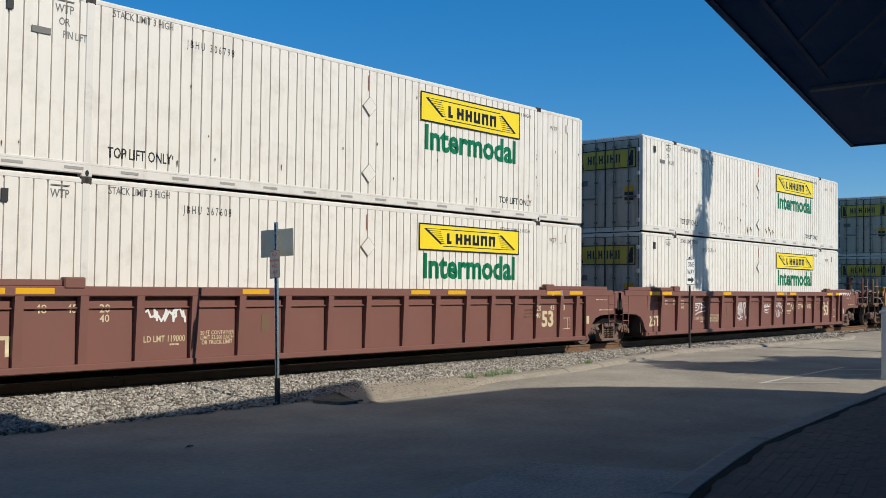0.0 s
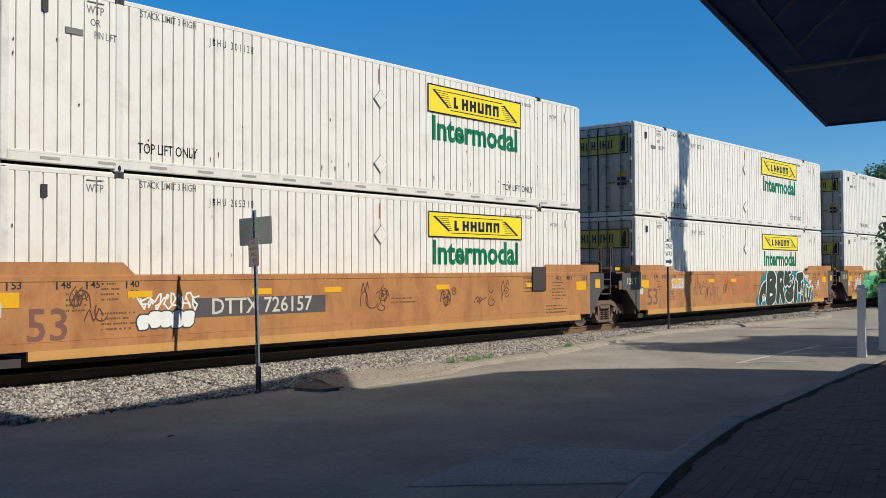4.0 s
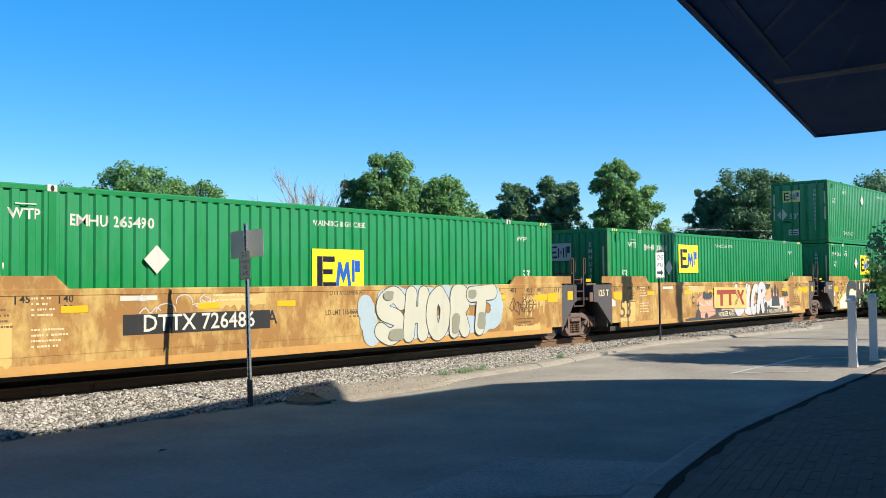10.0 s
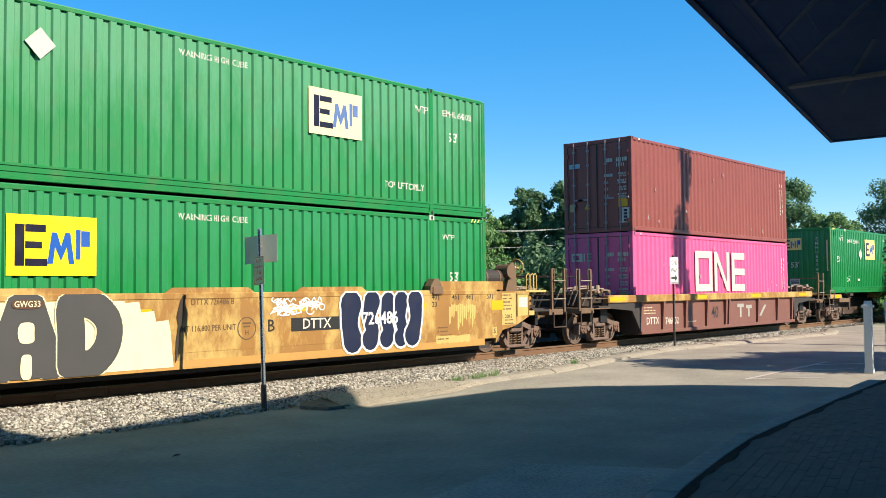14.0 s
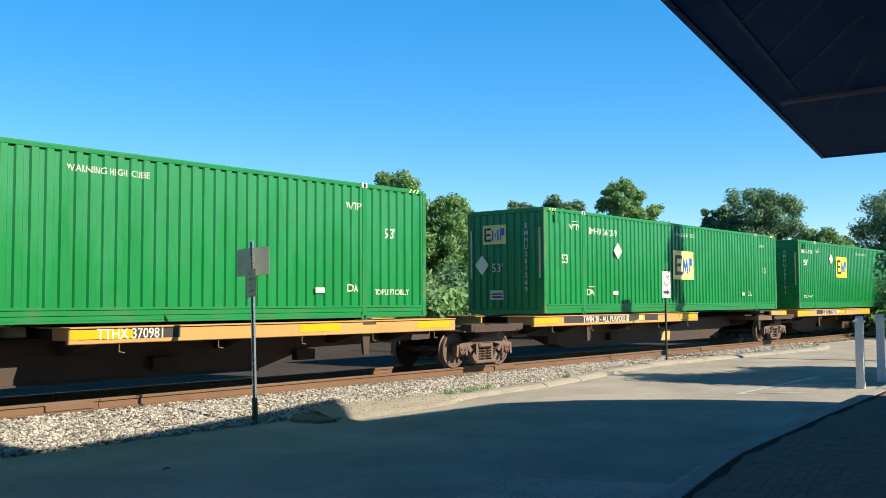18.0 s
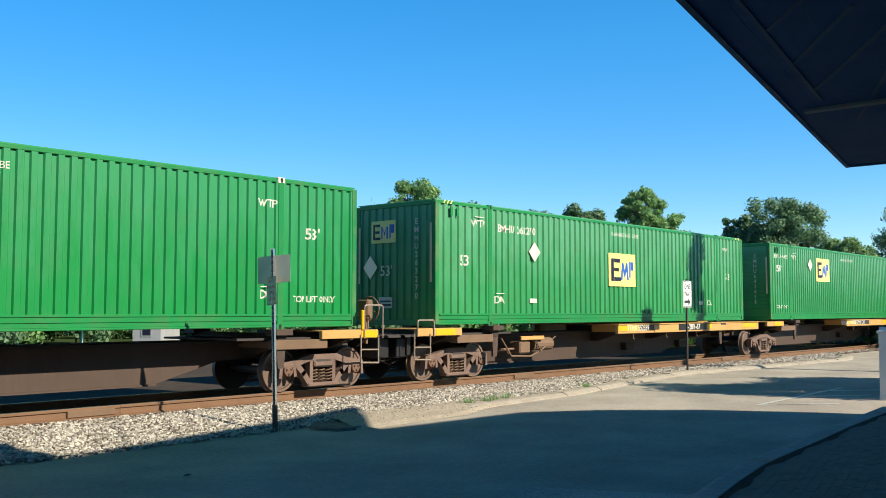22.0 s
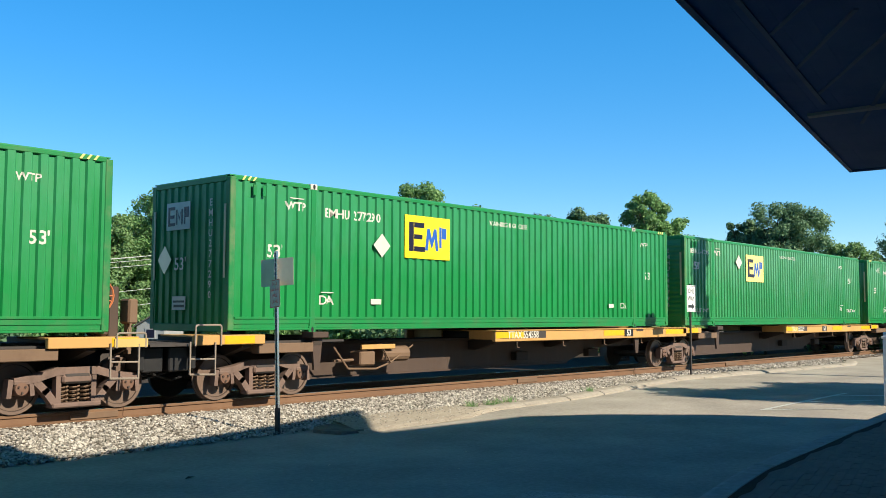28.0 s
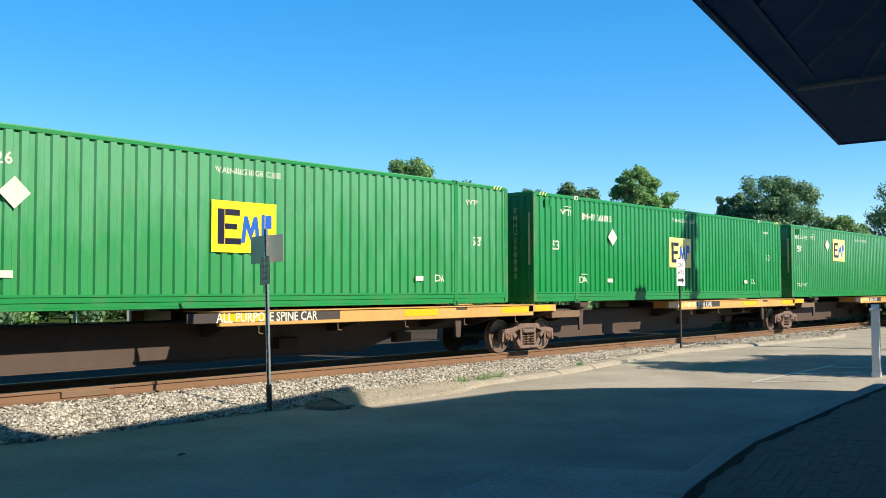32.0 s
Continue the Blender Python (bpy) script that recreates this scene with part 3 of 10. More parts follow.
# Darker copy of the bed stands in for shade below the cars.
flat("track_bed", "ballast between the rails, darkened for the train's shade", sheet(bx, lambda x: 14.86, lambda x: 19.0, 14, 0, bed_z), SHADED_BED, category="ballast")


def stone_cloud(seed, count, x0, x1, y0, y1, size):
    rng = random.Random(seed)
    mb = MB()
    base = [(1, 0, 0), (-1, 0, 0), (0, 1, 0), (0, -1, 0), (0, 0, 1), (0, 0, -1)]
    tri = [(0, 2, 4), (2, 1, 4), (1, 3, 4), (3, 0, 4), (2, 0, 5), (1, 2, 5), (3, 1, 5), (0, 3, 5)]
    for _ in range(count):
        x = rng.uniform(x0, x1)
        lo = max(y0, curve_y(KERB_OUT, x) + (0.32 if x > 13 else -0.22))
        y = lo + (y1 - lo) * rng.random() ** 0.9
        if y < lo + 0.7 and rng.random() > (0.12 + (y - lo) * 1.25 if x > 13 else 0.22 + (y - lo) * 1.6):
            continue
        s = size * rng.uniform(0.5, 1.35)
        rot = Euler((rng.uniform(0, 6.3), rng.uniform(0, 6.3), rng.uniform(0, 6.3))).to_matrix()
        z = bed_z(x, y) + s * 0.25
        v = []
        for b in base:
            p = rot @ (Vector(b) * s * rng.uniform(0.6, 1.15))
            v.append((x + p.x, y + p.y, z + p.z * 0.75))
        mb.add(v, tri)
    return mb


flat("ballast_stones", "loose grey-white crushed limestone stones along the track", stone_cloud(1, 34000, 3.5, 24, 11.9, 14.85, 0.040), STONE, "stuff", "ballast")
flat("ballast_stones", "loose grey-white crushed limestone stones along the track", stone_cloud(2, 12000, 24, 48, 12.2, 14.85, 0.046), STONE, "stuff", "ballast")
flat("ballast_stones", "loose ballast stones between and behind the rails", stone_cloud(3, 7000, 2, 45, 14.9, 18.2, 0.055), SHADED_STONE, "stuff", "ballast")

# rails and ties
track = thing("railway_track", "rusty steel rails on creosoted wooden ties", "railway track", pose(0, TRACK_Y, 0), kind="structure")
tie_me = fixed(MB().box(-0.115, 0.115, -1.3, 1.3, TIE_TOP - 0.17, TIE_TOP, 0.01), "tie", TIE)
for i in range(130):
    part("tie", tie_me, TIE, track, "", pose(-12 + 0.52 * i, 0, 0, 0, 0, random.uniform(-1, 1)))
prof = [(-0.070, 0), (0.070, 0), (0.070, 0.014), (0.012, 0.03), (0.010, 0.125), (0.036, 0.135), (0.036, 0.168), (0.026, 0.178), (-0.026, 0.178), (-0.036, 0.168), (-0.036, 0.135), (-0.010, 0.125), (-0.012, 0.03), (-0.070, 0.014)]
for s in (-1, 1):
    mb = MB()
    for a, b in ((-200, 8.62), (8.63, 500)):
        mb.prism([(p[0], p[1] + TIE_TOP) for p in prof], a, b, "x")
    part("rail", mb, RAIL, track, "rusty steel rail", pose(0, s * 0.753, 0))
    part("rail_head", MB().box(-200, 500, -0.022, 0.022, RAIL_Z - 0.004, RAIL_Z + 0.002), RAILTOP, track, "polished running surface", pose(0, s * 0.753, 0))
for x in (8.1, 20.0, 31.9):
    part("joint_bar", MB().box(-0.42, 0.42, -0.05, -0.02, TIE_TOP + 0.03, TIE_TOP + 0.135, 0.008), RUSTY, track, "bolted rail joint bar", pose(x, -0.753, 0))


def kerb_run(name, pts, x0, x1, width, height, side, label, step=1.5, mat=None):
    """A run of kerb stones along a line, each its own piece."""
    root = thing(name, label, "kerb", pose(0, 0, 0), kind="structure")
    x, k = x0, 0
    rng = random.Random(7)
    while x < x1 - 0.05:
        e = min(x1, x + step)
        n = 4
        mb = MB()
        ring = []
        for i in range(n + 1):
            xx = x + 0.012 + (e - x - 0.024) * i / n
            y = curve_y(pts, xx)
            t = Vector((0.1, curve_y(pts, xx + 0.05) - curve_y(pts, xx - 0.05), 0)).normalized()
            nn = Vector((-t.y, t.x, 0)) * side
            z = gz(xx)
            c = 0.03
            prof_ = [(0, -0.1), (0.0, 0.03), (0.25 * width, height - 0.01), (0.4 * width, height), (width - c, height), (width, height - c), (width, -0.1)]
            ring.append([(xx + nn.x * d, y + nn.y * d, z + h) for d, h in prof_])
        m_ = len(ring[0])
        mb.v = [p for r in ring for p in r]
        mb.f = [(i * m_ + j, (i + 1) * m_ + j, (i + 1) * m_ + (j + 1) % m_, i * m_ + (j + 1) % m_) for i in range(n) for j in range(m_)]
        mb.f += [tuple(range(m_)), tuple(range(n * m_, n * m_ + m_))]
        mb.m = [0] * len(mb.f)
        part("kerb_stone", mb, mat or CONCRETE, root, "", pose(0, rng.uniform(-0.012, 0.012), rng.uniform(-0.008, 0.008)))
        x, k = e, k + 1
    return root


kerb_run("kerb_track_side", KERB_OUT, 14.4, 39.4, 0.42, 0.085, 1, "pale weathered concrete kerb between street and ballast", 1.6)
kerb_run("kerb_station_side", KERB_IN, -20, 40, 0.37, 0.15, -1, "dirty grey concrete kerb edging the brick pavement", 1.2, KERB_DARK)
# broken end of the kerb, half buried; roof shadow put into its dark colour
part_kerb = MB()
part_kerb.prism([(10.35, 12.0), (10.5, 11.5), (10.95, 11.45), (11.5, 12.2), (11.2, 12.5), (10.7, 12.4)], -0.05, 0.055, "z")
flat("kerb_end", "half-buried concrete drain slab at the kerb's end", part_kerb, OLD_CONC, category="kerb")
apron = MB()
edge = [(10.75, 11.30), (12.0, 11.36), (12.9, 11.38), (13.6, 11.42), (14.5, 11.75), (16.2, 12.05)]
back = [(11.6, 13.3), (12.4, 13.2), (13.2, 13.1), (14.0, 13.0), (15.0, 12.9), (16.4, 12.7)]
for (x0, y0), (x1, y1) in zip(edge, back):
    apron.v += [(x0, y0, gz(x0) + 0.006), (x0 + (x1 - x0) * 0.12, y0 + (y1 - y0) * 0.12, gz(x0) + 0.05), (x0 + (x1 - x0) * 0.5, y0 + (y1 - y0) * 0.5, gz(x0) + 0.085), (x1, y1, gz(x1) + 0.06)]
apron.f = [(4 * i + j, 4 * i + 4 + j, 4 * i + 5 + j, 4 * i + 1 + j) for i in range(5) for j in range(3)]
apron.m = [0] * len(apron.f)
def scatter(seed, count, size):
    """Small stones strewn over the apron."""
    rng = random.Random(seed)
    mb = MB()
    for _ in range(count):
        f, g = rng.random(), rng.random() ** 0.8
        i = min(4, int(f * 5))
        f = f * 5 - i
        x0, y0 = edge[i][0] + (edge[i + 1][0] - edge[i][0]) * f, edge[i][1] + (edge[i + 1][1] - edge[i][1]) * f
        x1, y1 = back[i][0] + (back[i + 1][0] - back[i][0]) * f, back[i][1] + (back[i + 1][1] - back[i][1]) * f
        x, y = x0 + (x1 - x0) * g, y0 + (y1 - y0) * g
        z = gz(x) + (0.006 + 0.37 * g if g < 0.12 else 0.05 + 0.035 * min(1, (g - 0.12) / 0.38))
        s = size * rng.uniform(0.4, 1.3)
        a = rng.uniform(0, 6.3)
        ring = [(x + s * rng.uniform(0.6, 1.1) * math.cos(a + 1.57 * k), y + s * rng.uniform(0.6, 1.1) * math.sin(a + 1.57 * k), z - 0.004) for k in range(4)]
        mb.add(ring + [(x, y, z + s * 0.7)], [(0, 1, 4), (1, 2, 4), (2, 3, 4), (3, 0, 4)])
    return mb


flat("apron_stones", "small pale stones strewn over the gravel apron", scatter(8, 900, 0.020), STONE, "stuff", "gravel")
flat("gravel_apron", "dusty pale gravel apron spilling from the ballast", apron, APRON, category="gravel")

# brick pavement at the station
PAVE_Z = 0.15
flat("pavement", "brick pavement bedding in front of the station", sheet([-20 + 0.5 * i for i in range(121)], lambda x: -1.2 + 0.2 * x if x > 4 else -8, lambda x: curve_y(KERB_IN, x) - 0.38, 4, PAVE_Z - 0.006), BRICK_JOINT, category="pavement")


# Soil strip beside the kerb, the kerb's shadow painted into its dark tone.
flat("soil_shadow_strip", "dark gap between kerb and paving, soil with shadow in its colour", sheet([-10 + 0.25 * i for i in range(161)], lambda x: curve_y(KERB_IN, x) - 0.46 + 0.03 * math.sin(3.1 * x) + 0.02 * math.sin(7.7 * x), lambda x: curve_y(KERB_IN, x) - 0.36, 1, PAVE_Z - 0.002), SOIL_SHADOW)


# ---- station building and canopy ----
def station():
    # Stands out of view; roof outlines are shaped to cast the street's shadow edge.
    root = thing("station_building", "brick station with pitched grey roofs behind the viewpoint", "building", pose(0, 0, 0), kind="structure")
    d = Vector((0.9756, 0.2195, 0))
    nrm = Vector((-0.2195, 0.9756, 0))

    def at(o, a, n, z):
        p = o + d * a + nrm * n
        return (p.x, p.y, z)
    o = Vector((13.59, -0.98, 0))

    def gable(o, l, ridge, run, eave_out, pitch, wall_mat, hip=0.0):
        w = MB()
        e = run + eave_out
        rz = ridge - run * pitch
        q = [at(o, -l, run, 0), at(o, 0, run, 0), at(o, 0, -run * 3, 0), at(o, -l, -run * 3, 0)]
        q2 = [(x, y, rz) for x, y, _ in q]
        w.add(q + q2, [(0, 1, 5, 4), (1, 2, 6, 5), (2, 3, 7, 6), (3, 0, 4, 7), (4, 5, 6, 7)])
        part("wall", w, wall_mat, root, "red brick wall")
        r = MB()
        ez = ridge - e * pitch
        top = [at(o, -l - 0.4, 0, ridge), at(o, 0.3 - hip, 0, ridge)]
        # unseen pointed prow of the ridge beyond the gable, added to slant the shadow
        pr = [at(o, 0.28, 0.0, ridge), at(o, 2.15, 0.0, ridge), at(o, 0.28, e, ridge - e * pitch), at(o, 0.28, -0.45, ridge - 0.27)]
        pv = pr + [(x, y, z - 0.12) for x, y, z in pr]
        part("shadow_prow", MB().add(pv, [(0, 2, 1), (0, 1, 3), (4, 5, 6), (4, 7, 5), (2, 6, 5, 1), (1, 5, 7, 3), (0, 3, 7, 4), (0, 4, 6, 2)]), ROOFING, root, "added roof prow that slants the shadow's edge")
        f = [at(o, -l - 0.4, e, ez), at(o, 0.3, e, ez)]
        b = [at(o, -l - 0.4, -run * 3.2, ez - 0.5), at(o, 0.3, -run * 3.2, ez - 0.5)]
        v = top + f + b
        v2 = [(x, y, z - 0.15) for x, y, z in v]
        r.add(v + v2, [(0, 2, 3, 1), (1, 5, 4, 0), (6, 7, 9, 8), (7, 6, 10, 11), (2, 8, 9, 3), (4, 5, 11, 10), (0, 4, 10, 6), (0, 6, 8, 2), (1, 3, 9, 7), (1, 7, 11, 5)])
        part("roof", r, ROOFING, root, "grey shingle roof")
    gable(o, 27.2, 9.737, 1.9, 0.35, 1.142, WALL_BRICK)
    # Unseen block whose shadow cuts the notch at the ballast's left.
    part("chimney", MB().box(8.25, 9.30, -2.35, -1.65, 8.2, 10.35, 0.02).box(8.18, 9.37, -2.42, -1.58, 10.35, 10.5, 0.01), WALL_BRICK, root, "unseen red brick chimney placed for its shadow")
    # unseen lower wing with a hipped end, outlined from the street's shadow
    w = MB()
    w.prism([(14.0, -1.4), (19.1, -1.7), (19.1, -8), (14.0, -8)], 0, 4.25, "z")
    part("wall", w, WALL_BRICK, root, "red brick wall")
    r = MB()
    v = [(13.3, -0.95, 8.46), (17.2, -1.25, 8.46), (18.2, -1, 7.66), (19.19, -1.25, 6.71), (19.66, -1.45, 5.64), (19.82, -1.35, 4.43), (12.81, -0.9, 4.3), (12.81, -8, 4.3), (19.91, -8, 4.3), (13.3, -4, 8.46), (17.2, -4, 8.46)]
    r.add(v, [(6, 5, 4, 3, 2, 1, 0), (0, 1, 10, 9), (9, 10, 8, 7), (1, 2, 3, 4, 5, 8, 10), (5, 6, 7, 8), (0, 9, 7, 6)])
    part("roof", r, ROOFING, root, "grey shingle hipped roof")


station()


def canopy():
    root = thing("station_canopy", "dark painted canopy roof overhanging the pavement", "canopy", pose(0, 0, 0), kind="structure")
    z = 3.068
    a, b = Vector((-0.979, -0.203, 0)), Vector((0.013, -1.0, 0))
    t = Vector((7.71, 2.583, 0)) + a * 0.03 + b * 0.03
    la, lb = 15.0, 3.4

    def at(i, j, h=0.0):
        p = t + a * i + b * j
        return (p.x, p.y, z + h)
    mb = MB()
    for i in range(28):
        # boards across, each slightly apart
        j0, j1 = lb * i / 28 + 0.0004, lb * (i + 1) / 28 - 0.0004
        v = [at(0.06, j0), at(la, j0), at(la, j1), at(0.06, j1)]
        mb.add(v + [(x, y, q + 0.02) for x, y, q in v], [(0, 1, 2, 3), (7, 6, 5, 4), (0, 4, 5, 1), (1, 5, 6, 2), (2, 6, 7, 3), (3, 7, 4, 0)])
    part("soffit_boards", mb, CANOPY, root, "dark tongue-and-groove soffit")
    roof = MB()
    v = [at(0, 0, 0.02), at(la, 0, 0.02), at(la, lb, 0.02), at(0, lb, 0.02)]
    roof.add(v + [(x, y, q + 0.22) for x, y, q in v], [(3, 2, 1, 0), (4, 5, 6, 7), (0, 1, 5, 4), (1, 2, 6, 5), (2, 3, 7, 6), (3, 0, 4, 7)])
    part("roof_deck", roof, CANOPY, root, "dark roof deck")
    for name, p, q in (("front_fascia", (-0.03, -0.03), (la, -0.03)), ("end_fascia", (-0.03, -0.03), (-0.03, lb))):
        mb = MB()
        p0, p1 = at(*p, -0.008), at(*q, -0.008)
        p2 = at(q[0] + (0.03 if name == "end_fascia" else 0), q[1] + (0.03 if name == "front_fascia" else 0), -0.008)
        p3 = at(p[0] + 0.03, p[1] + 0.03, -0.008)
        v = [p0, p1, p2, p3]
        mb.add(v + [(x, y, h + 0.30) for x, y, h in v], [(3, 2, 1, 0), (4, 5, 6, 7), (0, 1, 5, 4), (1, 2, 6, 5), (2, 3, 7, 6), (3, 0, 4, 7)])
        part(name, mb, CANOPY_EDGE, root, "dark metal fascia")
    for i in (2.33, 5.0, 7.7, 10.4):
        mb = MB()
        mb.add([at(i, 0.05, -0.016), at(i + 0.07, 0.05, -0.016), at(i + 0.07, lb, -0.016), at(i, lb, -0.016)] + [at(i, 0.05, 0.0), at(i + 0.07, 0.05, 0.0), at(i + 0.07, lb, 0.0), at(i, lb, 0.0)],
               [(0, 1, 2, 3), (7, 6, 5, 4), (0, 4, 5, 1), (1, 5, 6, 2), (2, 6, 7, 3), (3, 7, 4, 0)])
        part("cross_beam", mb, CANOPY_BEAM, root, "narrow pale cross beam under the canopy")
    # slender braces: one along the edge, others branching from it
    for p, q in (((6.6, 0.155), (2.6, 0.175)), ((4.75, 0.62), (4.05, 0.18)), ((4.17, 0.53), (3.45, 0.18)), ((3.85, 0.64), (2.85, 0.18)), ((3.15, 0.58), (1.93, 0.29)), ((5.6, 0.62), (4.7, 0.18)), ((6.5, 0.7), (5.5, 0.18))):
        d = Vector((q[0] - p[0], q[1] - p[1])).normalized() * 0.011
        mb = MB()
        ring = [(p[0] - d.y, p[1] + d.x), (p[0] + d.y, p[1] - d.x), (q[0] + d.y, q[1] - d.x), (q[0] - d.y, q[1] + d.x)]
        mb.add([at(i, j, -0.006) for i, j in ring] + [at(i, j, 0.0) for i, j in ring], [(0, 1, 2, 3), (7, 6, 5, 4), (0, 4, 5, 1), (1, 5, 6, 2), (2, 6, 7, 3), (3, 7, 4, 0)])
        part("brace", mb, CANOPY_BRACE, root, "slender brace under the canopy")


canopy()


# ---- trees ----
def leaf_crown(rng, blobs, count, size):
    """Many small two-triangle leaf sprays scattered in the shells of overlapping clumps."""
    mb = MB()
    vol = [b[3] * b[4] for b in blobs]
    tot = sum(vol)
    for (cx, cy, cz, r, h), w in zip(blobs, vol):
        for _ in range(int(count * w / tot)):
            d = Vector((rng.gauss(0, 1), rng.gauss(0, 1), rng.gauss(0, 1))).normalized()
            k = rng.uniform(0.2, 1.0) ** 0.5 * rng.uniform(0.78, 1.38)
            p = Vector((cx + d.x * r * k, cy + d.y * r * k, cz + d.z * h * k))
            n = (d + Vector((rng.gauss(0, 0.5), rng.gauss(0, 0.5), rng.gauss(0.25, 0.5)))).normalized()
            e = n.orthogonal().normalized()
            e = (Matrix.Rotation(rng.uniform(0, 6.28), 3, n) @ e)
            g = n.cross(e)
            s = size * rng.uniform(0.55, 1.3)
            t = s * rng.uniform(0.45, 0.85)
            mb.add([tuple(p - e * s), tuple(p + g * t + n * s * 0.15), tuple(p + e * s), tuple(p - g * t - n * s * 0.1)], [(0, 1, 2, 3)])
    return mb


def trunk_mesh(rng, h, r, tips, base=(0, 0)):
    mb = MB()
    fork = h * 0.35
    pts = [Vector((base[0], base[1], -0.1)), Vector((base[0] + rng.uniform(-.1, .1), base[1], fork * 0.5)), Vector((base[0] + rng.uniform(-.2, .2), base[1] + rng.uniform(-.2, .2), fork)),
           Vector((base[0] + rng.uniform(-.4, .4), base[1], h * 0.75))]
    rad = [r * 1.25, r, r * 0.8, r * 0.25]
    for i in range(3):
        mb.cyl(pts[i], pts[i + 1], rad[i], rad[i + 1], 9)
    for t in tips:
        s = pts[1].lerp(pts[2], rng.uniform(0.4, 1.0))
        t = Vector(t)
        mid = s.lerp(t, 0.5) + Vector((0, 0, (t - s).length * 0.12))
        mb.cyl(s, mid, r * 0.42, r * 0.26, 6)
        mb.cyl(mid, t, r * 0.26, r * 0.07, 6)
        for _ in range(3):
            q = mid.lerp(t, rng.uniform(0.2, 0.9))
            e = q + Vector((rng.uniform(-1, 1), rng.uniform(-1, 1), rng.uniform(0.1, 1))) * (t - s).length * 0.12
            mb.cyl(q, e, r * 0.12, r * 0.03, 5)
    return mb


def tree(name, label, x, y, h, wide, mat, seed, count=5000, leaf=0.34, low=0.25, clumps=16, z0=None, group="trees behind the line"):
    rng = random.Random(seed)
    root = thing(name, label, "tree", pose(x, y, (gz(x) - 0.06) if z0 is None else z0), group)
    blobs = []
    for i in range(clumps):
        a = rng.uniform(0, 6.28)
        f = (i + 0.5) / clumps
        zc = h * (low + (0.93 - low) * f)
        prof_r = wide * 0.5 * math.sqrt(max(0.08, 1 - ((f - 0.45) / 0.66) ** 2))
        rr = prof_r * math.sqrt(rng.uniform(0.12, 1.0))
        br = wide * rng.uniform(0.04, 0.115)
        blobs.append((rr * math.cos(a), rr * math.sin(a), zc, br, br * rng.uniform(0.65, 0.95)))
    for i in range(9):      # dense heart of the crown
        a, f = rng.uniform(0, 6.28), (i + 0.5) / 9
        rr = wide * rng.uniform(0.02, 0.14)
        br = wide * (0.24 if low < 0.22 else 0.16) * math.sqrt(max(0.1, 1 - ((f - 0.45) / 0.7) ** 2))
        blobs.append((rr * math.cos(a), rr * math.sin(a), h * (low + (0.80 - low) * f), br, br * 0.8))
    top = max(b[2] + b[4] for b in blobs)
    side = max(math.hypot(b[0], b[1]) + b[3] for b in blobs)
    kz, kr = h / top, wide * 0.5 / side
    blobs = [(b[0] * kr, b[1] * kr, b[2] * kz, b[3] * (kr + kz) / 2, b[4] * kz) for b in blobs]
    part("trunk", trunk_mesh(rng, h, 0.022 * h, [(b[0] * 0.9, b[1] * 0.9, b[2]) for b in blobs[::2]]), BARK, root, "", None, True)
    part("crown", leaf_crown(rng, blobs, count, leaf).mesh("crown", mat), mat, root)
    return root


def polar(az, dist):
    return dist * math.cos(radians(az)), dist * math.sin(radians(az))


TREES = [  # azimuth, distance, angle of the top, angular width, leaf, low
    (70.5, 74, 5.4, 6.0, LEAF_LIGHT, 0.05), (66.0, 72, 5.6, 5.4, LEAF_LIGHT, 0.05), (63.2, 76, 5.5, 4.6, LEAF_LIGHT, 0.05), (61.0, 78, 5.8, 4.8, LEAF_LIGHT, 0.05),
    (57.8, 80, 7.1, 5.2, LEAF, 0.05), (54.6, 80, 6.4, 5.0, LEAF, 0.05), (59.5, 86, 5.6, 5.0, LEAF, 0.05), (51.6, 84, 3.9, 3.6, LEAF, 0.05), (50.3, 80, 3.7, 4.5, LEAF_LIGHT, 0.1), (47.2, 84, 3.4, 5.0, LEAF, 0.1),
    (43.2, 72, 7.9, 4.2, LEAF, 0.12), (45.0, 74, 6.3, 2.6, LEAF, 0.12), (40.0, 74, 6.4, 4.6, LEAF, 0.15), (37.3, 88, 4.4, 2.6, LEAF, 0.1),
    (35.4, 88, 6.0, 3.0, LEAF_DARK, 0.15), (33.1, 88, 6.3, 3.4, LEAF_DARK, 0.15), (29.6, 84, 7.2, 3.3, LEAF, 0.18), (28.3, 85, 5.7, 3.6, LEAF, 0.15),
    (25.4, 96, 3.0, 3.6, LEAF, 0.1), (22.0, 96, 6.5, 5.4, LEAF_DARK, 0.3), (24.0, 97, 5.4, 3.2, LEAF_DARK, 0.25), (18.6, 92, 4.1, 3.8, LEAF_LIGHT, 0.12), (14.5, 100, 6.0, 6.0, LEAF_DARK, 0.2)]
for i, (az, dist, el, wd, lm_, low) in enumerate(TREES):
    x, y = polar(az, dist)
    tree("tree", {LEAF: "leafy green deciduous tree behind the railway", LEAF_DARK: "tall dark green broad-crowned tree behind the railway", LEAF_LIGHT: "light green bushy tree behind the railway"}[lm_],
         x, y, EYE_Z - gz(x) + 0.06 + dist * math.tan(radians(el)), dist * radians(wd) * 1.12, lm_, 100 + i, 36000, 0.075 + dist * 0.0006, low, 150 if low < 0.22 else 100)


# ---- the train ----
MOVERS = []       # (thing, where it stands along the train)
WHEELS = []       # wheelsets that turn


def run_of(t):
    """How far the train has come along the track at t seconds."""
    d = t - 16
    return 10.5656 * t + 0.001421 * d * d + -0.0001487 * d * d * d


def ride(ob, u, z):
    MOVERS.append((ob, u, z))
    return ob


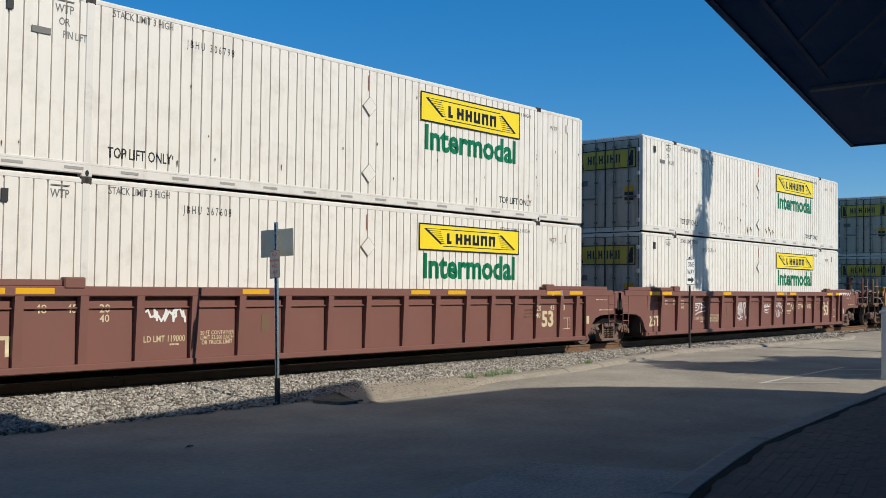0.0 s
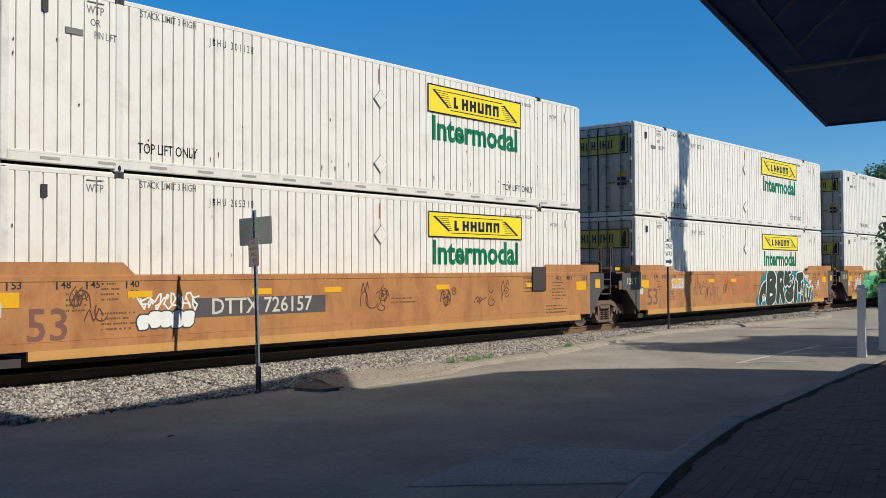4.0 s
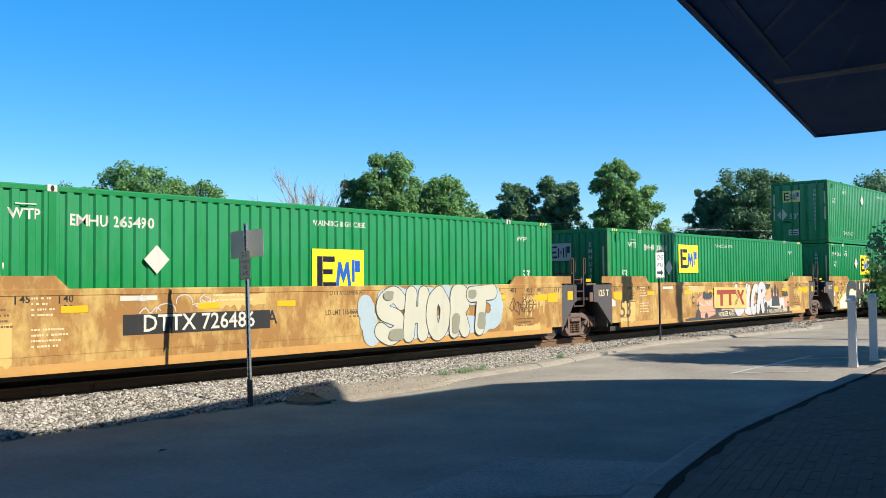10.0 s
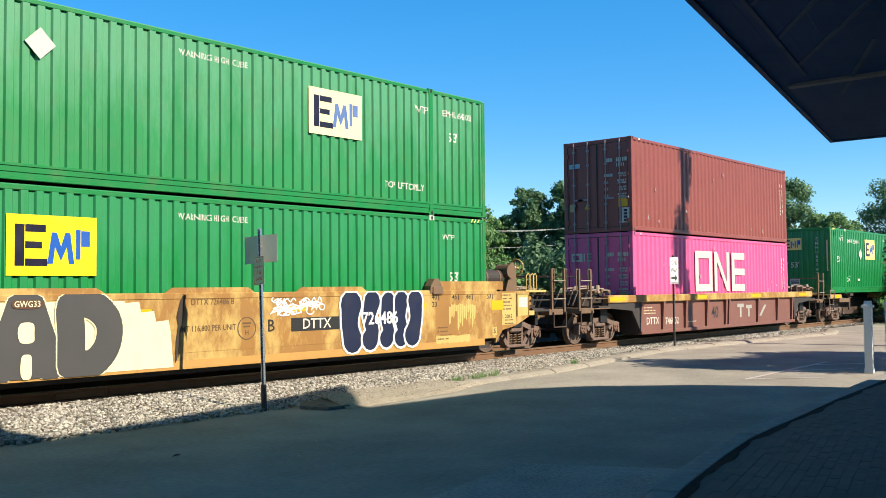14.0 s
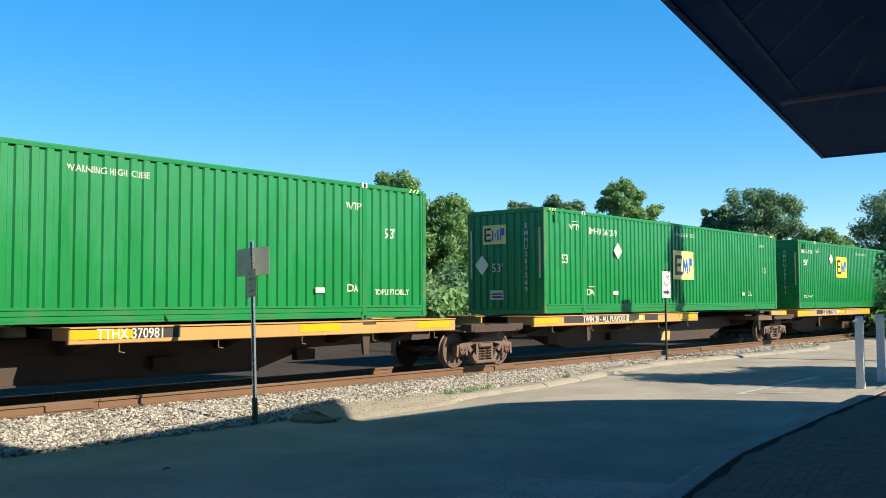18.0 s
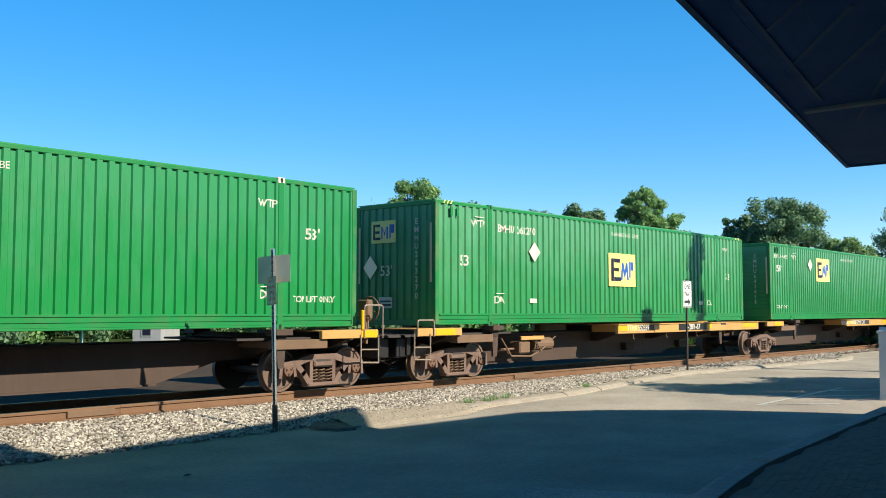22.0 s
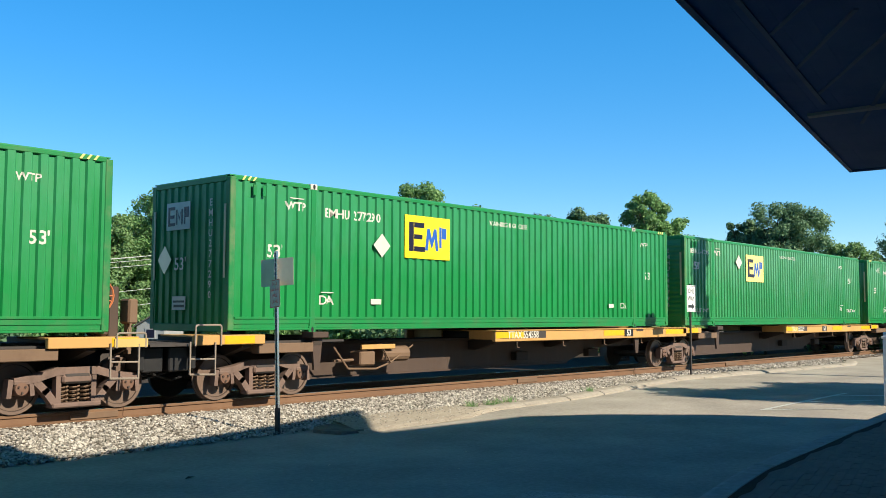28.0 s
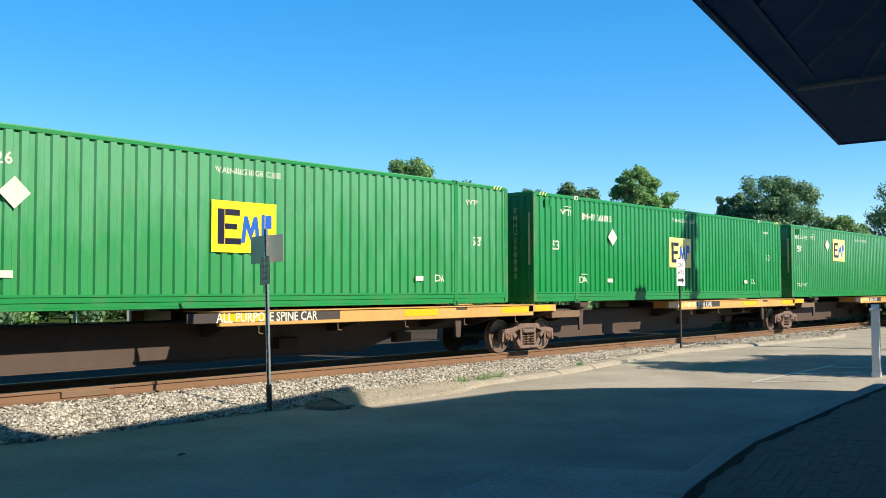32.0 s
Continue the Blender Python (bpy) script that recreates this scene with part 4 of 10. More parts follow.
# containers: local x along, near side at y = -W/2, z from the floor
def corrugation(x0, x1, pitch, outer, slope, depth):
    """Cross-section points (x, inward depth) of a corrugated sheet."""
    n = max(1, round((x1 - x0) / pitch))
    p = (x1 - x0) / n
    k = p / pitch
    o, s = outer * k, slope * k
    inn = p - o - 2 * s
    pts = [(x0, 0.0)]
    for i in range(n):
        a = x0 + p * i
        pts += [(a + o / 2, 0.0), (a + o / 2 + s, depth), (a + o / 2 + s + inn, depth), (a + o / 2 + 2 * s + inn, 0.0)]
    pts.append((x1, 0.0))
    return pts


def corr_panel(x0, x1, z0, z1, y, inward, style):
    pts = corrugation(x0, x1, *style)
    mb = MB()
    mb.v = [(x, y + inward * d, z) for x, d in pts for z in (z0, z1)]
    mb.f = [(2 * i, 2 * i + 2, 2 * i + 3, 2 * i + 1) if inward > 0 else (2 * i + 1, 2 * i + 3, 2 * i + 2, 2 * i) for i in range(len(pts) - 1)]
    mb.m = [0] * len(mb.f)
    return mb


def end_corr(y0, y1, z0, z1, x, inward, style):
    pts = corrugation(y0, y1, *style)
    mb = MB()
    mb.v = [(x + inward * d, y, z) for y, d in pts for z in (z0, z1)]
    mb.f = [(2 * i + 1, 2 * i + 3, 2 * i + 2, 2 * i) for i in range(len(pts) - 1)]
    mb.m = [0] * len(mb.f)
    return mb


STYLE_W = (0.2155, 0.188, 0.004, 0.032)
STYLE_G = (0.2465, 0.112, 0.026, 0.038)
STYLE_R = (0.2150, 0.098, 0.022, 0.036)
STYLE_O = (0.278, 0.072, 0.068, 0.036)
CACHE = {}


def cached(key, make):
    if key not in CACHE:
        CACHE[key] = make()
    return CACHE[key]


def casting_mesh(mat):
    def make():
        mb = MB().box(-0.089, 0.089, -0.081, 0.081, 0, 0.118, 0.012)
        return fixed(mb, "casting", mat)
    return cached(("casting", mat.name), make)


def hole_mesh():
    def make():
        mb = MB()
        n = 12
        mb.v = [(0.032 * math.cos(2 * math.pi * i / n), 0, 0.05 * math.sin(2 * math.pi * i / n)) for i in range(n)]
        mb.f, mb.m = [tuple(range(n))], [0]
        return mb.mesh("hole", BLACK)
    return cached("hole", make)


def container(name, label, u, zb, L, W, H, skin, frame_mat, style, end, rail_h=0.20, posts=(), door_mat=None, post_w=0.14):
    """A corrugated intermodal container; end: 'door', 'corr' or 'ribs' for the end that leads."""
    root = ride(thing(name, label, "shipping container", pose(0, 0, 0), "containers on the train"), u + L / 2, zb)
    post_mat = GREEN_POST if frame_mat is GREEN_FRAME else frame_mat
    hw, hl = W / 2, L / 2
    key = (name, L, skin.name, frame_mat.name, style, rail_h, tuple(posts))
    xs = [-hl + 0.12] + [v for p in posts for v in (p - post_w / 2, p + post_w / 2)] + [hl - 0.12]
    spans = list(zip(xs[0::2], xs[1::2]))
    zlo, zhi = rail_h, H - 0.10
    prof_x = []
    for a, b in spans:
        prof_x += [(a - 0.001, 0.0)] + [(px, d + 0.012) for px, d in corrugation(a, b, *style)] + [(b + 0.001, 0.0)]
    PROFILES[root.name] = prof_x
    for a, b in spans:
        for s, yy in ((1, -hw + 0.012), (-1, hw - 0.012)):
            me = cached((key, "panel", a, s), lambda a=a, b=b, s=s, yy=yy: corr_panel(a, b, zlo, zhi, yy, s, style).mesh("side_panel", skin))
            part("side_panel", me, skin, root)
    for s in (-1, 1):
        me = cached((key, "top_rail", s), lambda s=s: fixed(MB().box(-hl + 0.1, hl - 0.1, min(s * (hw - 0.006), s * (hw - 0.07)), max(s * (hw - 0.006), s * (hw - 0.07)), H - 0.105, H - 0.035, 0.010), "top_rail", frame_mat))
        part("top_rail", me, frame_mat, root)

        def bottom(s=s):
            mb = MB()
            a, b = sorted((s * hw, s * (hw - 0.09)))
            if rail_h > 0.25:      # a folded rail: lower lip, set-back web
                mb.box(-hl + 0.1, hl - 0.1, a, b, 0.045, 0.085, 0.008)
                c, d = sorted((s * (hw - 0.028), s * (hw - 0.09)))
                mb.box(-hl + 0.1, hl - 0.1, c, d, 0.085, rail_h, 0.004)
                c, d = sorted((s * (hw - 0.012), s * (hw - 0.05)))
                mb.box(-hl + 0.1, hl - 0.1, c, d, 0.165, rail_h - 0.03, 0.006)
            else:
                mb.box(-hl + 0.1, hl - 0.1, a, b, 0.045, rail_h, 0.012)
            if rail_h > 0.2:
                c, d = sorted((s * (hw + 0.004), s * (hw - 0.03)))
                mb.box(-hl + 0.14, hl - 0.14, c, d, rail_h - 0.035, rail_h + 0.01, 0.006)
            return fixed(mb, "bottom_rail", frame_mat)
        part("bottom_rail", cached((key, "bottom_rail", s), bottom), frame_mat, root)
        for e in (-1, 1):
            me = cached((key, "post", s, e), lambda s=s, e=e: fixed(MB().box(*sorted((e * hl, e * (hl - 0.13))), *sorted((s * hw, s * (hw - 0.14))), 0.05, H - 0.05, 0.012), "corner_post", post_mat))
            part("corner_post", me, post_mat, root)
        for p in posts:
            me = cached((key, "lift_post", s, p), lambda s=s, p=p: fixed(MB().box(p - post_w / 2, p + post_w / 2, *sorted((s * (hw + 0.002), s * (hw - 0.08))), 0.03, H - 0.06, 0.012), "lift_post", frame_mat))
            part("lift_post", me, frame_mat, root)
    cm = casting_mesh(PRINT_W if skin is GREEN else (DARK_CAR if skin is WHITE else frame_mat))
    ce = casting_mesh(frame_mat)
    for x in list(posts) or [-hl + 0.089, hl - 0.089]:
        for s in (-1, 1):
            for z in (0.0, H - 0.118):
                c = part("corner_casting", cm if z > 1 else ce, None, root, "", pose(x, s * (hw - 0.078), z))
                if s < 0:
                    part("casting_hole", hole_mesh(), None, c, "", pose(0, -0.0835, 0.06))
    roof = cached((key, "roof"), lambda: fixed(MB().box(-hl + 0.02, hl - 0.02, -hw + 0.05, hw - 0.05, H - 0.03, H - 0.008), "roof", skin))
    part("roof", roof, skin, root)
    part("floor", cached((key, "floor"), lambda: fixed(MB().box(-hl + 0.06, hl - 0.06, -hw + 0.1, hw - 0.1, 0.06, 0.14), "floor", DARK_CAR)), DARK_CAR, root, "dark underfloor")
    dm = door_mat or skin
    for e in (-1, 1):
        x = e * hl
        header = cached((key, "header", e), lambda: fixed(MB().box(*sorted((x, x - e * 0.08)), -hw + 0.13, hw - 0.13, H - 0.13, H - 0.02, 0.01), "end_header", frame_mat))
        part("end_header", header, frame_mat, root)
        sill = cached((key, "sill", e), lambda: fixed(MB().box(*sorted((x, x - e * 0.08)), -hw + 0.13, hw - 0.13, 0.02, 0.16, 0.01), "end_sill", frame_mat))
        part("end_sill", sill, frame_mat, root)
        if e < 0 and end == "door":
            for s in (-1, 1):
                y0, y1 = sorted((s * 0.008, s * (hw - 0.14)))

                def leaf(y0=y0, y1=y1):
                    mb = end_corr(y0 + 0.05, y1 - 0.05, 0.22, H - 0.19, x + 0.02, 1, (0.42, 0.30, 0.02, 0.02))
                    mb.box(x + 0.012, x + 0.06, y0, y0 + 0.05, 0.17, H - 0.14)
                    mb.box(x + 0.012, x + 0.06, y1 - 0.05, y1, 0.17, H - 0.14)
                    mb.box(x + 0.012, x + 0.06, y0 + 0.05, y1 - 0.05, 0.17, 0.22)
                    mb.box(x + 0.012, x + 0.06, y0 + 0.05, y1 - 0.05, H - 0.19, H - 0.14)
                    return fixed(mb, "door", dm)
                door = part("door", cached((key, dm.name, "door", s), leaf), dm, root, "grimy steel door with lock rods")
                seal = cached((key, "seal", s), lambda y0=y0, y1=y1: fixed(MB().box(x + 0.006, x + 0.012, y0, y1, 0.15, 0.175).box(x + 0.006, x + 0.012, y0, y1, H - 0.145, H - 0.12).box(x + 0.006, x + 0.012, y0 - 0.006, y0 + 0.018, 0.175, H - 0.145).box(x + 0.006, x + 0.012, y1 - 0.018, y1 + 0.006, 0.175, H - 0.145), "door_seal", GASKET))
                part("door_seal", seal, None, door, "dark rubber door seal")
                for k in (0.22, 0.72):
                    yy = s * (0.10 + k)

                    def rod(yy=yy):
                        mb = MB().cyl((x - 0.03, yy, 0.06), (x - 0.03, yy, H - 0.05), 0.019, n=8)
                        for z in (0.28, 0.85, 1.5, 2.1, H - 0.35):
                            mb.box(x - 0.055, x + 0.015, yy - 0.04, yy + 0.04, z, z + 0.05)
                        mb.box(x - 0.06, x - 0.03, yy - 0.02, yy + 0.34 * (1 if k < 0.5 else -1) * s * (1 if s > 0 else 1), 1.02, 1.07) if s > 0 else mb.box(x - 0.06, x - 0.03, yy - 0.30, yy + 0.02, 1.02, 1.07)
                        return fixed(mb, "lock_rod", ROD if skin is WHITE else (ROD_PALE if skin in (MAROON, PINK) else frame_mat))
                    part("lock_rod", cached((key, "rod", s, k), rod), None, door, "upright lock rod with handle")
                for z in (0.35, 1.05, 1.75, 2.45):
                    hm = cached((key, "hinge"), lambda: fixed(MB().box(-0.03, 0.02, -0.05, 0.05, -0.06, 0.06, 0.01), "hinge", frame_mat))
                    part("hinge", hm, None, door, "", pose(x - 0.0, s * (hw - 0.15), z))
        elif e < 0 and end == "ribs":
            def ribs():
                prof_z = [(x + 0.06, 0.15), (x + 0.03, 0.15)]
                for z in [0.35 + 0.145 * i for i in range(16)]:
                    prof_z += [(x + 0.03, z), (x + 0.005, z + 0.03), (x + 0.005, z + 0.075), (x + 0.03, z + 0.105)]
                prof_z += [(x + 0.03, H - 0.12), (x + 0.06, H - 0.12)]
                mb = MB()
                n = len(prof_z)
                mb.v = [(p, yy, q) for yy in (-hw + 0.12, hw - 0.12) for p, q in prof_z]
                mb.f = [(i, i + 1, n + i + 1, n + i) for i in range(n - 1)]
                mb.m = [0] * len(mb.f)
                return mb.mesh("end_panel", dm)
            part("end_panel", cached((key, "ribs"), ribs), dm, root, "end wall with level pressed ribs")
        else:
            def corr():
                mb = end_corr(-hw + 0.13, hw - 0.13, 0.15, H - 0.12, x - e * 0.012, -e, (0.24, 0.10, 0.035, 0.035))
                return mb.mesh("end_panel", dm)
            part("end_panel", cached((key, "corr", e), corr), dm, root, "corrugated end wall")
    return root


def slab(parent, name, mat, x0, x1, z0, z1, y, label="", thick=0.004):
    """A thin marking lying on the near side."""
    return part(name, MB().box(x0, x1, y - thick, y, z0, z1), mat, parent, label)


def diamond(parent, x, z, y, r=0.26, mat=None):
    mb = MB().prism([(x - r, z), (x, z - r), (x + r, z), (x, z + r)], y - 0.022, y - 0.010, "y")
    return part("placard_holder", mb, mat or PRINT_W, parent, "white diamond placard holder")


def peaks(parent, name, mat, x, z, w, h, y):
    """Blue twin peaks and a block, as on the square mark."""
    mb = MB()
    t = w * 0.2
    mb.prism([(x, z), (x + t, z), (x + w * 0.28, z + h * 0.55), (x + w * 0.5, z + h * 0.1), (x + w * 0.72, z + h * 0.55), (x + w - t, z), (x + w, z), (x + w * 0.84, z + h), (x + w * 0.66, z + h), (x + w * 0.5, z + h * 0.55), (x + w * 0.34, z + h), (x + w * 0.16, z + h)], y - 0.004, y, "y")
    return part(name, mb, mat, parent, "blue peaked shapes of the mark")


def square_mark(root, x, z, w, h, y, pale=False, bleached=False):
    """Yellow square mark: a dark striped block and blue peaks."""
    g = part("logo_square", MB().box(x, x + w, y - 0.004, y, z, z + h), LOGO_CREAM if bleached else LOGO_P if pale else LOGO_Y, root, "yellow square mark")
    yy = y - 0.004
    part("logo_block", MB().box(x + 0.09 * w, x + 0.19 * w, yy - 0.004, yy, z + 0.16 * h, z + 0.84 * h)
         .box(x + 0.20 * w, x + 0.42 * w, yy - 0.004, yy, z + 0.72 * h, z + 0.84 * h).box(x + 0.20 * w, x + 0.38 * w, yy - 0.004, yy, z + 0.45 * h, z + 0.56 * h)
         .box(x + 0.20 * w, x + 0.44 * w, yy - 0.004, yy, z + 0.16 * h, z + 0.28 * h), NAVY, g, "dark bars of the mark")
    peaks(g, "logo_peak", BLUE_P if bleached else BLUE, x + 0.44 * w, z + 0.20 * h, 0.30 * w, 0.52 * h, yy)
    part("logo_flag", MB().box(x + 0.76 * w, x + 0.81 * w, yy - 0.004, yy, z + 0.28 * h, z + 0.78 * h).box(x + 0.82 * w, x + 0.92 * w, yy - 0.004, yy, z + 0.50 * h, z + 0.76 * h), BLUE_P if bleached else BLUE, g, "blue bars of the mark")


def banner_mark(root, x, z, w, h, y, word=True):
    """Yellow banner with a dark border, scroll shapes and a row of dark blocks; a green word below."""
    g = part("logo_banner", MB().box(x, x + w, y - 0.004, y, z, z + h), LOGO_Y, root, "yellow banner mark with dark border")
    yy = y - 0.004
    b = 0.03
    mb = MB()
    for q in ((x, x + w, z, z + b), (x, x + w, z + h - b, z + h), (x, x + b, z + b, z + h - b), (x + w - b, x + w, z + b, z + h - b)):
        mb.box(q[0], q[1], yy - 0.003, yy, q[2], q[3])
    part("logo_border", mb, NAVY, g, "thin dark border")
    mb = MB()
    n, x0, bw = 6, x + 0.25 * w, 0.50 * w / 6
    lo, hi = z + 0.28 * h, z + 0.68 * h
    for i in range(n):
        q = x0 + bw * i
        mb.box(q + 0.06 * bw, q + 0.34 * bw, yy - 0.003, yy, lo, hi)
        if i != 0:
            mb.box(q + 0.58 * bw, q + 0.84 * bw, yy - 0.003, yy, lo, hi)
        c = (lo, 0.5 * (lo + hi) - 0.05 * h, 0.5 * (lo + hi) - 0.05 * h, lo, hi - 0.12 * h, hi - 0.12 * h)[i]
        mb.box(q + 0.34 * bw, q + 0.58 * bw, yy - 0.003, yy, c, c + 0.11 * h)
    part("logo_wordmark", mb, NAVY, g, "row of dark block shapes")
    mb = MB()
    t = 0.012 * h + 0.004
    for k in range(8):
        zz = z + (0.82 - 0.075 * k) * h
        mb.box(x + (0.06 + 0.018 * k) * w, x + (0.19 + 0.006 * k) * w, yy - 0.003, yy, zz - t, zz)
        zz = z + (0.18 + 0.075 * k) * h
        mb.box(x + (0.81 - 0.006 * k) * w, x + (0.94 - 0.018 * k) * w, yy - 0.003, yy, zz, zz + t)
    for e in (0, 1):
        q = [(0.045, 0.80), (0.065, 0.82), (0.215, 0.26), (0.195, 0.24)]
        mb.prism([(x + (1 - p if e else p) * w, z + (1 - r if e else r) * h) for p, r in q], yy - 0.003, yy, "y")
    mb.box(x + 0.19 * w, x + 0.78 * w, yy - 0.003, yy, z + 0.80 * h, z + 0.83 * h).box(x + 0.22 * w, x + 0.81 * w, yy - 0.003, yy, z + 0.17 * h, z + 0.20 * h)
    part("logo_scrollwork", mb, NAVY, g, "thin dark scroll shapes")
    if word:
        letter(root, "Intermodal", 0.76, x + w / 2, z - 0.37, y - 0.003, PRINT_G, 1.0, label="large green lettering", bold=0.034)


def end_mark(root, hl, kind, num, H):
    """Marks on the leading end wall, facing -x."""
    x = -hl - 0.008
    if kind == "banner":
        mb = MB().box(x - 0.004, x, -1.06, -0.03, H - 0.98, H - 0.38).box(x - 0.004, x, 0.03, 1.06, H - 0.98, H - 0.38)
        g = part("end_banner", mb, LOGO_SHADED, root, "yellow banner across the doors")
        mb = MB()
        for q in ((-1.06, 1.06, H - 0.98, H - 0.95), (-1.06, 1.06, H - 0.41, H - 0.38), (-1.06, -1.03, H - 0.95, H - 0.41), (1.03, 1.06, H - 0.95, H - 0.41)):
            mb.box(x - 0.007, x - 0.004, *q)
        part("logo_border", mb, NAVY, g, "thin dark border")
        mb = MB()
        for i in range(6):
            p, q = 0.62 - 0.2 * i - 0.14, 0.62 - 0.2 * i
            mb.box(x - 0.008, x - 0.004, q - 0.045, q, H - 0.80, H - 0.54)
            if i != 1:
                mb.box(x - 0.008, x - 0.004, p, p + 0.045, H - 0.80, H - 0.54)
            if i % 2 == 0:
                mb.box(x - 0.008, x - 0.004, p + 0.045, q - 0.045, H - 0.70, H - 0.645)
        for e in (-1, 1):
            mb.add([(x - 0.006, e * 0.98, H - 0.92), (x - 0.006, e * 0.98, H - 0.46), (x - 0.006, e * 0.90, H - 0.46), (x - 0.006, e * 0.76, H - 0.92)], [(0, 1, 2, 3)])
        for zz, hh, mm in ((1.10, 0.10, GASKET), (1.22, 0.16, YELLOW), (0.95, 0.10, GASKET)):
            part("door_decal", MB().box(x - 0.004, x, -0.98, -0.68, zz, zz + hh), mm, root, "small door decal")
        part("door_decal", MB().box(x - 0.004, x, 0.62, 0.95, 1.45, 1.62), PRINT_GREY, root, "small grey door decal")
        part("logo_wordmark", mb, NAVY, g, "row of dark block shapes")
    else:
        g = part("end_square", MB().box(x - 0.004, x, -0.05, 0.75, H - 0.95, H - 0.42), PRINT_W if kind == "w" else LOGO_P, root, "square mark on the end wall")
        zt, zl = H - 0.50, H - 0.87
        part("logo_block", MB().box(x - 0.008, x - 0.004, 0.63, 0.69, zl, zt).box(x - 0.008, x - 0.004, 0.46, 0.62, zt - 0.06, zt).box(x - 0.008, x - 0.004, 0.48, 0.62, zl + 0.15, zl + 0.21).box(x - 0.008, x - 0.004, 0.45, 0.62, zl, zl + 0.06), NAVY, g, "dark bars of the mark")
        mk = MB()
        for q in (0.38, 0.20):
            mk.box(x - 0.008, x - 0.004, q, q + 0.045, zl + 0.02, zt - 0.06)
        mk.add([(x - 0.008, 0.38, zt - 0.06), (x - 0.008, 0.31, zl + 0.08), (x - 0.008, 0.245, zt - 0.06), (x - 0.008, 0.31, zt - 0.20)], [(0, 1, 2, 3)])
        mk.box(x - 0.008, x - 0.004, 0.11, 0.15, zl + 0.02, zt - 0.02).box(x - 0.008, x - 0.004, 0.0, 0.10, zt - 0.22, zt - 0.02)
        part("logo_peak", mk, BLUE if kind != "w" else NAVY, g, "blue bars of the mark")
        mb = MB().add([(x - 0.012, 0.78, H - 1.24), (x - 0.012, 0.54, H - 1.52), (x - 0.012, 0.78, H - 1.80), (x - 0.012, 1.02, H - 1.52)], [(0, 1, 2, 3)])
        part("placard_holder", mb.mesh("placard_holder", SIGN_BACK), None, root, "grey diamond placard holder")
        letter(root, "53'", 0.34, x - 0.006, H - 1.62, 0.25, PRINT_W, turn=-90).matrix_basis = pose(x - 0.006, 0.25, H - 1.62, 0, 0, -90)
        slab_ = MB().box(x - 0.004, x, 0.05, 0.50, 0.42, 0.68)
        g = part("data_plate", slab_, PRINT_W, root, "white weight plate")
        part("plate_print", MB().box(x - 0.007, x - 0.004, 0.09, 0.46, 0.56, 0.60).box(x - 0.007, x - 0.004, 0.09, 0.44, 0.47, 0.52), PRINT_K, g, "dark print bars")
        for i, ch in enumerate(num):
            if ch != " ":
                letter(root, ch, 0.19, 0, 0, 0, PRINT_W).matrix_basis = pose(x - 0.005, -0.72, H - 0.5 - 0.19 * i, 0, 0, -90)
        for s in (-1, 1):
            part("reflector_strip", MB().box(x - 0.006, x, s * 1.16 - 0.03, s * 1.16 + 0.03, H - 1.9, H - 0.55), CREAM if kind != "h" else GREEN_FRAME, root, "upright hazard strip")


C53 = (16.154, 2.591, 2.905)
LIFT = (-6.096, 6.096)


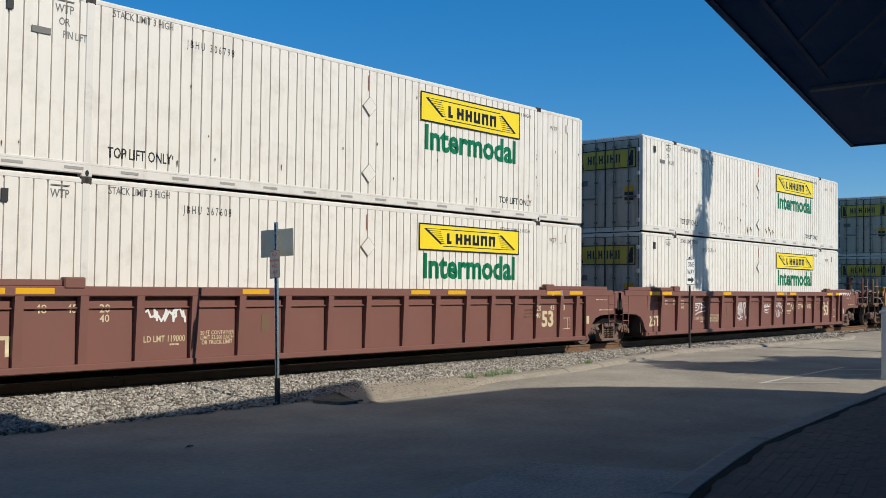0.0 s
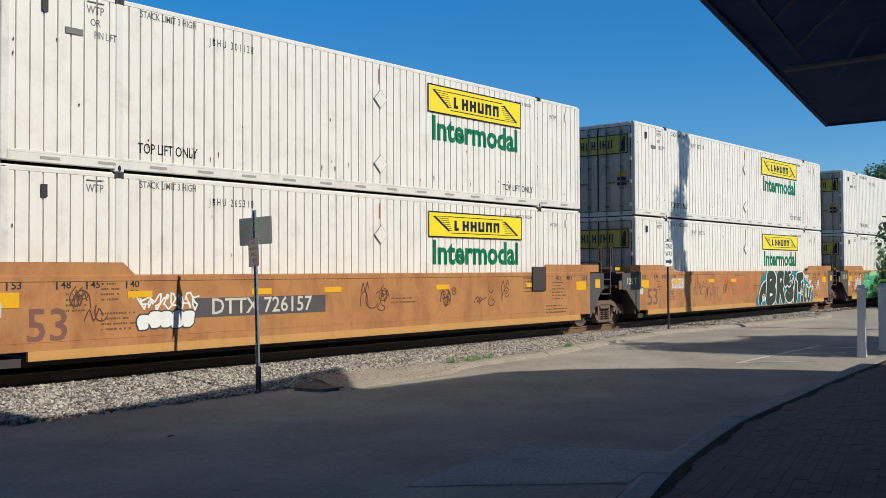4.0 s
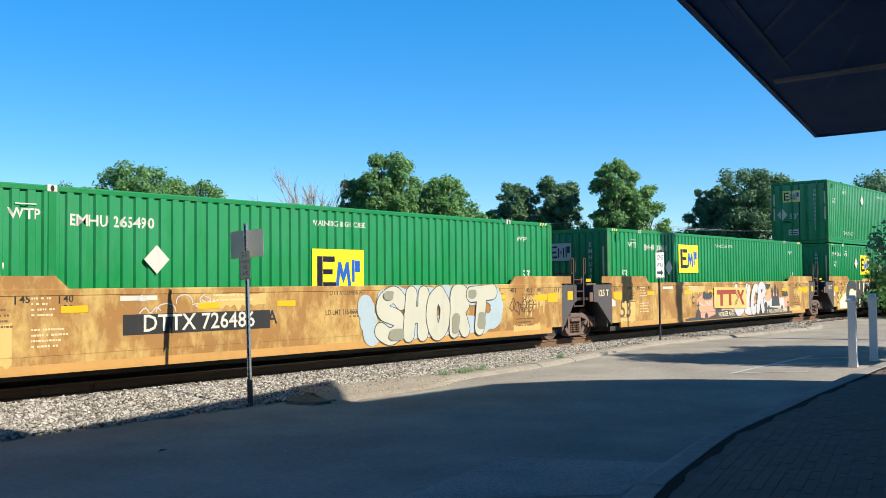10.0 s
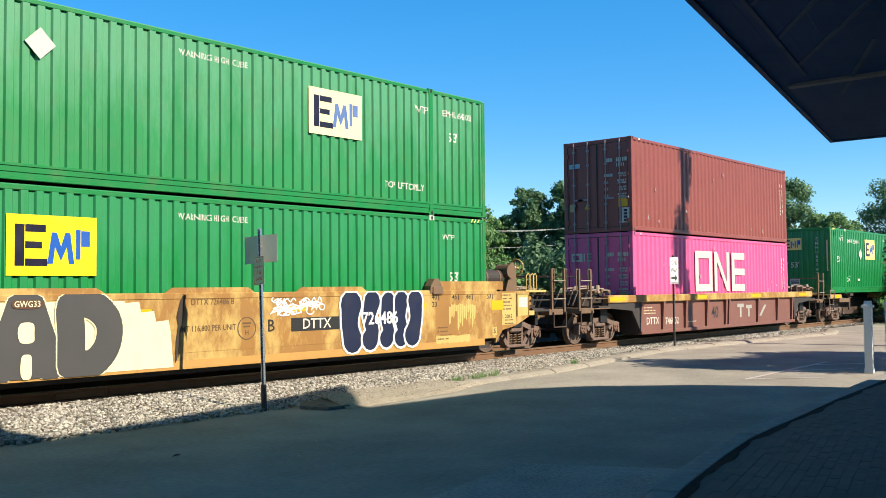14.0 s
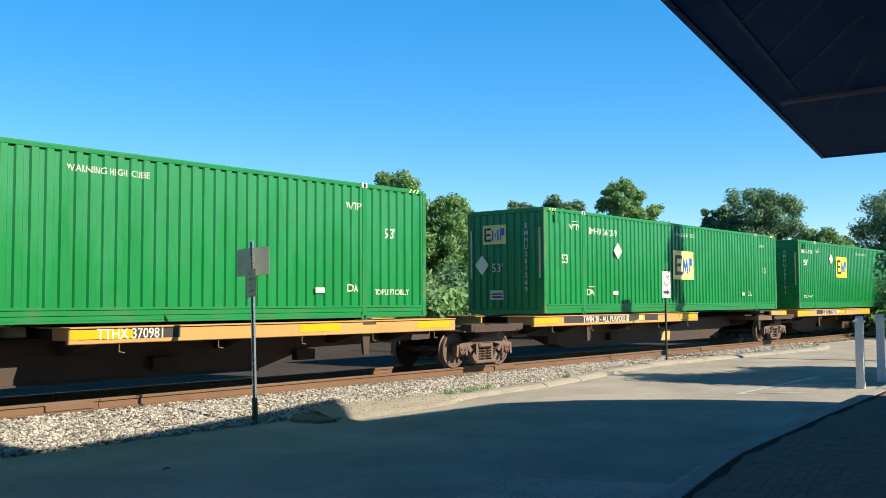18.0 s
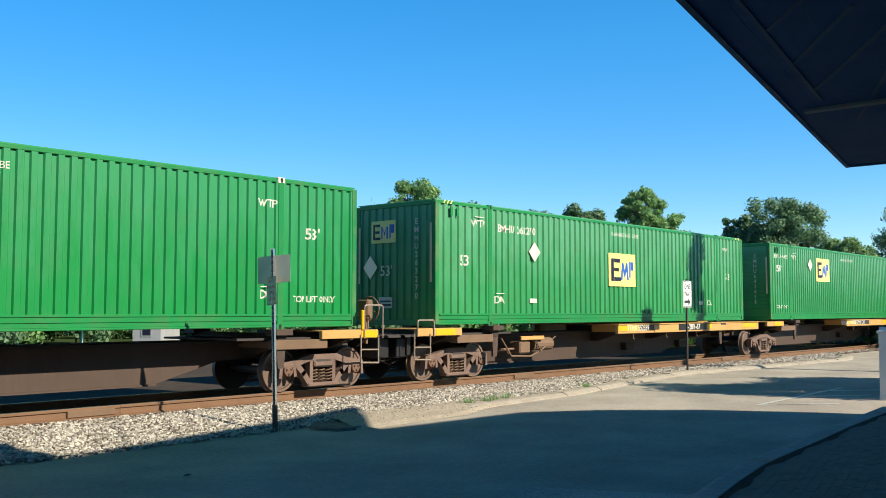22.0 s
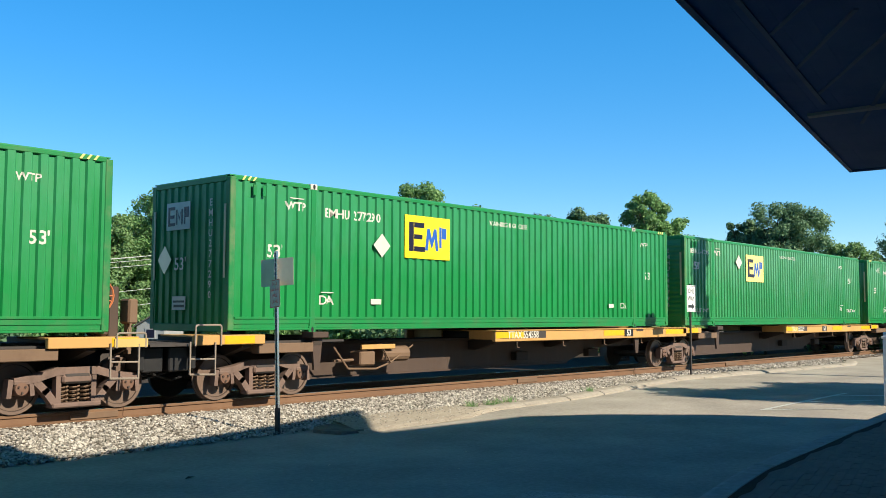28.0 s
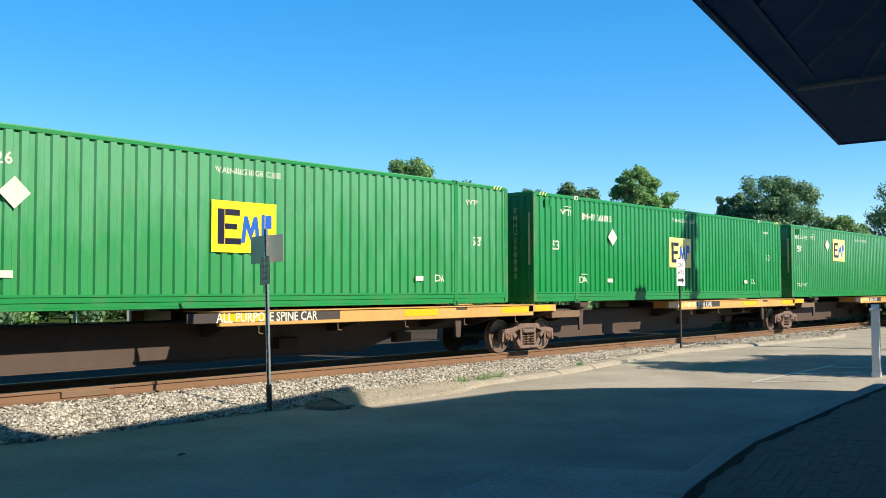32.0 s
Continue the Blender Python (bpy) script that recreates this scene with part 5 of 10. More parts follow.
def white_box(u, zb, upper, num, word=True):
    L, W, H = C53
    r = container("shipping_container", "white corrugated 53-foot container with yellow banner mark, grimy doors" if upper else "white corrugated lower-tier container standing in the well car", u, zb, L, W, H, WHITE, WHITE2, STYLE_W, "door", 0.22, LIFT, DOOR_W)
    y = -W / 2 - 0.003
    if word:
        banner_mark(r, 1.66, 1.98 if upper else 2.02, 3.62, 0.66 if upper else 0.60, y)
    else:
        banner_mark(r, 1.6, 1.42, 3.7, 0.94, y, False)
    letter(r, "TOP LIFT ONLY", 0.25, -5.15, 0.43, y, PRINT_K, 0.68)
    letter(r, "STACK LIMIT 3 HIGH", 0.17, -5.14, 2.72, y, PRINT_GREY, 0.72)
    letter(r, " ".join("JBHU " + num), 0.20, -3.80, 2.50, y, PRINT_K, 0.60, bold=0.0)
    letter(r, "WTP", 0.19, -6.53, 2.60, y, PRINT_GREY, 0.75)
    slab(r, "hook_mark", PRINT_GREY, -6.68, -6.38, 2.73, 2.745, y)
    if upper:
        letter(r, "OR", 0.17, -6.53, 2.40, y, PRINT_GREY, 0.75)
        letter(r, "PIN LIFT", 0.17, -6.35, 2.20, y, PRINT_GREY, 0.65)
        slab(r, "print_line", PRINT_GREY, -7.05, -6.75, 2.15, 2.25, y)
    letter(r, "TOP LIFT ONLY", 0.22, 5.15, 0.43, y, PRINT_K, 0.85)
    letter(r, "STACK LIMIT 3 HIGH", 0.13, 5.15, 2.62, y, PRINT_GREY)
    letter(r, "WTP", 0.15, 6.75, 2.45, y, PRINT_GREY)
    for z in ((0.65, 2.05) if upper else (2.03,)):
        diamond(r, 0.11, z, y + 0.006, 0.206, GREY_FILM)
        diamond(r, 0.11, z, y + 0.002, 0.19, WHITE)
    slab(r, "seal_slot", FADED_RED, 0.07, 0.105, 2.38, 2.70, y)
    # rust has run down from chips in the paint
    rng = random.Random(num)
    if num == "273321":
        spots = [(-3.02, 0.55), (-2.86, 0.53), (-2.62, 0.46), (-2.3, 0.42), (-1.62, 0.80), (-1.38, 0.74), (-0.86, 0.50), (-0.80, 0.42), (-0.60, 0.50), (-0.53, 0.44), (0.70, 0.52), (0.78, 0.46), (0.98, 0.60), (1.06, 0.52), (1.14, 0.42), (1.30, 0.50), (1.42, 0.44), (2.2, 0.42), (-1.2, 1.3), (-0.9, 1.25), (-4.7, 2.05), (0.02, 1.62), (0.13, 1.80)]
    else:
        spots = [(rng.uniform(-7.6, 7.6), rng.choice((rng.uniform(0.36, 0.62), rng.uniform(0.4, 2.6)))) for _ in range(22 if upper else 9)]
        spots += [(rng.choice((-7.9, 7.86, 6.0)) + rng.uniform(0, 0.05), rng.uniform(0.4, 2.5)) for _ in range(7)]
    big = 1.0 if num == "273321" else 0.5
    for x, z in spots:
        w, h = rng.uniform(0.012, 0.030) * big, rng.uniform(0.03, 0.16) * (1.3 if z < 0.65 else 0.6) * big
        part("rust_stain", MB().prism([(x - w, z), (x - 0.5 * w, z - 0.6 * h), (x + 0.2 * w, z - h), (x + 0.6 * w, z - 0.5 * h), (x + w, z + 0.01), (x + 0.3 * w, z + 0.03), (x - 0.6 * w, z + 0.025)], y + 0.001, y + 0.003, "y"), STAIN, r, "dark rust run")
    for k in (-7.44, 7.3):
        slab(r, "vent_cover", GASKET if k < 0 else WHITE2, k, k + 0.10, 2.42, 2.62, y + 0.004, "small louvred vent", 0.02)
    # reflective strips along the bottom rail
    for k in range(16):
        slab(r, "reflector", GREY_FILM, -7.45 + 0.97 * k, -7.13 + 0.97 * k, 0.105, 0.15, y)
    end_mark(r, L / 2, "banner", "", H)
    return r


def green_box(u, zb, num, end, logo, logo_z=1.98, pale=False, skin=None, dia=4.0, plates=True, top_lift=False, dia_z=None):
    L, W, H = C53
    skin = skin or GREEN
    look_ = {"corr": "corrugated end wall", "ribs": "ribbed end wall", "door": "door end"}[end]
    r = container("shipping_container", ("green" if skin is GREEN else "faded light green") + " corrugated 53-foot container, " + ("pale" if pale else "bright") + " square mark, " + look_, u, zb, L, W, H, skin, GREEN_FRAME, STYLE_R if end == "ribs" else STYLE_G, end, 0.29, LIFT)
    y = -W / 2 - 0.003
    lx = logo - L / 2
    square_mark(r, lx, logo_z, 1.47, 0.94, y, pale, end == "door")
    diamond(r, dia - L / 2, dia_z if dia_z is not None else 1.75, y + 0.002, 0.25)
    hi = 2.42
    alt = end != "corr" or num == "650878"
    lead = end != "corr" or num == "273863"       # number stencilled ahead of the lifting post
    xw = -L / 2 + (2.33 if lead else 1.55)
    letter(r, "WTP", 0.24, xw, hi, y, PRINT_W, bold=0.02)
    slab(r, "hook_mark", PRINT_W, xw - 0.17, xw + 0.17, hi + 0.15, hi + 0.17, y)
    if end == "door":
        pass
    elif lead:
        letter(r, "EMHU " + num, 0.20, -L / 2 + 1.08, 2.42, y, PRINT_W, bold=0.02)
    else:
        letter(r, "EMHU " + num, 0.26, -L / 2 + 3.05, 2.36, y, PRINT_W, bold=0.02)
    letter(r, "53'", 0.34, -L / 2 + (0.88 if lead else 1.05), 1.95 if lead else 1.52, y, PRINT_W, bold=0.02)
    letter(r, "WARNING HIGH CUBE", 0.158, 0.16, 2.54, y, PRINT_W, 0.92)
    letter(r, "WTP", 0.21 if alt else 0.18, 5.78 if alt else 6.7, 2.38 if alt else 2.42, y, PRINT_W, bold=0.02)
    letter(r, "53'", 0.30, 6.9, 1.85 if alt else 1.5, y, PRINT_W, bold=0.02)
    if plates:
        letter(r, "DA", 0.25, -L / 2 + 2.35, 0.62, y, PRINT_W, bold=0.02)
        slab(r, "hook_mark", PRINT_W, -L / 2 + 2.19, -L / 2 + 2.51, 0.77, 0.79, y)
        if not alt:
            letter(r, "DA", 0.22, 5.55, 0.62, y, PRINT_W, bold=0.02)
        slab(r, "white_label", PRINT_W, -L / 2 + 3.55, -L / 2 + 3.85, 0.56, 0.67, y)
        slab(r, "white_label", PRINT_W, 4.7, 4.95, 0.56, 0.67, y)
    if num == "650878":
        letter(r, "TOP LIFT ONLY", 0.17, 6.95, 0.58, y, PRINT_W, 0.9, bold=0.02)
        letter(r, "DA", 0.23, 5.78, 0.66, y, PRINT_W, bold=0.02)
    if top_lift:
        letter(r, "TOP LIFT ONLY", 0.22 if end == "door" else 0.17, -L / 2 + (2.9 if end == "door" else 1.1), 0.52, y, PRINT_W, 0.9, bold=0.02)
        if end == "door":
            letter(r, "TOP LIFT ONLY", 0.20, 5.22, 0.60, y, PRINT_W, 0.9, bold=0.02)
            letter(r, "EMHU " + num, 0.20, 7.08, 2.40, y, PRINT_W, 0.9, bold=0.02)
        else:
            letter(r, "TOP LIFT ONLY", 0.17, 6.95, 0.58, y, PRINT_W, 0.9, bold=0.02)
            letter(r, "DA", 0.23, 5.78, 0.66, y, PRINT_W, bold=0.02)
            slab(r, "hook_mark", PRINT_W, 5.62, 5.94, 0.80, 0.82, y)
    for s in (-1, 1) if end == "corr" else ():
        for k in range(3):
            xx = s * (L / 2 - 0.42) + (k - 1) * 0.12
            part("hazard_stripe", MB().prism([(xx - 0.05, H - 0.095), (xx - 0.01, H - 0.095), (xx + 0.05, H - 0.015), (xx + 0.01, H - 0.015)], y - 0.003, y + 0.003, "y"), LOGO_P, r, "pale hazard stripe")
    for k in (0.5, 0.72):
        slab(r, "vent_cover", GREEN_FRAME, -L / 2 + k, -L / 2 + k + 0.07, H - 0.36, H - 0.16, y + 0.004, "small louvred vent", 0.02)
    end_mark(r, L / 2, "w" if not pale else "p", "EMHU" + num, H)
    return r


# ---- rail vehicles: local x along from the container's leading end, y across, z over the rail ----
def wheelset_mesh():
    def make():
        mb = MB()
        for s in (-1, 1):
            yc = s * 0.753
            pr = [(-0.07, 0.445), (-0.045, 0.445), (-0.035, 0.42), (0.06, 0.415), (0.065, 0.36), (0.03, 0.34), (0.0, 0.20), (0.03, 0.14), (0.09, 0.13), (0.09, 0.06)]
            mb.lathe([(yc + s * a, r) for a, r in [(-0.07, 0.06)] + pr], (0, 0, 0), "y", 28)
            mb.lathe([(yc + s * a, r) for a, r in ((-0.066, 0.449), (-0.043, 0.449), (-0.033, 0.424), (0.064, 0.419), (0.070, 0.412), (0.070, 0.365), (0.05, 0.365))], (0, 0, 0), "y", 28, slot=1)
            mb.lathe([(s * (0.84), 0.115), (s * 1.08, 0.115), (s * 1.10, 0.10), (s * 1.105, 0.03)], (0, 0, 0), "y", 16, slot=2)
            for k in range(3):
                a = 2 * math.pi * k / 3
                mb.cyl((0.06 * math.cos(a), s * 1.10, 0.06 * math.sin(a)), (0.06 * math.cos(a), s * 1.125, 0.06 * math.sin(a)), 0.018, n=6)
        mb.cyl((0, -1.0, 0), (0, 1.0, 0), 0.075, n=12)
        return fixed(mb, "wheelset", [WHEEL, RIM, CAP], True)
    return cached("wheelset", make)


def bar(mb, pts, w, y0, y1):
    """A flat cast bar of width w along points in the upright plane."""
    for p, q in zip(pts, pts[1:]):
        d = (Vector(q) - Vector(p)).normalized()
        n, e = Vector((-d.y, d.x)) * w / 2, d * w * 0.35
        a, b = Vector(p) - e, Vector(q) + e
        mb.prism([tuple(a - n), tuple(b - n), tuple(b + n), tuple(a + n)], y0, y1, "y")
    return mb


def side_frame_mesh():
    def make():
        mb = MB()
        bar(mb, [(-0.96, 0.53), (-0.66, 0.57), (-0.34, 0.66), (0.34, 0.66), (0.66, 0.57), (0.96, 0.53)], 0.125, -0.085, 0.085)
        bar(mb, [(-0.68, 0.54), (-0.50, 0.36), (-0.34, 0.15)], 0.115, -0.08, 0.08)
        bar(mb, [(0.68, 0.54), (0.50, 0.36), (0.34, 0.15)], 0.115, -0.08, 0.08)
        for s in (-1, 1):
            bar(mb, [(s * 0.295, 0.14), (s * 0.295, 0.62)], 0.085, -0.07, 0.07)
            # jaws over the bearing
            bar(mb, [(s * 1.055, 0.54), (s * 1.075, 0.31)], 0.075, -0.08, 0.08)
            bar(mb, [(s * 0.735, 0.52), (s * 0.715, 0.33)], 0.070, -0.08, 0.08)
            mb.box(s * 0.89 - 0.13, s * 0.89 + 0.13, -0.10, 0.09, 0.475, 0.545, 0.015)
        mb.box(-0.41, 0.41, -0.12, 0.12, 0.085, 0.165, 0.02)
        mb.box(-0.26, 0.26, -0.125, -0.02, 0.47, 0.60, 0.03)
        return fixed(mb, "side_frame", TRUCK)
    return cached("side_frame", make)


def spring_mesh():
    def make():
        mb = MB()
        for x in (-0.19, 0.0, 0.19):
            pts = []
            for i in range(33):
                a = 2 * math.pi * i / 8
                pts.append((x + 0.075 * math.cos(a), 0.075 * math.sin(a), 0.175 + 0.25 * i / 32))
            mb.tube(pts, 0.016, 5)
        return fixed(mb, "springs", RUSTY)
    return cached("springs", make)


def truck(parent, x):
    """A two-axle truck under a car: bolster with side frames, springs, wheelsets and brake beams."""
    z = 0.0
    mb = MB().box(-0.22, 0.22, -1.12, 1.12, 0.46, 0.62, 0.03).lathe([(0.6, 0.30), (0.74, 0.30)], (0, 0, 0), "z", 16).box(-0.62, -0.52, -0.75, 0.75, 0.28, 0.38).box(0.52, 0.62, -0.75, 0.75, 0.28, 0.38)
    b = part("truck", cached("bolster", lambda: fixed(mb, "truck", DARK_CAR)), DARK_CAR, parent, "cast steel two-axle truck, dusty brown", pose(x, 0, z))
    part("brake_beam", cached("bbeam", lambda: fixed(MB().box(-0.66, -0.56, -0.8, 0.8, 0.34, 0.44).box(0.56, 0.66, -0.8, 0.8, 0.34, 0.44).box(-0.6, 0.6, -0.05, 0.05, 0.36, 0.42).tube([(-0.6, -0.3, 0.5), (0.0, -0.35, 0.66), (0.6, -0.3, 0.5)], 0.025), "brake_beam", SOOT)), None, b, "sooty brake beams and rods")
    for s in (-1, 1):
        part("side_frame", side_frame_mesh(), None, b, "", pose(0, s * 1.0, 0))
        part("spring_nest", spring_mesh(), None, b, "nested coil springs", pose(0, s * 1.0, 0))
        for e in (-1, 1):
            part("brake_shoe", cached("shoe", lambda: fixed(MB().box(-0.05, 0.05, -0.06, 0.06, -0.17, 0.17, 0.02), "brake_shoe", DARK_CAR)), None, b, "", pose(e * 0.44, s * 0.753, 0.42))
    for e in (-1, 1):
        w = part("wheelset", wheelset_mesh(), None, b, "pair of steel wheels on an axle", pose(e * 0.89, 0, 0.42))
        WHEELS.append((w, e))
    return b


def rail_unit(name, label, u, group):
    return ride(thing(name, label, "freight car", pose(0, 0, 0), group), u, 0.0)


HALF = 1.495


def grab(parent, mat, x0, x1, z0, z1, y, n):
    mb = MB()
    mb.tube([(x0, y, z0), (x0, y, z1)], 0.016).tube([(x1, y, z0), (x1, y, z1)], 0.016)
    for i in range(n):
        z = z0 + (z1 - z0) * (i + 0.5) / n
        mb.tube([(x0, y, z), (x1, y, z)], 0.014)
    return part("ladder", mb, mat, parent, "steel ladder rungs")


def end_platform(root, s, x, mat, brake=False, top=1.95):
    """Crosswalk, stanchions and coupler at a free end; s: -1 leading, +1 trailing."""
    mb = MB().box(*sorted((x, x + s * 1.75)), -0.36, 0.36, 0.55, 1.0, 0.03)
    part("draft_sill", mb, DARK_CAR, root, "sooty draft sill")
    mb = MB().box(*sorted((x + s * 0.1, x + s * 0.5)), -1.15, 1.15, 0.58, 1.0, 0.02).box(*sorted((x + s * 1.0, x + s * 1.12)), -1.2, 1.2, 0.62, 1.02, 0.01)
    for k in range(4):
        mb.tube([(x + s * 0.4, -0.9 + 0.5 * k, 0.55), (x + s * 0.95, -0.7 + 0.45 * k, 0.40), (x + s * 1.6, -0.5 + 0.3 * k, 0.52)], 0.022)
    part("brake_rigging", mb, BLACK, root, "sooty rods and cross members")
    mb = MB()
    xa, xb = sorted((x + s * 0.55, x + s * 1.05))
    mb.box(xa, xb, -1.45, 1.45, 1.02, 1.06)
    for k in range(14):
        mb.box(xa, xb, -1.42 + 0.205 * k, -1.34 + 0.205 * k, 1.06, 1.075)
    part("end_walkway", mb, DARK_CAR, root, "open grating end walkway")
    if top:
        # Plain blocks added as a black backing for the gap between cars.
        mb = MB().box(*sorted((x + s * 0.15, x + s * 1.25)), -1.0, 1.0, 1.05, 1.44, 0.02).box(*sorted((x + s * 0.4, x + s * 1.5)), -0.7, 0.7, 0.45, 1.05, 0.02)
        part("dark_backing", mb, SOOT, root, "dark block added as black backing over the truck")
        la, lb = sorted((x + s * 1.45, x + s * 2.03))
        yl = -HALF + 0.02
        for z in (0.56, 1.30, 1.78):
            part("rung", MB().tube([(la, yl, z), (lb, yl, z)], 0.017, 6), GRAB if z > 1 else FRAME_BROWN, root, "worn ladder rung")
        for xl in (la, lb):
            part("ladder_foot", MB().tube([(xl, yl, 0.96), (xl, yl, 0.55)], 0.018, 6), FRAME_BROWN, root, "hanging step rod")
        mb = MB().box(*sorted((x + s * 1.30, x + s * 1.95)), -1.44, -0.5, 0.88, 1.03, 0.01)
        part("end_step_box", mb, RUSTY, root, "rusty step box")
    cpl = MB().box(*sorted((x + s * 1.75, x + s * 2.15)), -0.11, 0.11, 0.76, 0.92, 0.02).box(*sorted((x + s * 2.08, x + s * 2.36)), -0.17, 0.14, 0.70, 0.99, 0.04)
    part("coupler", cpl, RUSTY, root, "rusty knuckle coupler")
    for sx in (1.45, 2.03) if top else ():
        for yy in (-1.42, 1.42):
            mb = MB().box(x + s * sx - 0.035, x + s * sx + 0.035, yy - 0.03, yy + 0.03, 0.95, top + 0.15, 0.006).tube([(x + s * sx, yy, top + 0.14), (x + s * (sx + 0.13), yy, top + 0.14), (x + s * (sx + 0.13), yy, top - 0.45), (x + s * sx, yy, top - 0.45)], 0.016, 5)
            part("stanchion", mb, RUSTY if mat in (ORANGE, YELLOW_CAR) else mat, root, "upright steel stanchion")
    mb = MB()
    for z in (top - 0.55, top - 0.05) if top else ():
        mb.tube([(x + s * 1.30, -1.4, z), (x + s * 1.30, 1.4, z)], 0.018)
    for z in (0.5, 0.78) if top else ():
        mb.tube([(x + s * 0.45, -1.44, z + 0.5), (x + s * 1.30, -1.44, z + 0.5)], 0.018)
    if top:
        part("handrail", mb, DARK_CAR if mat in (ORANGE, YELLOW_CAR) else mat, root, "steel handrails and step")
    mb = MB().tube([(x + s * 1.75, -0.25, 0.7), (x + s * 2.0, -0.28, 0.42), (x + s * 2.35, -0.22, 0.5)], 0.025)
    part("air_hose", mb, BLACK, root, "black rubber air hose")
    if top:
        rng = random.Random(int(abs(x) * 7))
        for k in range(5):
            yy, zz = -1.25 + 0.22 * k, 1.50 + 0.05 * (k % 3)
            xa, xb = x + s * (0.1 + 0.1 * rng.random()), x + s * (1.2 + 0.3 * rng.random())
            part("brake_pipe", MB().tube([(xa, yy, 1.10), (xa, yy, zz), ((xa + xb) / 2, yy + 0.05, zz + 0.03), (xb, yy, zz), (xb, yy + 0.2, 1.1)], 0.022, 6), PIPE, root, "dusty pale brake pipe")
        for k in range(3):
            xc = x + s * (0.35 + 0.36 * k)
            part("pipe_clamp", MB().box(xc - 0.05, xc + 0.05, -1.36, -0.35, 1.44, 1.50 + 0.05 * (k == 1), 0.01), RUSTY, root, "rusty pipe clamp")
        part("valve", MB().cyl((x + s * 0.75, -1.2, 1.48), (x + s * 0.75, -1.2, 1.66), 0.10, 0.07, n=12).box(x + s * 0.75 - 0.13, x + s * 0.75 + 0.13, -1.32, -1.08, 1.42, 1.50, 0.015), PIPE, root, "dusty brake valve")
    if brake:
        o = (x + s * 1.65, -0.95, 2.12)
        mb = MB()
        for i in range(16):
            a, b = 2 * math.pi * i / 16, 2 * math.pi * (i + 1) / 16
            mb.tube([(o[0] + 0.26 * math.cos(a), o[1], o[2] + 0.26 * math.sin(a)), (o[0] + 0.26 * math.cos(b), o[1], o[2] + 0.26 * math.sin(b))], 0.014, 5)
        for i in range(5):
            a = 2 * math.pi * i / 5
            mb.tube([o, (o[0] + 0.26 * math.cos(a), o[1], o[2] + 0.26 * math.sin(a))], 0.011, 5)
        mb.cyl((o[0], o[1] - 0.03, o[2]), (o[0], o[1] + 0.2, o[2]), 0.05)
        part("brake_wheel", mb, BLACK, root, "spoked hand brake wheel")
        mb = MB()
        mb.box(*sorted((x + s * 1.5, x + s * 1.8)), -0.90, -0.72, 1.55, 2.2, 0.04).box(*sorted((x + s * 1.45, x + s * 1.95)), -0.8, -0.5, 1.03, 1.6, 0.03)
        part("air_tank", MB().cyl((x + s * 0.2, -0.6, 1.3), (x + s * 0.2, 0.4, 1.3), 0.14, n=14), SOOT, root, "sooty air tank")
        part("brake_gear", mb, SOOT, root, "brake gear housing")
        part("guard_plate", MB().prism([(x + s * 0.35, 1.44), (x + s * 1.2, 1.44), (x + s * 1.2, 1.72), (x + s * 0.85, 1.86), (x + s * 0.5, 1.86)], 0.1, 0.14, "y"), RUSTY, root, "tan sloped guard plate")


def tall_ladder(root, x0, x1):
    """Ladder with hooped uprights between two articulated units."""
    y = -HALF + 0.02
    mb = MB()
    for x, o in ((x0, -0.12), (x1, 0.12)):
        mb.box(x - 0.025, x + 0.025, y - 0.02, y + 0.02, 0.93, 2.24, 0.005)
        mb.tube([(x, y, 2.25), (x + o, y, 2.25), (x + o, y, 1.84), (x, y, 1.84)], 0.018, 6)
    for z in (0.93, 1.34, 1.66):
        mb.tube([(x0, y, z), (x1, y, z)], 0.02, 6)
    mb.tube([(x0, y, 1.84), (x0 + 0.1, y + 0.9, 1.84)], 0.016, 6).tube([(x0 + 0.1, y, 1.86), (x0 + 0.14, y, 2.24)], 0.014, 6)
    return part("ladder", mb, FRAME_BROWN, root, "tall brown ladder with hooped uprights")


def side_steps(root, x0, x1, top, mat):
    """Bent grab iron above the deck and a hanging step below it."""
    y = -HALF - 0.02
    mb = MB().tube([(x0, y, 1.02), (x0, y, top - 0.03), (x0 + 0.03, y, top), (x1 - 0.03, y, top), (x1, y, top - 0.03), (x1, y, 1.02)], 0.018, 6)
    part("grab_iron", mb, mat, root, "bent steel grab iron")
    mb = MB().tube([(x0 - 0.1, y, 1.1), (x0 - 0.1, y, 0.54), (x1 - 0.12, y, 0.52), (x1 - 0.12, y, 1.08)], 0.018, 6).tube([(x0 - 0.1, y, 0.80), (x1 - 0.12, y, 0.79)], 0.016, 6)
    part("step", mb, mat, root, "hanging steel step")


def well_floor(root, L):
    mb = MB()
    for k in range(int(L // 1.2) + 1):
        mb.box(0.1 + k * 1.2, 0.45 + k * 1.2, -1.3, 1.3, 0.16, 0.28)
    mb.box(0, L, -1.34, -1.2, 0.16, 0.30).box(0, L, 1.2, 1.34, 0.16, 0.30)
    part("well_floor", mb, DARK_CAR, root, "dark cross members of the well")


def stencil_block(root, x, z, w, n, y, mat, seed=1):
    """Small writing too fine to read, as bars."""
    rng = random.Random(seed)
    mb = MB()
    for i in range(n):
        p, e = x, x + w * rng.uniform(0.6, 1.0)
        while p < e - 0.03:
            q = min(e, p + rng.uniform(0.018, 0.05))
            mb.box(p, q, y - 0.003, y, z - 0.085 * i, z - 0.085 * i + 0.03)
            p = q + (0.012 if rng.random() < 0.75 else 0.05)
    part("stencil_text", mb, mat, root, "small stencilled lines")


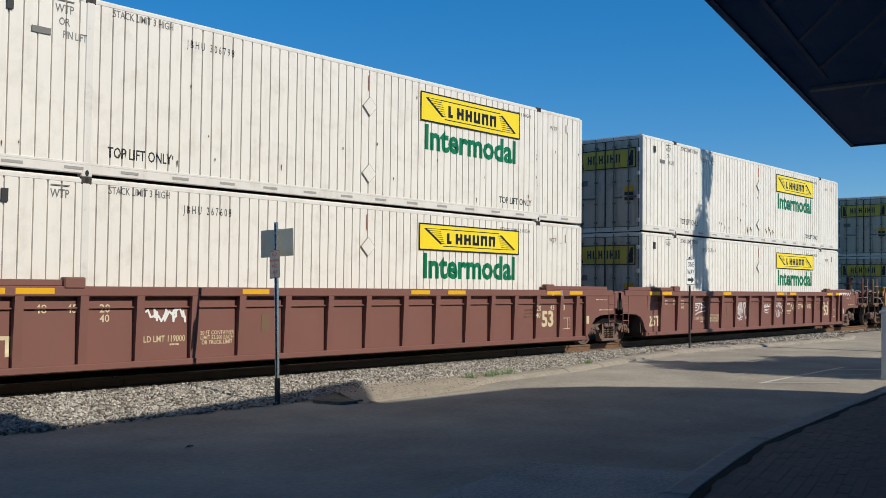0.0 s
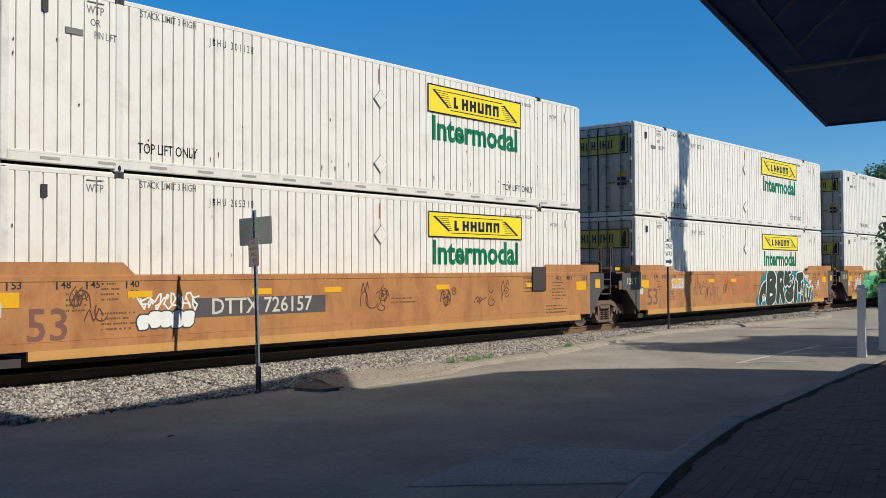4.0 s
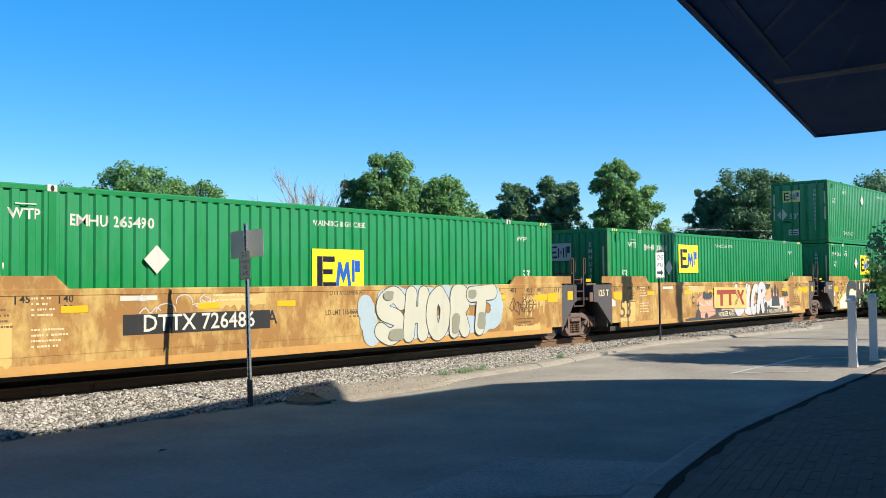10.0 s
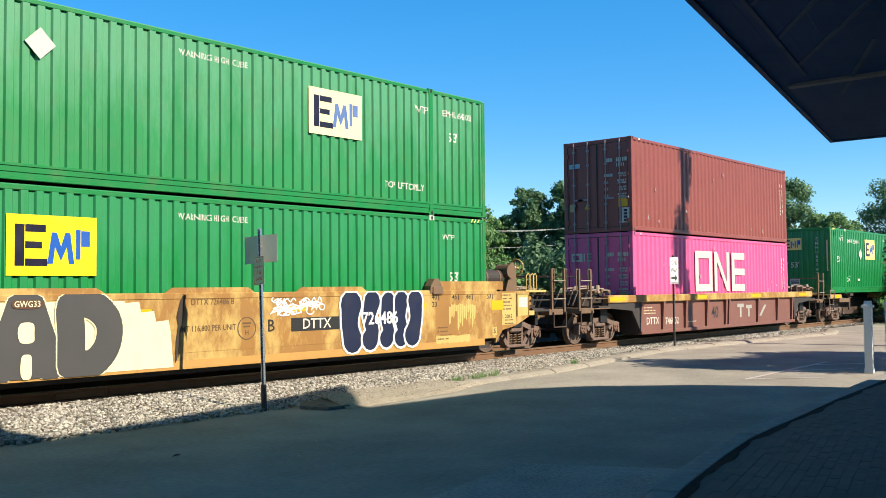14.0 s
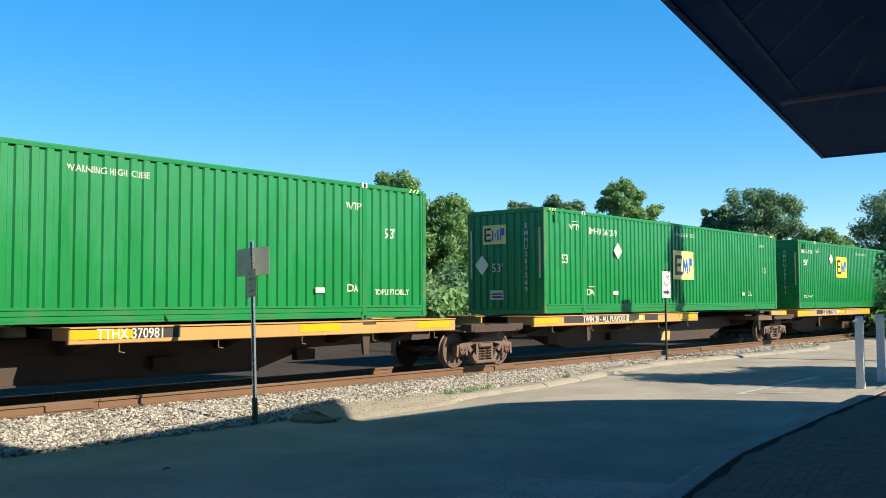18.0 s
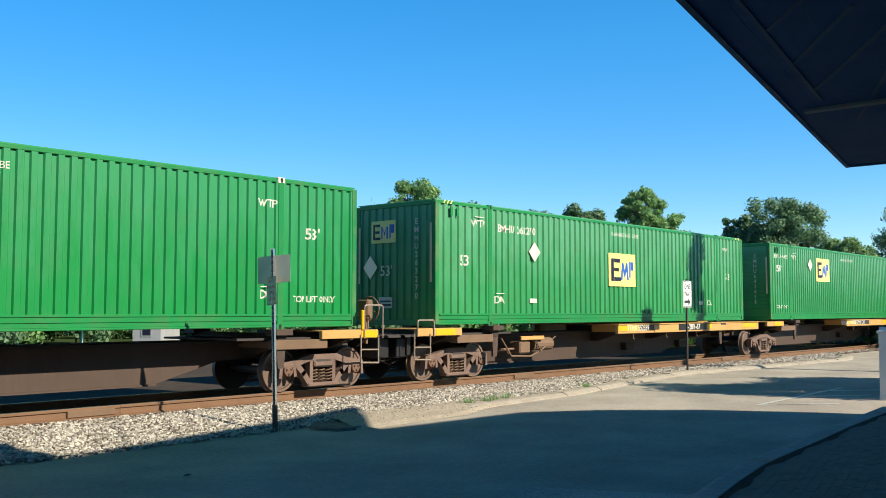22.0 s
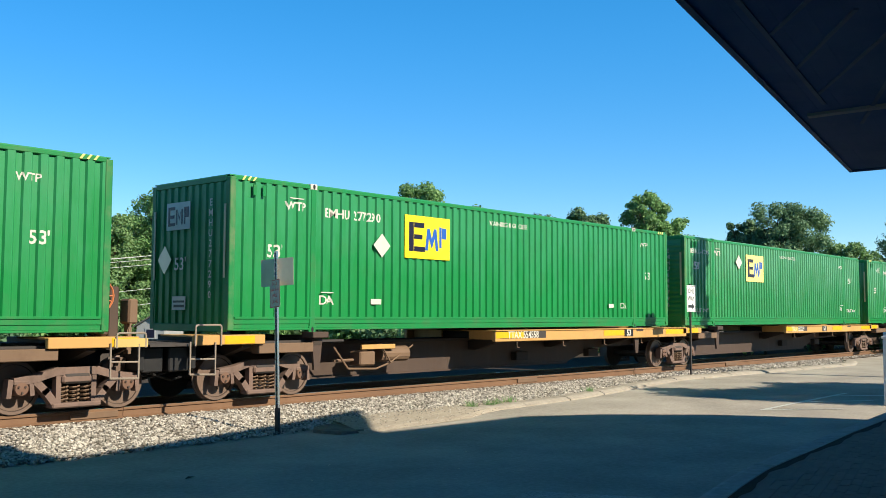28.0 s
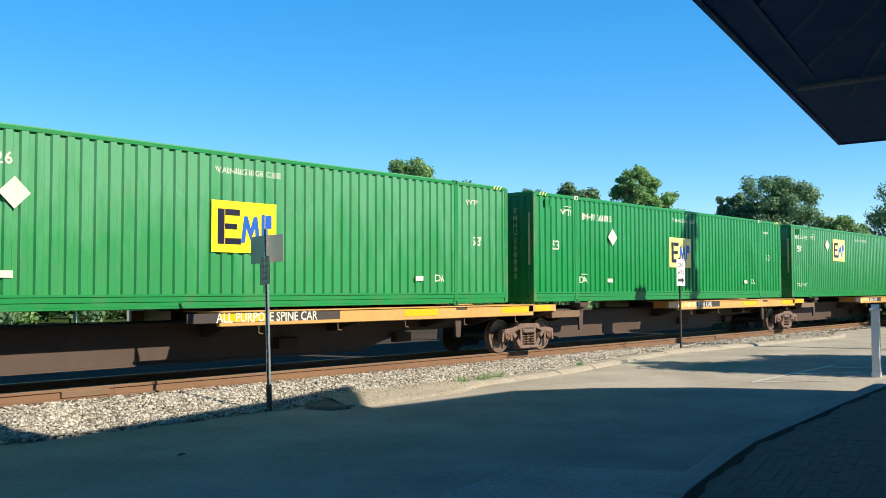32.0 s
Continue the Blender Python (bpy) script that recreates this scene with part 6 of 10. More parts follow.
def tan_unit(u, mat, left, right, num="", end_mat=None, seed=0, label="", nx=7.55, nz=0.88):
    """Smooth-sided well unit for a 53-foot container; left, right: 'free' or 'shared'."""
    L = 16.154
    end_mat = end_mat or END_GREY
    root = rail_unit("well_car", label, u, "well cars of the train")
    y = -HALF
    for s in (-1, 1):
        mb = MB()
        a, b = sorted((s * HALF, s * (HALF - 0.05)))
        mb.box(-0.15, L + 0.15, a, b, 0.40, 1.50)
        # lower sill turns inwards
        part("side_wall", mb, mat, root, "smooth steel side sheet")
        mb = MB().prism([(s * HALF, 0.40), (s * (HALF - 0.06), 0.40), (s * (HALF - 0.06), 0.25), (s * (HALF + 0.003), 0.25), (s * (HALF + 0.005), 0.29)], 0.35, L - 0.35, "x")
        part("lower_sill", mb, SILL_Y if mat is YELLOW_CAR else SILL_O, root, "yellower lower sill")
        a, b = sorted((s * (HALF + 0.012), s * (HALF - 0.16)))
        part("top_chord", MB().box(-0.15, L + 0.15, a, b, 1.44, 1.56, 0.02), mat, root)
        part("lower_seam", MB().box(-0.15, L + 0.15, *sorted((s * HALF, s * (HALF + 0.006))), 0.53, 0.545), mat, root, "weld seam")
        for e in (-1, 1):
            x0 = -0.15 if e < 0 else L + 0.15
            free = (left if e < 0 else right) == "free"
            out = 1.75 if free else (1.5 if e < 0 else 0.75)
            if free and e > 0 and mat is YELLOW_CAR:
                mb = MB().prism([(x0, 1.52), (x0 + 1.32, 1.52), (x0 + 1.32, 0.88), (x0 + 1.12, 0.80), (x0 + 0.72, 0.66), (x0 + 0.22, 0.58), (x0 - 0.06, 0.27)], *sorted((s * (HALF - 0.004), s * (HALF - 0.07))), "y")
            elif free and e < 0:
                mb = MB().prism([(x0, 1.52), (-1.78, 1.52), (-1.78, 0.90), (-1.60, 0.87), (-1.33, 0.68), (-0.77, 0.64), (x0, 0.27)], *sorted((s * (HALF - 0.004), s * (HALF - 0.07))), "y")
            elif not free and e < 0:
                mb = MB().prism([(x0, 1.52), (x0 - 1.0, 1.52), (x0 - 1.0, 1.04), (x0 - 0.78, 1.02), (x0, 0.34)], *sorted((s * (HALF - 0.004), s * (HALF - 0.07))), "y")
            else:
                mb = MB().prism([(x0, 1.52), (x0 + e * out, 1.52), (x0 + e * out, 1.06), (x0 + e * (out - 0.15), 1.02), (x0 + e * min(0.95, out * 0.6), 0.98 if out > 1 else 0.80), (x0, 0.27)], *sorted((s * (HALF - 0.004), s * (HALF - 0.07))), "y")
            part("end_sill", mb, mat if free else end_mat, root, "tapered end sill")
            # raised guide plates over the chord
            g0 = -0.65 if e < 0 else (L + 0.42 if free and mat is YELLOW_CAR else L + 0.65)
            g1 = 1.95 if e < 0 else L - 1.95
            mb = MB()
            q = [(g0, 1.56), (g0, 1.76), (g1, 1.76), (g1 - e * 0.22, 1.56)]
            mb.prism(q, *sorted((s * (HALF - 0.02), s * (HALF - 0.06))), "y")
            for k in range(4):
                xx = g0 + (g1 - g0) * (k + 0.5) / 4
                mb.box(xx - 0.02, xx + 0.02, *sorted((s * (HALF - 0.06), s * (HALF - 0.18))), 1.56, 1.74)
            part("guide_plate", mb, mat, root, "raised container guide plate")
    well_floor(root, L)
    for e in (-1, 1):
        x0 = -0.15 if e < 0 else L + 0.15
        part("end_wall", MB().box(*sorted((x0 + e * 0.1, x0 + e * 0.16)), -HALF + 0.08, HALF - 0.08, 0.3, 1.5), end_mat, root, "sloped end bulkhead")
        free = (left if e < 0 else right) == "free"
        part("end_deck", MB().box(*sorted((x0 + e * 0.16, x0 + e * (1.7 if free else 1.3))), -1.42, 1.42, 1.08, 1.16, 0.01), SOOT, root, "end deck plate")
        part("centre_sill", MB().box(*sorted((x0 + e * 0.16, x0 + e * (1.4 if free else 1.5))), -0.35, 0.35, 0.72, 1.08, 0.02), DARK_CAR, root, "centre sill over the truck")
        if free:
            end_platform(root, e, x0 + e * 1.0, mat)
        else:
            if e > 0:
                tall_ladder(root, L + 0.76, L + 1.27)
                part("end_reflector", MB().box(L + 0.42, L + 0.68, -HALF - 0.008, -HALF - 0.002, 1.11, 1.35), YELLOW, root, "yellow reflective square")
            part("deck_reflector", MB().box(*sorted((x0 + e * 0.65, x0 + e * 0.92)), -1.2, -1.19, 1.60, 1.69), YELLOW, root, "small yellow reflector")
            part("crosswalk", MB().box(*sorted((x0 + e * 0.5, x0 + e * 1.05)), -1.3, 1.3, 1.50, 1.56, 0.01).box(*sorted((x0 + e * 0.9, x0 + e * 1.02)), -1.1, 1.1, 1.56, 1.72, 0.01), RUSTY, root, "perforated steel crosswalk")
    if left == "free":
        truck(root, -1.45)
    else:
        truck(root, -1.50)
    if right == "free":
        truck(root, L + 1.45)
    # yellow reflectors, lettering
    for x in (2.25, 4.8, 6.6, 10.0, 13.5):
        part("reflector", MB().box(x - 0.23, x + 0.23, y - 0.006, y, 1.18, 1.29), YELLOW, root, "yellow reflective strip")
    if mat is YELLOW_CAR:
        if right != "free":
            part("reflector", MB().box(L - 1.15, L - 0.56, y - 0.006, y, 1.13, 1.28), YELLOW, root, "large yellow reflective panel")
        rp = random.Random(seed)
        for px, pz, pw, ph in ((L - 2.1, 0.46, 1.2, 0.16), (0.35, 0.74, 0.9, 0.62), (5.0, 1.34, 1.1, 0.2)):
            edge_ = [(px + pw * k / 6, pz + ph / 2 + rp.uniform(-0.03, 0.03)) for k in range(7)]
            drip_ = [(px + pw * (1 - k / 12), pz - ph / 2 - rp.uniform(0, 0.12) * (k % 2)) for k in range(13)]
            part("touch_up", MB().prism((edge_ + drip_)[::-1], y - 0.002, y, "y"), OVERSPRAY, root, "pale touch-up paint with drips")
        streak = MB()
        for k in range(13):
            sx, sl = L - 1.65 + 0.075 * k, rp.uniform(0.15, 0.62)
            streak.prism([(sx, 1.24 + rp.uniform(-0.05, 0.03)), (sx, 1.24 - sl * 0.9), (sx + 0.02, 1.24 - sl), (sx + rp.uniform(0.04, 0.07), 1.24 - sl * 0.85), (sx + 0.07, 1.22 + rp.uniform(-0.05, 0.03))], y - 0.002, y, "y")
        part("touch_up", streak, OVERSPRAY, root, "pale touch-up paint run down in streaks")
    for x in ((-0.27 if left == "free" else -0.05), L - 0.08 if right == "free" and mat is YELLOW_CAR else L - 0.55):
        part("reflector", MB().box(x, x + 0.48, y - 0.006, y, 1.07, 1.30), YELLOW, root, "large yellow reflective panel")
    dark = PRINT_K
    for x, s in ((0.17, "53"), (0.95, "48"), (1.45, "45"), (2.15, "40"), (L - 0.17, "53"), (L - 0.95, "48"), (L - 1.45, "45"), (L - 2.15, "40")):
        letter(root, s, 0.17, x, 1.40, y - 0.003, dark)
    letter(root, "20", 0.17, 2.15, 1.24, y - 0.003, dark)
    for x in (0.02, 0.80, 1.30, 2.0, L - 0.02, L - 0.80, L - 1.30, L - 2.0):
        part("gauge_mark", MB().box(x - 0.012, x + 0.012, y - 0.004, y, 1.33, 1.47), PRINT_K, root)
    letter(root, "53", 0.72, 0.66, 0.76, y - 0.003, STENCIL if mat is not ORANGE else BROWN, 1.0)
    if num:
        part("number_panel", MB().box(nx - 1.55, nx + 1.55, y - 0.003, y, nz - 0.17, nz + 0.17), PRINT_K if mat is YELLOW_CAR else END_GREY, root)
        letter(root, num, 0.40, nx, nz, y - 0.006, PRINT_W)
    note = CREAM if mat is YELLOW_CAR else STENCIL
    stencil_block(root, 1.55, 1.40, 0.45, 4, y, note, seed)
    stencil_block(root, 1.55, 0.92, 0.7, 4, y, note, seed + 5)
    if mat is YELLOW_CAR:
        part("notice_panel", MB().box(3.05, 3.75, y - 0.003, y, 1.35, 1.43), PRINT_W, root, "small white notice")
        stencil_block(root, 4.9, 1.40, 1.0, 2, y, CREAM, seed + 9)
    if right == "shared":
        stencil_block(root, L - 1.72, 1.27, 0.75, 6, y, STENCIL, seed + 11)
        stencil_block(root, L - 2.0, 0.66, 1.1, 3, y, STENCIL, seed + 12)
        stencil_block(root, L - 3.0, 1.40, 0.5, 5, y, STENCIL, seed + 13)
    stencil_block(root, 0.95, 1.24, 0.35, 4, y, STENCIL, seed + 14)
    if mat is ORANGE or right == "shared":
        stencil_block(root, 8.3, 1.0, 0.9, 2, y, STENCIL, seed + 15)
    ring = MB()
    for k in range(20):
        p, q = 2 * math.pi * k / 20, 2 * math.pi * (k + 1) / 20
        ring.prism([(7.95 + 0.11 * math.cos(p), 1.0 + 0.11 * math.sin(p)), (7.95 + 0.13 * math.cos(p), 1.0 + 0.13 * math.sin(p)), (7.95 + 0.13 * math.cos(q), 1.0 + 0.13 * math.sin(q)), (7.95 + 0.11 * math.cos(q), 1.0 + 0.11 * math.sin(q))], y - 0.003, y, "y")
    if not num and right == "shared":
        part("stencil_ring", ring, STENCIL, root, "stencilled ring mark")
    if left == "shared":
        letter(root, "125 T", 0.25, -0.62, 1.27, y - 0.003, CREAM, bold=0.03)
        part("end_latch", MB().box(-1.32, -1.12, y + 0.02, y + 0.06, 1.04, 1.30, 0.01), RUSTY, root, "steel latch plate")
        part("white_tag", MB().box(-0.14, 0.06, y - 0.006, y - 0.002, 0.88, 1.10), PRINT_W, root, "small white tag")
    return root


def brown_unit(u, left, right):
    """Ribbed well unit with outside posts."""
    L = 16.154
    root = rail_unit("well_car", "brown ribbed well car with white tags, " + ("walkway at its end" if right == "free" else "articulated"), u, "well cars of the train")
    y = -HALF
    posts = [0.05, 0.87, 1.9, 2.88, 3.93, 4.92, 5.97, 7.04, 8.07, 9.17, 10.19, 11.23, 12.14, 13.05, 13.95, 14.98, 15.72]
    for s in (-1, 1):
        part("side_wall", MB().box(-0.15, L + 0.15, *sorted((s * (HALF - 0.12), s * (HALF - 0.15))), 0.22, 1.42), BROWN, root, "recessed steel side sheet")
        part("top_chord", MB().box(-1.3, L + 1.3, *sorted((s * HALF, s * (HALF - 0.18))), 1.36, 1.52, 0.015), BROWN, root, "heavy top chord")
        part("bottom_sill", MB().box(-0.1, L + 0.1, *sorted((s * (HALF - 0.02), s * (HALF - 0.18))), 0.19, 0.30, 0.015), BROWN, root, "bottom sill")
        for x in posts:
            me = cached(("bpost", s), lambda s=s: fixed(MB().prism([(s * HALF, 1.37), (s * (HALF - 0.13), 1.37), (s * (HALF - 0.13), 0.28), (s * (HALF - 0.05), 0.28)], -0.07, 0.07, "x"), "side_post", BROWN))
            part("side_post", me, None, root, "", pose(x, 0, 0))
        for e in (-1, 1):
            x0 = -0.15 if e < 0 else L + 0.15
            out = 1.2
            pts = [(x0, 1.38), (x0 + e * out, 1.38), (x0 + e * out, 0.95)] + [(x0 + e * (0.12 + 1.05 * math.cos(a)), 0.35 + 0.62 * math.sin(a)) for a in (math.pi * 0.35, math.pi * 0.45, math.pi * 0.6)] + [(x0, 0.5)]
            arc = [(1.7, 0.84), (1.1, 0.86), (0.5, 0.83), (0.28, 0.76), (0.12, 0.62), (0.02, 0.42), (-0.2, 0.22)]
            mb = MB().prism([(x0 + e * 1.7, 1.40), (x0 - e * 0.2, 1.40)] + [(x0 + e * p, q) for p, q in arc[::-1]], *sorted((s * (HALF - 0.02), s * (HALF - 0.08))), "y")
            part("end_post", MB().box(*sorted((x0 + e * 1.35, x0 + e * 1.74)), *sorted((s * (HALF + 0.01), s * (HALF - 0.1))), 0.98, 1.50, 0.05), BROWN, root, "stout end post")
            part("end_sill", mb, BROWN, root, "curved end sill")
            hx, hy = x0 + e * 1.545, s * (HALF + 0.012)
            part("jacking_hole", MB().prism([(hx + 0.055 * math.cos(a), 1.12 + 0.11 * math.sin(a) + (0.05 if math.sin(a) > 0 else -0.05)) for a in [math.pi * k / 6 for k in range(12)]], *sorted((hy, hy + s * 0.002)), "y"), BLACK, root, "dark oval hole")
            part("guide_plate", MB().box(*sorted((x0 + e * 0.9, x0 - e * 1.7)), *sorted((s * (HALF - 0.04), s * (HALF - 0.12))), 1.52, 1.62, 0.01), BROWN, root, "low guide rail")
            part("pivot_block", MB().box(*sorted((x0 - e * 1.7, x0 - e * 2.05)), *sorted((s * (HALF + 0.02), s * (HALF - 0.14))), 1.48, 1.66, 0.02), BROWN, root, "locking block")
    well_floor(root, L)
    for e in (-1, 1):
        x0 = -0.15 if e < 0 else L + 0.15
        free = (left if e < 0 else right) == "free"
        part("end_wall", MB().box(*sorted((x0 + e * 0.1, x0 + e * 0.16)), -HALF + 0.1, HALF - 0.1, 0.3, 1.45), DARK_CAR, root, "end bulkhead")
        part("end_deck", MB().box(*sorted((x0 + e * 0.16, x0 + e * 1.3)), -1.4, 1.4, 1.06, 1.14, 0.01), DARK_CAR, root, "end deck plate")
        part("centre_sill", MB().box(*sorted((x0 + e * 0.16, x0 + e * 1.5)), -0.35, 0.35, 0.72, 1.06, 0.02), DARK_CAR, root, "centre sill over the truck")
        if free:
            end_platform(root, e, x0 + e * 1.0, BROWN, True)
        else:
            grab(root, BROWN, x0 + e * 0.95, x0 + e * 1.25, 0.55, 1.5, -HALF + 0.02, 4)
    truck(root, -1.50)
    if right == "free":
        truck(root, L + 1.45)
    for x in (0.35, 1.1, 5.2, 9.6, 10.8, 14.6, 15.6):
        part("reflector", MB().box(x - 0.3, x + 0.3, y - 0.006, y, 1.40, 1.49), YELLOW, root, "yellow reflective strip")
    yy = -HALF + 0.117
    for x, s, z in ((1.25, "48", 1.16), (1.75, "45", 1.16), (2.3, "20", 1.16), (14.7, "45", 1.06), (15.17, "48", 1.06), (15.85, "53", 1.06)):
        letter(root, s, 0.19, x, z, yy, CREAM)
    letter(root, "40", 0.17, 2.3, 1.0, yy, CREAM)
    letter(root, "20", 0.19, 13.95, 1.05, y + 0.0, CREAM)
    letter(root, "40", 0.19, 13.95, 0.88, y + 0.02, CREAM)
    letter(root, "53", 0.54, 14.5, 0.76, yy, CREAM, bold=0.035)
    part("white_tag", MB().box(16.13, 16.25, y + 0.012, y + 0.016, 0.62, 0.83), CREAM, root, "small pale tag")
    fr = MB().box(15.05, 15.5, yy - 0.003, yy, 0.78, 0.795).box(15.05, 15.5, yy - 0.003, yy, 0.50, 0.515).box(15.49, 15.505, yy - 0.003, yy, 0.515, 0.78).box(15.38, 15.39, yy - 0.003, yy, 0.515, 0.78)
    part("stencil_frame", fr, CREAM, root, "thin stencilled frame")
    stencil_block(root, 16.6, 1.25, 0.9, 1, y + 0.018, CREAM, 21)
    stencil_block(root, 16.75, 0.97, 0.7, 1, y + 0.018, CREAM, 22)
    for x in (14.55, 14.95):
        part("gauge_mark", MB().box(x - 0.02, x + 0.02, y - 0.004, y, 1.37, 1.51), PRINT_W, root)
    letter(root, "125T", 0.42, 0.44, 0.60, yy, CREAM, bold=0.03)
    letter(root, "LD LMT 119000", 0.15, 3.40, 0.64, yy, CREAM, 0.8)
    stencil_block(root, 3.50, 0.53, 0.25, 1, yy, CREAM, 3)
    for k, row in enumerate(("20 FT CONTAINER", "LIMIT 52,500 EACH", "OR TRUCK LIMIT")):
        letter(root, row, 0.10, 4.46, 0.72 - 0.085 * k, yy, CREAM, 0.85)
    if right == "free":
        letter(root, "GTW", 0.25, 11.80, 0.95, yy, CREAM, 0.9, bold=0.02)
        letter(root, "676130", 0.25, 12.60, 0.95, yy, CREAM, 0.75)
        letter(root, "GTW 676130  B", 0.12, 9.85, 1.445, y - 0.004, CREAM, 0.9)
        pts = [(10.42, 0.80), (10.86, 0.80)], [(10.40, 0.81), (10.40, 1.06), (10.80, 1.06)], [(10.88, 0.80), (10.88, 1.06), (11.10, 0.82), (11.10, 1.08)]
        mb = MB()
        for ln in pts:
            for (px, pz), (qx, qz) in zip(ln, ln[1:]):
                dx, dz = qx - px, qz - pz
                n = 0.022 / math.hypot(dx, dz)
                mb.prism([(px - dz * n, pz + dx * n), (px + dz * n, pz - dx * n), (qx + dz * n, qz - dx * n), (qx - dz * n, qz + dx * n)], yy - 0.003, yy, "y")
        part("logo_wordmark", mb, CREAM, root, "cream angular mark")
        stencil_block(root, 10.4, 0.70, 0.5, 1, yy, CREAM, 9)
    stencil_block(root, 13.5, 1.0, 0.5, 3, yy, STENCIL, 6)
    part("faded_panel", MB().box(5.42, 5.62, yy - 0.004, yy, 0.70, 1.03), RUSTY, root, "faded tan painted square")
    for s in (-1, 1):
        part("side_lip", MB().box(-0.1, L + 0.1, *sorted((s * (HALF - 0.075), s * (HALF - 0.12))), 1.165, 1.192, 0.005), BROWN, root, "narrow pressed lip along the side sheet")
    return root


def forty_unit(u):
    """Short well car with a tan top chord, ribbed brown sides."""
    L = 12.192
    root = rail_unit("well_car", "brown 40-foot well car with tan top chord and white lettering", u, "well cars of the train")
    for s in (-1, 1):
        part("top_chord", MB().box(-1.9, L + 1.9, *sorted((s * HALF, s * (HALF - 0.2))), 1.14, 1.36, 0.02), YELLOW_CAR, root, "tan top chord")
        part("side_wall", MB().box(0, L, *sorted((s * (HALF - 0.12), s * (HALF - 0.15))), 0.2, 1.16), BROWN, root, "recessed side sheet")
        part("bottom_sill", MB().box(0, L, *sorted((s * (HALF - 0.02), s * (HALF - 0.18))), 0.17, 0.28, 0.015), BROWN, root)
        for x in (0.06, 1.44, 2.96, 4.5, 5.95, 6.2, 8.7, 10.55, 12.0):
            me = cached(("fpost", s), lambda s=s: fixed(MB().prism([(s * (HALF - 0.01), 1.15), (s * (HALF - 0.13), 1.15), (s * (HALF - 0.13), 0.26), (s * (HALF - 0.06), 0.26)], -0.06, 0.06, "x"), "side_post", BROWN))
            part("side_post", me, None, root, "", pose(x, 0, 0))
        for e in (-1, 1):
            x0 = 0 if e < 0 else L
            part("end_sill", MB().prism([(x0, 1.15), (x0 + e * 1.85, 1.15), (x0 + e * 1.85, 1.0), (x0 + e * 0.5, 0.9), (x0, 0.25)], *sorted((s * (HALF - 0.05), s * (HALF - 0.11))), "y"), DARK_CAR, root, "dark end sill")
    well_floor(root, L)
    for e in (-1, 1):
        x0 = 0 if e < 0 else L
        part("end_wall", MB().box(*sorted((x0, x0 + e * 0.08)), -1.38, 1.38, 0.25, 1.3), DARK_CAR, root, "end bulkhead")
        part("end_deck", MB().box(*sorted((x0 + e * 0.08, x0 + e * 1.9)), -1.3, 1.3, 1.02, 1.1, 0.01), DARK_CAR, root, "end deck plate")
        end_platform(root, e, x0 + e * 1.3, RUSTY)
        truck(root, x0 + e * 1.75)
    y = -HALF
    for x in (-1.4, 3.9, 8.4, 13.0):
        part("reflector", MB().box(x - 0.45, x + 0.45, y - 0.006, y, 1.19, 1.31), YELLOW, root, "yellow reflective strip")
    yy = -HALF + 0.117
    letter(root, "DTTX", 0.30, 0.85, 0.55, yy, PRINT_W)
    letter(root, "746002", 0.30, 2.1, 0.52, yy, PRINT_W)
    letter(root, "40", 0.55, 5.2, 0.70, yy, PRINT_K)
    stencil_block(root, 0.3, 0.95, 0.8, 3, yy, CREAM, 8)
    stencil_block(root, 3.2, 0.45, 0.6, 1, yy, CREAM, 2)
    part("mark_block", MB().box(7.0, 7.55, yy - 0.004, yy, 0.85, 0.97).box(7.2, 7.35, yy - 0.004, yy, 0.5, 0.85).box(7.75, 8.25, yy - 0.004, yy, 0.80, 0.92).box(7.9, 8.05, yy - 0.004, yy, 0.5, 0.8).prism([(8.9, 0.5), (9.1, 0.5), (9.6, 0.9), (9.4, 0.9)], yy - 0.004, yy, "y"), GREY_FILM, root, "faded grey-white block marks")
    return root


